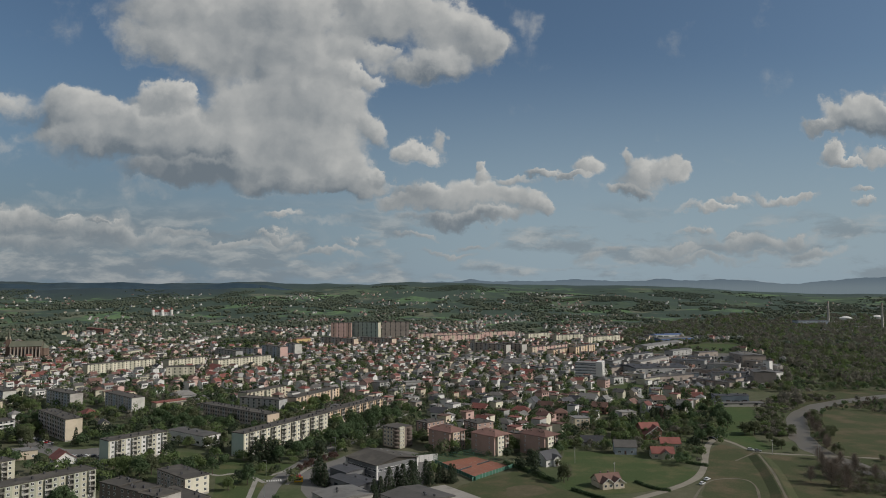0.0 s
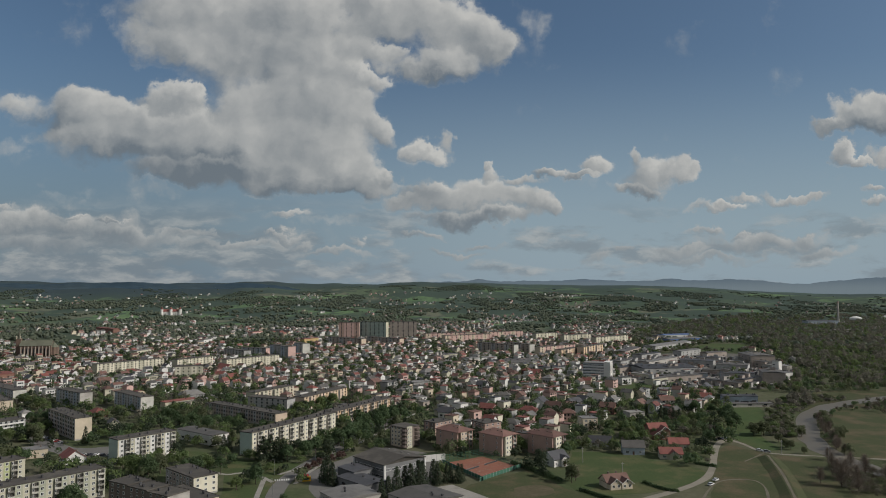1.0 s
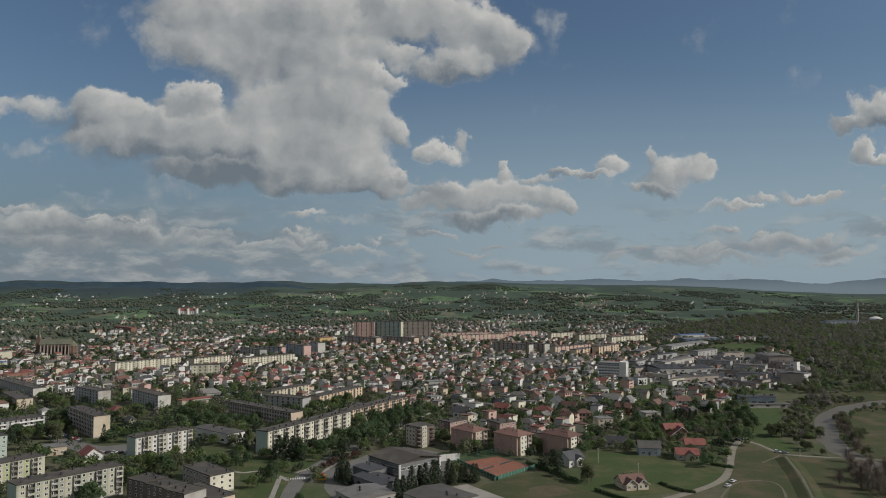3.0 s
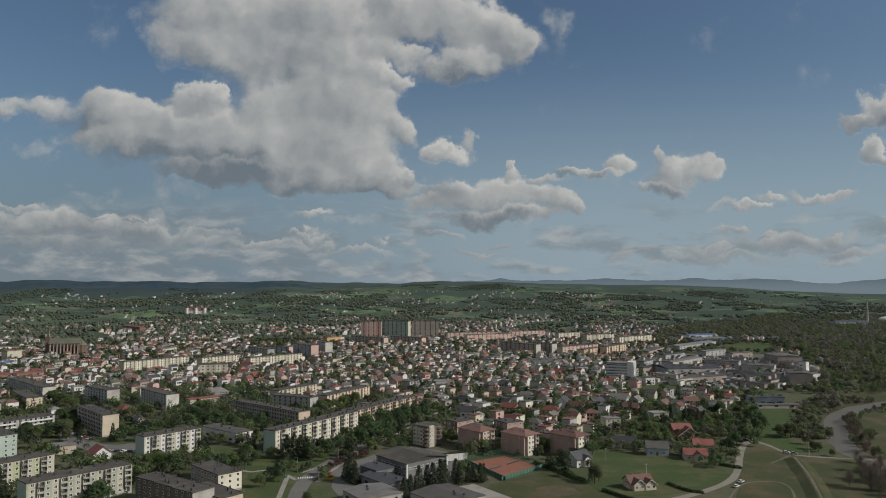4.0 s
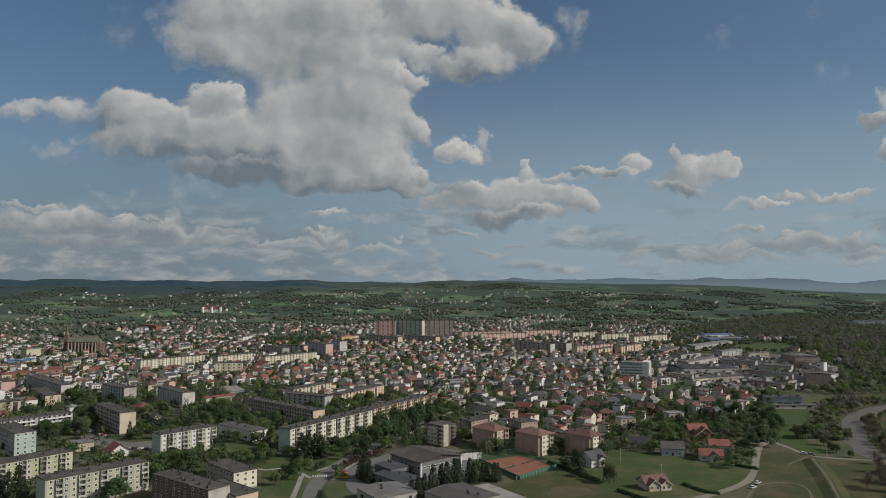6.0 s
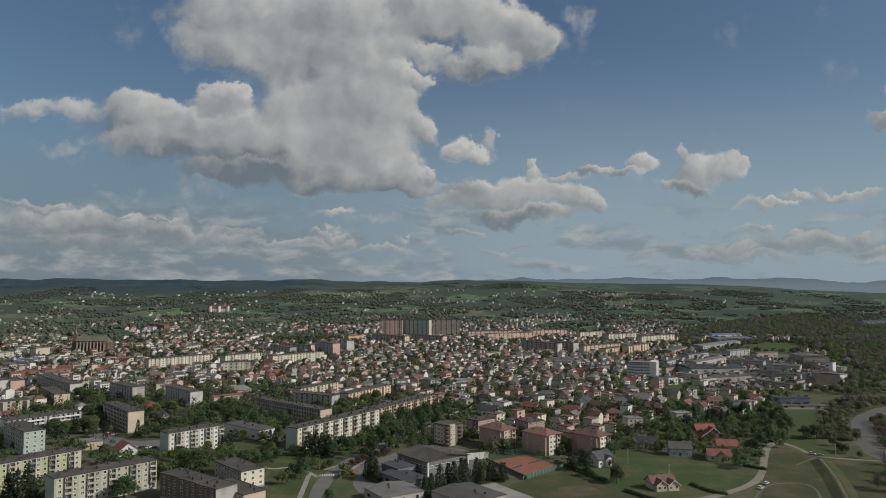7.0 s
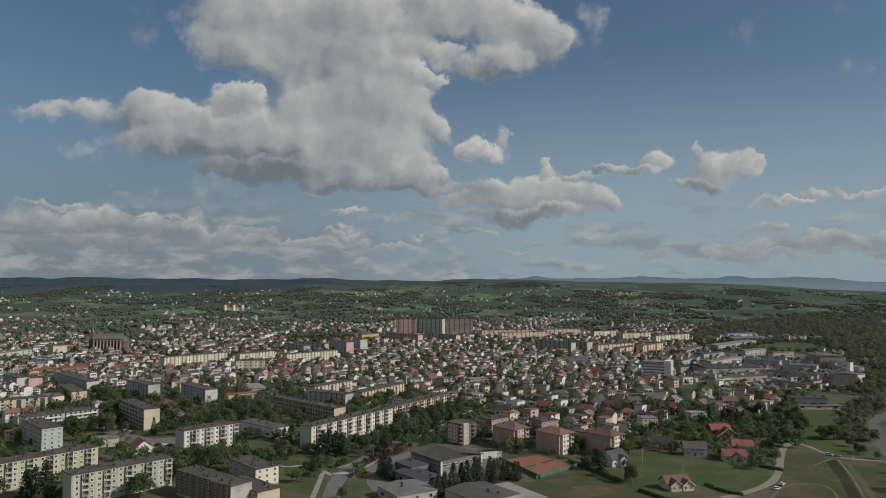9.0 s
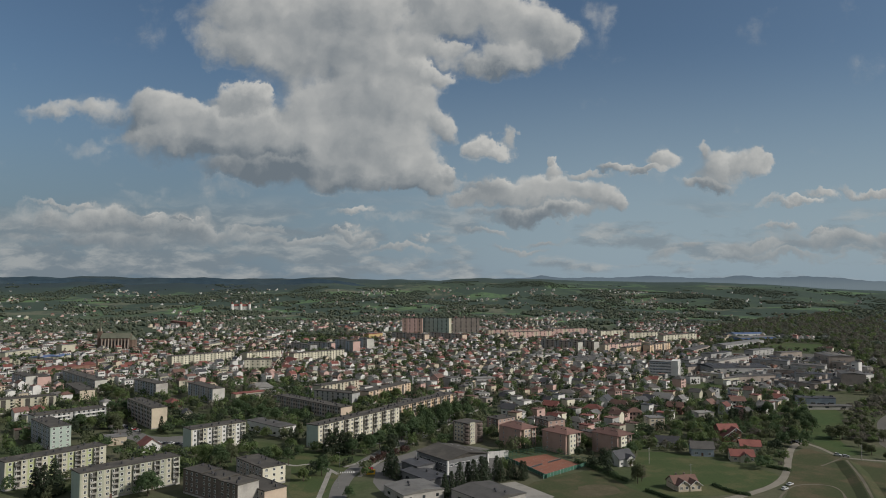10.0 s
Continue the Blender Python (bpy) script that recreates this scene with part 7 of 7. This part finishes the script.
tree(-75, 406, 5, "broad", 1.0)
tree(-160, 345, 14, "broad", 1.25, 4)
tree(-209, 340, 17, "spruce", 1.3)
tree(-207, 345, 19, "spruce", 1.3)
tree(-215, 343, 15, "spruce", 1.3)
tree(-220, 493, 12, "spruce", 1.0)
tree(-179, 493, 9, "spruce", 1.0)
tree(-166, 456, 15, "spruce", 0.8)
row_of_trees([(-281, 446), (-269, 447), (-270, 472)], 9, 9, "broad", 1.1, 4)
row_of_trees([(-274, 532), (-247, 483)], 8, 11, "broad", 1.1, 4)
row_of_trees([(-285, 557), (-265, 534)], 9, 10, "broad", 1.1, 4)
row_of_trees([(-295, 569), (-266, 545)], 8, 12, "broad", 1.1, 4, 1)
row_of_trees([(-313, 524), (-280, 495), (-266, 495)], 9, 10, "broad", 1.1, 4)
row_of_trees([(-386, 637), (-344, 607)], 9, 11, "broad", 1.1, 4)
row_of_trees([(-363, 669), (-326, 637), (-295, 594)], 9, 11, "broad", 1.0, 4)
row_of_trees([(-199, 581), (-168, 545), (-144, 534), (-124, 541)], 8, 11, "broad", 1.1, 5, 1)
row_of_trees([(-201, 607), (-162, 569)], 8, 10, "broad", 1.1, 4)
row_of_trees([(-154, 514), (-115, 486)], 9, 9, "broad", 1.1, 4)
row_of_trees([(-126, 469), (-109, 461)], 8, 9, "spruce", 1.2, 3)
row_of_trees([(-175, 411), (-159, 377)], 9, 10, "broad", 1.1, 3)
row_of_trees([(-174, 382), (-152, 366)], 9, 9, "broad", 1.2, 3)
row_of_trees([(-153, 431), (-155, 453)], 9, 7, "broad", 1.1, 3)
row_of_trees([(-98, 599), (-73, 646), (-61, 634)], 8, 11, "broad", 1.0, 4)
row_of_trees([(-160, 622), (-97, 557)], 9, 9, "broad", 1.0, 4)
row_of_trees([(-17, 453), (-30, 453)], 8, 8, "broad", 1.0, 3)
row_of_trees([(11, 458), (23, 448)], 8, 6, "broad", 1.0, 3)
tree(67, 453, 11, "broad", 1.1, 0)
tree(65, 454, 9, "broad", 1.0, 2)
row_of_trees([(48, 458), (67, 444)], 8, 6, "broad", 1.1, 2)
row_of_trees([(78, 461), (80, 444)], 8, 5, "broad", 1.1, 2)
tree(83, 381, 11, "broad", 1.0, 2)
tree(86, 385, 9, "bare", 1.0)
row_of_trees([(89, 435), (99, 453), (110, 469)], 7, 8, "broad", 1.1, 4)
row_of_trees([(110, 495), (136, 477), (161, 495)], 8, 8, "broad", 1.2, 6)
row_of_trees([(121, 524), (154, 524), (171, 514)], 8, 9, "broad", 1.2, 7)
row_of_trees([(35, 581), (77, 557), (94, 534)], 9, 9, "broad", 1.1, 6)
row_of_trees([(178, 541), (196, 557), (199, 534)], 7, 11, "spruce", 1.1, 5)
row_of_trees([(187, 504), (203, 495)], 8, 8, "broad", 1.1, 5)
row_of_trees([(207, 545), (228, 534), (221, 504)], 8, 12, "broad", 1.1, 8, 1)
row_of_trees([(228, 581), (249, 564), (229, 514)], 8, 12, "broad", 1.0, 6, 1)
row_of_trees([(195, 469), (207, 486)], 7, 10, "broad", 1.0, 2, 1)
tree(236, 495, 10, "broad", 1.3, 2)
tree(243, 495, 11, "broad", 1.3, 2)
tree(242, 500, 9, "broad", 1.3, 2)
tree(240, 459, 3, "broad", 1.3, 2)
row_of_trees([(255, 514), (265, 495), (290, 557), (289, 581)], 8, 6, "broad", 1.2, 9, 2)
row_of_trees([(241, 477), (242, 445), (245, 438)], 9, 6, "broad", 1.2, 5, 2)
row_of_trees([(312, 545), (288, 495), (269, 453), (266, 435)], 9, 8, "bare", 1.2, 5)
row_of_trees([(327, 569), (301, 514), (280, 469)], 9, 7, "broad", 1.2, 6, 2)
tree(221, 368, 14, "bare", 1.1)
tree(230, 387, 11, "bare", 1.1)
tree(238, 405, 10, "bare", 1.1)
tree(232, 382, 12, "bare", 1.1)
tree(228, 366, 13, "bare", 1.1)
tree(246, 387, 11, "bare", 1.1)
tree(249, 405, 10, "bare", 1.1)
tree(214, 375, 9, "bare", 1.2)
tree(238, 401, 7, "bare", 1.2)
tree(247, 424, 8, "bare", 1.2)
tree(261, 411, 7, "bare", 1.2)
tree(223, 357, 9, "bare", 1.2)
tree(251, 377, 9, "bare", 1.2)

PLUM_CROWN = arrays_mesh("crown", *broad_crown(26, 80, 0.046, 0.9), [PLUM])
for k in range(7):
    bush = thing("plum_tree", -60 + 2.7 * k + float(RNG.normal(0, 0.6)), 413 + 4.8 * k + float(RNG.normal(0, 0.8)), 0.0, 40.0 * k, "dark copper-leaved plum tree beside a street", "tree", "plum trees along the street")
    bush.scale = (6.5, 6.5, 5.0 + 0.5 * (k % 3))
    part("trunk", TRUNK, bush)
    part("crown", PLUM_CROWN, bush)

# ---- the scattered town ----
def candidates(spacing_u, spacing_v, turn, near, far, side):
    """Places on a turned, jittered grid within a range of distances."""
    n = int(far * 1.5 / spacing_u)
    m = int(far * 1.5 / spacing_v)
    u, v = np.meshgrid(np.arange(-n, n) * spacing_u, np.arange(-m, m) * spacing_v, indexing="ij")
    u, v = u.ravel() + RNG.normal(0, spacing_u * 0.16, u.size), v.ravel() + RNG.normal(0, spacing_v * 0.16, v.size)
    c, s = math.cos(radians(turn)), math.sin(radians(turn))
    x, y = u * c - v * s, u * s + v * c
    d, b = np.hypot(x, y), np.degrees(np.arctan2(x, y))
    keep = (y > 300) & (d > near) & (d < far) & (np.abs(b) < side)
    return x[keep], y[keep]


def clumps(x, y, size, seed):
    return np.array([noise.noise((float(a) / size, float(b) / size, seed)) for a, b in zip(x, y)])


WALLS_PICK = ["white", "white", "ivory", "cream", "beige", "pink", "grey", "white", "umber", "grey"]
ROOFS_PICK = ["red", "brown", "umber", "grey", "dark", "pale", "red", "grey", "umber", "pale"]
hx_, hy_ = candidates(16.5, 20.5, 50, 470, 3700, 37)
bearing = np.degrees(np.arctan2(hx_, hy_))
dist = np.hypot(hx_, hy_)
wood = inside_poly(hx_, hy_, WOOD_RIGHT) | inside_poly(hx_, hy_, WOOD_MID) | inside_poly(hx_, hy_, WORKS_YARD)
chance = 0.88 - 0.22 * smooth(900, 1200, dist) - 0.26 * smooth(1350, 1800, dist) - 0.20 * smooth(1900, 2500, dist)
chance = np.where(((hx_ < -60) & (dist < 640)) | ((hx_ < 16) & (dist < 600)), 0.0, chance)
chance = np.where((bearing < -10) & (dist > 1350), chance * 0.65, chance)
chance = np.where((hx_ < -150) & (dist < 760), 0.15, chance)
chance = np.where(wood | inside_poly(hx_, hy_, GARDENS_RIGHT), 0.0, chance)
chance = np.where((bearing > 23) & (dist < 1000), 0.0, chance)
chance = np.where((bearing > 19) & (dist >= 1000), chance * 0.42, chance)
chance = chance * np.where(dist > 1200, smooth(-0.25, 0.2, clumps(hx_, hy_ * 0.7, 190, 2.0) + 0.25 * (1 - smooth(1300, 2000, dist)) - 0.12 * smooth(1800, 2400, dist)), 1.0)
pick = RNG.uniform(0, 1, len(hx_)) < chance
order = np.argsort(dist)
placed, rest = 0, []
for k in order:
    if not pick[k]:
        continue
    x, y = float(hx_[k]), float(hy_[k])
    w, d = (8.5, 6.8) if k % 3 == 0 else ((9.5, 7.0) if k % 3 == 1 else (7.4, 7.4))
    turn = 50 + (90 if RNG.uniform() < 0.4 else 0) + float(RNG.normal(0, 5)) - (90 if RNG.uniform() < 0.2 else 0)
    if dist[k] < 1500:
        if take_box(x, y, turn, w, d, 1.0, put=False):
            continue
        take_box(x, y, turn, w, d, 0.5)
    if placed < 122:
        shape = ("gable", "flat", "flat", "flat", "hip", "flat")[int(RNG.integers(0, 6))]
        house(x, y, round(turn, 1), w, d, (5.8, 6.8, 8.0)[int(RNG.integers(0, 3))], shape, WALLS_PICK[int(RNG.integers(0, 10))], ROOFS_PICK[int(RNG.integers(0, 10))], fine=False)
        placed += 1
    else:
        small = 0.82 if dist[k] > 2300 else 1.0
        if dist[k] < 2300 or RNG.uniform() < 0.6:
            rest.append((x, y, turn, w * small, d * small))


def far_houses(rows):
    """The houses farther off, in one mesh: walls with gables, overhanging roofs, dark windows."""
    a = np.array(rows)
    n = len(a)
    hx, hy = a[:, 3] / 2, a[:, 4] / 2
    h = RNG.choice([5.6, 6.4, 7.4, 8.4], n) * np.where(np.hypot(a[:, 0], a[:, 1]) > 1900, 0.72, 1.0)
    up = a[:, 4] * RNG.choice([0.38, 0.24, 0.12, 0.04, 0.04], n)
    e, o = 0.4, np.zeros(n)
    P = [(-hx, -hy, o - 3), (hx, -hy, o - 3), (hx, hy, o - 3), (-hx, hy, o - 3), (-hx, -hy, h), (hx, -hy, h), (hx, hy, h), (-hx, hy, h), (-hx, o, h + up), (hx, o, h + up),
         (-hx - e, -hy - e, h - 0.1), (hx + e, -hy - e, h - 0.1), (hx + e, hy + e, h - 0.1), (-hx - e, hy + e, h - 0.1), (-hx - e, o, h + up + 0.25), (hx + e, o, h + up + 0.25)]
    T = [(0, 1, 5), (0, 5, 4), (1, 2, 6), (1, 6, 5), (2, 3, 7), (2, 7, 6), (3, 0, 4), (3, 4, 7), (5, 6, 9), (7, 4, 8),
         (10, 11, 15), (10, 15, 14), (12, 13, 14), (12, 14, 15)]
    for fl in (0.22, 0.62):
        for cx in (-0.5, 0.0, 0.5):
            k = len(P)
            P += [(hx * cx - 0.8, -hy - 0.06, h * fl), (hx * cx + 0.8, -hy - 0.06, h * fl), (hx * cx + 0.8, -hy - 0.06, h * fl + 1.4), (hx * cx - 0.8, -hy - 0.06, h * fl + 1.4)]
            T += [(k, k + 1, k + 2), (k, k + 2, k + 3)]
        for cy in (-0.4, 0.4):
            k = len(P)
            P += [(hx + 0.06, hy * cy - 0.8, h * fl), (hx + 0.06, hy * cy + 0.8, h * fl), (hx + 0.06, hy * cy + 0.8, h * fl + 1.4), (hx + 0.06, hy * cy - 0.8, h * fl + 1.4)]
            T += [(k, k + 1, k + 2), (k, k + 2, k + 3)]
    plain = len(T)
    for cx, cy, wx, wy, top in ((0.45, 0.15, 0.45, 0.45, h + up + 0.9), (-hx * 0.3, hy + 1.4, hx * 0.55, 1.6, h * 0.55)):  # chimney, annexe
        k = len(P)
        P += [(cx + sx * wx, cy + sy * wy, z_) for z_ in (o, top) for sx, sy in ((-1, -1), (1, -1), (1, 1), (-1, 1))]
        T += [q for i in range(4) for q in ((k + i, k + (i + 1) % 4, k + 4 + (i + 1) % 4), (k + i, k + 4 + (i + 1) % 4, k + 4 + i))] + [(k + 4, k + 5, k + 6), (k + 4, k + 6, k + 7)]
    P = [tuple(np.broadcast_to(q, n) for q in p) for p in P]
    loc = np.stack([np.stack(p, -1) for p in P], 1)
    c, s = np.cos(np.radians(a[:, 2]))[:, None], np.sin(np.radians(a[:, 2]))[:, None]
    z = ground_z(a[:, 0], a[:, 1])[:, None]
    v = np.stack([a[:, :1] + loc[..., 0] * c - loc[..., 1] * s, a[:, 1:2] + loc[..., 0] * s + loc[..., 1] * c, z + loc[..., 2]], -1).reshape(-1, 3)
    f = (np.array(T)[None] + len(P) * np.arange(n)[:, None, None]).reshape(-1, 3)
    wall_mats = [WALL[k] for k in ("white", "cream", "beige", "pink", "grey")]
    roof_mats = [ROOF[k] for k in ("red", "brown", "umber", "grey", "dark", "pale")]
    wi, ri = RNG.choice(5, n, p=[0.44, 0.18, 0.12, 0.10, 0.16]), 5 + RNG.choice(6, n, p=[0.24, 0.18, 0.18, 0.18, 0.12, 0.10])
    idx = np.concatenate([np.repeat(wi[:, None], 10, 1), np.repeat(ri[:, None], 4, 1), np.full((n, plain - 14), 11), np.repeat(wi[:, None], 18, 1), np.repeat(ri[:, None], 2, 1)], 1).ravel()
    return tagged(new("distant_houses", arrays_mesh("distant_houses", v, f, wall_mats + roof_mats + [GLASS], idx)), "many small pale houses with red and grey roofs", "houses", kind="stuff")


far_houses(rest)

def works_clutter(n):
    """Stacks, containers, pipes and sheds lying about in the works yard, in one mesh."""
    v, f, m = [], [], []
    box = np.array([(a, b, c) for c in (0, 1) for a, b in ((-0.5, -0.5), (0.5, -0.5), (0.5, 0.5), (-0.5, 0.5))], float)
    quads = [(0, 1, 5, 4), (1, 2, 6, 5), (2, 3, 7, 6), (3, 0, 4, 7), (4, 5, 6, 7)]
    x, y = scattered(n * 12, 720, 1130, 36)
    keep = inside_poly(x, y, WORKS_YARD) & clear_of_halls(x, y)
    for a, b in list(zip(x[keep], y[keep]))[:n]:
        size = np.array([RNG.uniform(1.5, 8), RNG.uniform(1.2, 4), RNG.uniform(0.8, 3.6)])
        c, s = math.cos(radians(50)), math.sin(radians(50))
        p = box * size
        k = len(v)
        v += [(a + q[0] * c - q[1] * s, b + q[0] * s + q[1] * c, 0.02 + q[2]) for q in p]
        f += [tuple(k + i for i in q) for q in quads]
        m += [int(RNG.integers(0, 5))] * 5
    mats = [WALL["concrete"], ROOF["grey"], ROOF["pale"], WALL["brick"], ROOF["dark"]]
    return tagged(new("works_clutter", arrays_mesh("works_clutter", np.array(v), np.array(f), mats, np.array(m))), "stacks, containers and sheds in a works yard", "clutter", kind="stuff")


# the court and its margin, and the meadow across the river, stay open
take_poly([(12, 428), (41, 448), (70, 414), (40, 376), (24, 384)])
MEADOW_RIGHT = [(303, 530), (356, 548), (372, 542), (330, 440), (287, 419), (268, 440), (282, 490)]
take_poly(MEADOW_RIGHT)

# ---- trees over the whole town, and woods on the hills ----
def scattered(n, near, far, side, power=0.5):
    d = np.sqrt(RNG.uniform(near ** 2, far ** 2, n))
    b = np.radians(RNG.uniform(-side, side, n))
    return d * np.sin(b), d * np.cos(b)


works_clutter(800)


x, y = scattered(3400, 720, 1130, 36)
keep = inside_poly(x, y, WORKS_YARD) & clear_of_halls(x, y) & (clumps(x, y, 45, 8.0) > 0.12)
x, y = x[keep], y[keep]
w = RNG.uniform(3, 6.5, len(x))
card_trees("works_yard_trees", x, y, w, w * RNG.uniform(0.9, 1.4, len(x)), LEAF + [SCRUB, NEEDLE], "scrubby trees between works halls", 90, 0.2)

x, y = scattered(2300, 390, 620, 34)
keep = inside_poly(x, y, GARDENS_RIGHT) & ~is_taken(x, y)
x, y = x[keep], y[keep]
w = RNG.uniform(2.5, 6.5, len(x))
card_trees("orchard_trees", x, y, w, w * RNG.uniform(0.9, 1.3, len(x)), LEAF + [LEAF[0], LEAF[2], SCRUB], "dense leafy gardens between houses", 220, 0.13)

x, y = scattered(1500, 390, 640, 34)
keep = ~is_taken(x, y) & (y > 330) & ((x > -60) | (RNG.uniform(0, 1, len(x)) < 0.8)) & ((x < 0.445 * y) | (RNG.uniform(0, 1, len(x)) < 0.06))
x, y = x[keep], y[keep]
w = RNG.uniform(3, 9, len(x))
card_trees("garden_bushes", x, y, w, w * RNG.uniform(0.8, 1.25, len(x)), LEAF + [NEEDLE], "bushes and small trees in gardens", 260, 0.125)

for near, far, count, leaves, leaf in ((600, 960, 4200, 150, 0.16), (960, 1450, 9000, 54, 0.26)):
    x, y = scattered(count, near, far, 36)
    keep = ~is_taken(x, y) & ((x < 0.46 * y) | (y > 690))
    x, y = x[keep], y[keep]
    w = RNG.uniform(3.2, 7.0, len(x))
    card_trees("garden_trees", x, y, w, w * RNG.uniform(0.9, 1.4, len(x)), LEAF + [NEEDLE, SCRUB], "leafy garden trees between the houses", leaves, leaf)

x, y = scattered(620, 500, 1100, 34)
keep = ~is_taken(x, y) & (x < 0.40 * y)
x, y = x[keep], y[keep]
w = RNG.uniform(3.2, 5.2, len(x))
card_trees("tall_garden_trees", x, y, w, RNG.uniform(8, 14, len(x)), [LEAF[1], NEEDLE, LEAF[2], NEEDLE, LEAF[0]], "tall slender trees between the houses", 120, 0.2)

x, y = scattered(34000, 1400, 3300, 36)
keep = ~((y < 3600) & is_taken(x, y)) & (clumps(x, y * 0.6, 130, 7.0) + 0.5 * clumps(x, y, 40, 3.0) > -0.25 + 0.35 * smooth(1700, 2500, np.hypot(x, y)))
x, y = x[keep], y[keep]
w = RNG.uniform(6, 12, len(x))
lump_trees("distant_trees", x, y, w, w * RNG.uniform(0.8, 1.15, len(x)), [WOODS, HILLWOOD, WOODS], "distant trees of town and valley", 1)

x, y = scattered(17000, 600, 2600, 38)
keep = (inside_poly(x, y, WOOD_RIGHT) | inside_poly(x, y, WOOD_MID) | inside_poly(x, y, BUSH_BANK)) & ~is_taken(x, y)
x, y = x[keep], y[keep]
w = RNG.uniform(5, 11, len(x))
card_trees("riverside_wood", x, y, w, w * RNG.uniform(0.9, 1.5, len(x)), [SCRUB, LEAF[2], SCRUB, SCRUB, LEAF[0]], "half-leafless riverside wood", 70, 0.2)

x, y = scattered(8000, 330, 760, 38)
keep = (inside_poly(x, y, SCRUB_BANK) | inside_poly(x, y, SCRUB_RIVER)) & ~is_taken(x, y)
x, y = x[keep], y[keep]
w = RNG.uniform(1.8, 4.6, len(x))
card_trees("riverside_scrub", x, y, w, w * RNG.uniform(0.8, 1.3, len(x)), [SCRUB, LEAF[2], DRY, LEAF[1]], "low half-leafless scrub along a river", 130, 0.17)

x, y = scattered(26000, 300, 470, 38)
keep = inside_poly(x, y, NEAR_THICKET) & (clumps(x, y, 9, 6.0) > -0.05)
x, y = x[keep], y[keep]
w = RNG.uniform(1.2, 3.4, len(x))
card_trees("leafless_thicket", x, y, w, w * RNG.uniform(0.9, 1.7, len(x)), [DRY, DRY, SCRUB, LEAF[2]], "brown leafless thicket at the foot of a dike", 130, 0.10)

x, y = scattered(8000, 430, 760, 38)
keep = inside_poly(x, y, [(306, 622), (415, 706), (436, 672), (352, 622), (300, 566), (262, 486), (247, 490), (268, 548)]) & ~is_taken(x, y)
x, y = x[keep], y[keep]
w = RNG.uniform(2.2, 6.5, len(x))
card_trees("riverbank_bushes", x, y, w, w * RNG.uniform(0.6, 0.95, len(x)), [SCRUB, LEAF[2], LEAF[0], SCRUB], "low olive bushes on a river bank", 130, 0.17)

x, y = scattered(30000, 2900, 4300, 38)
keep = clumps(x, y * 0.45, 210, 4.0) + 0.4 * clumps(x, y, 45, 4.5) > 0.17
x, y = x[keep], y[keep]
w = RNG.uniform(6, 12, len(x))
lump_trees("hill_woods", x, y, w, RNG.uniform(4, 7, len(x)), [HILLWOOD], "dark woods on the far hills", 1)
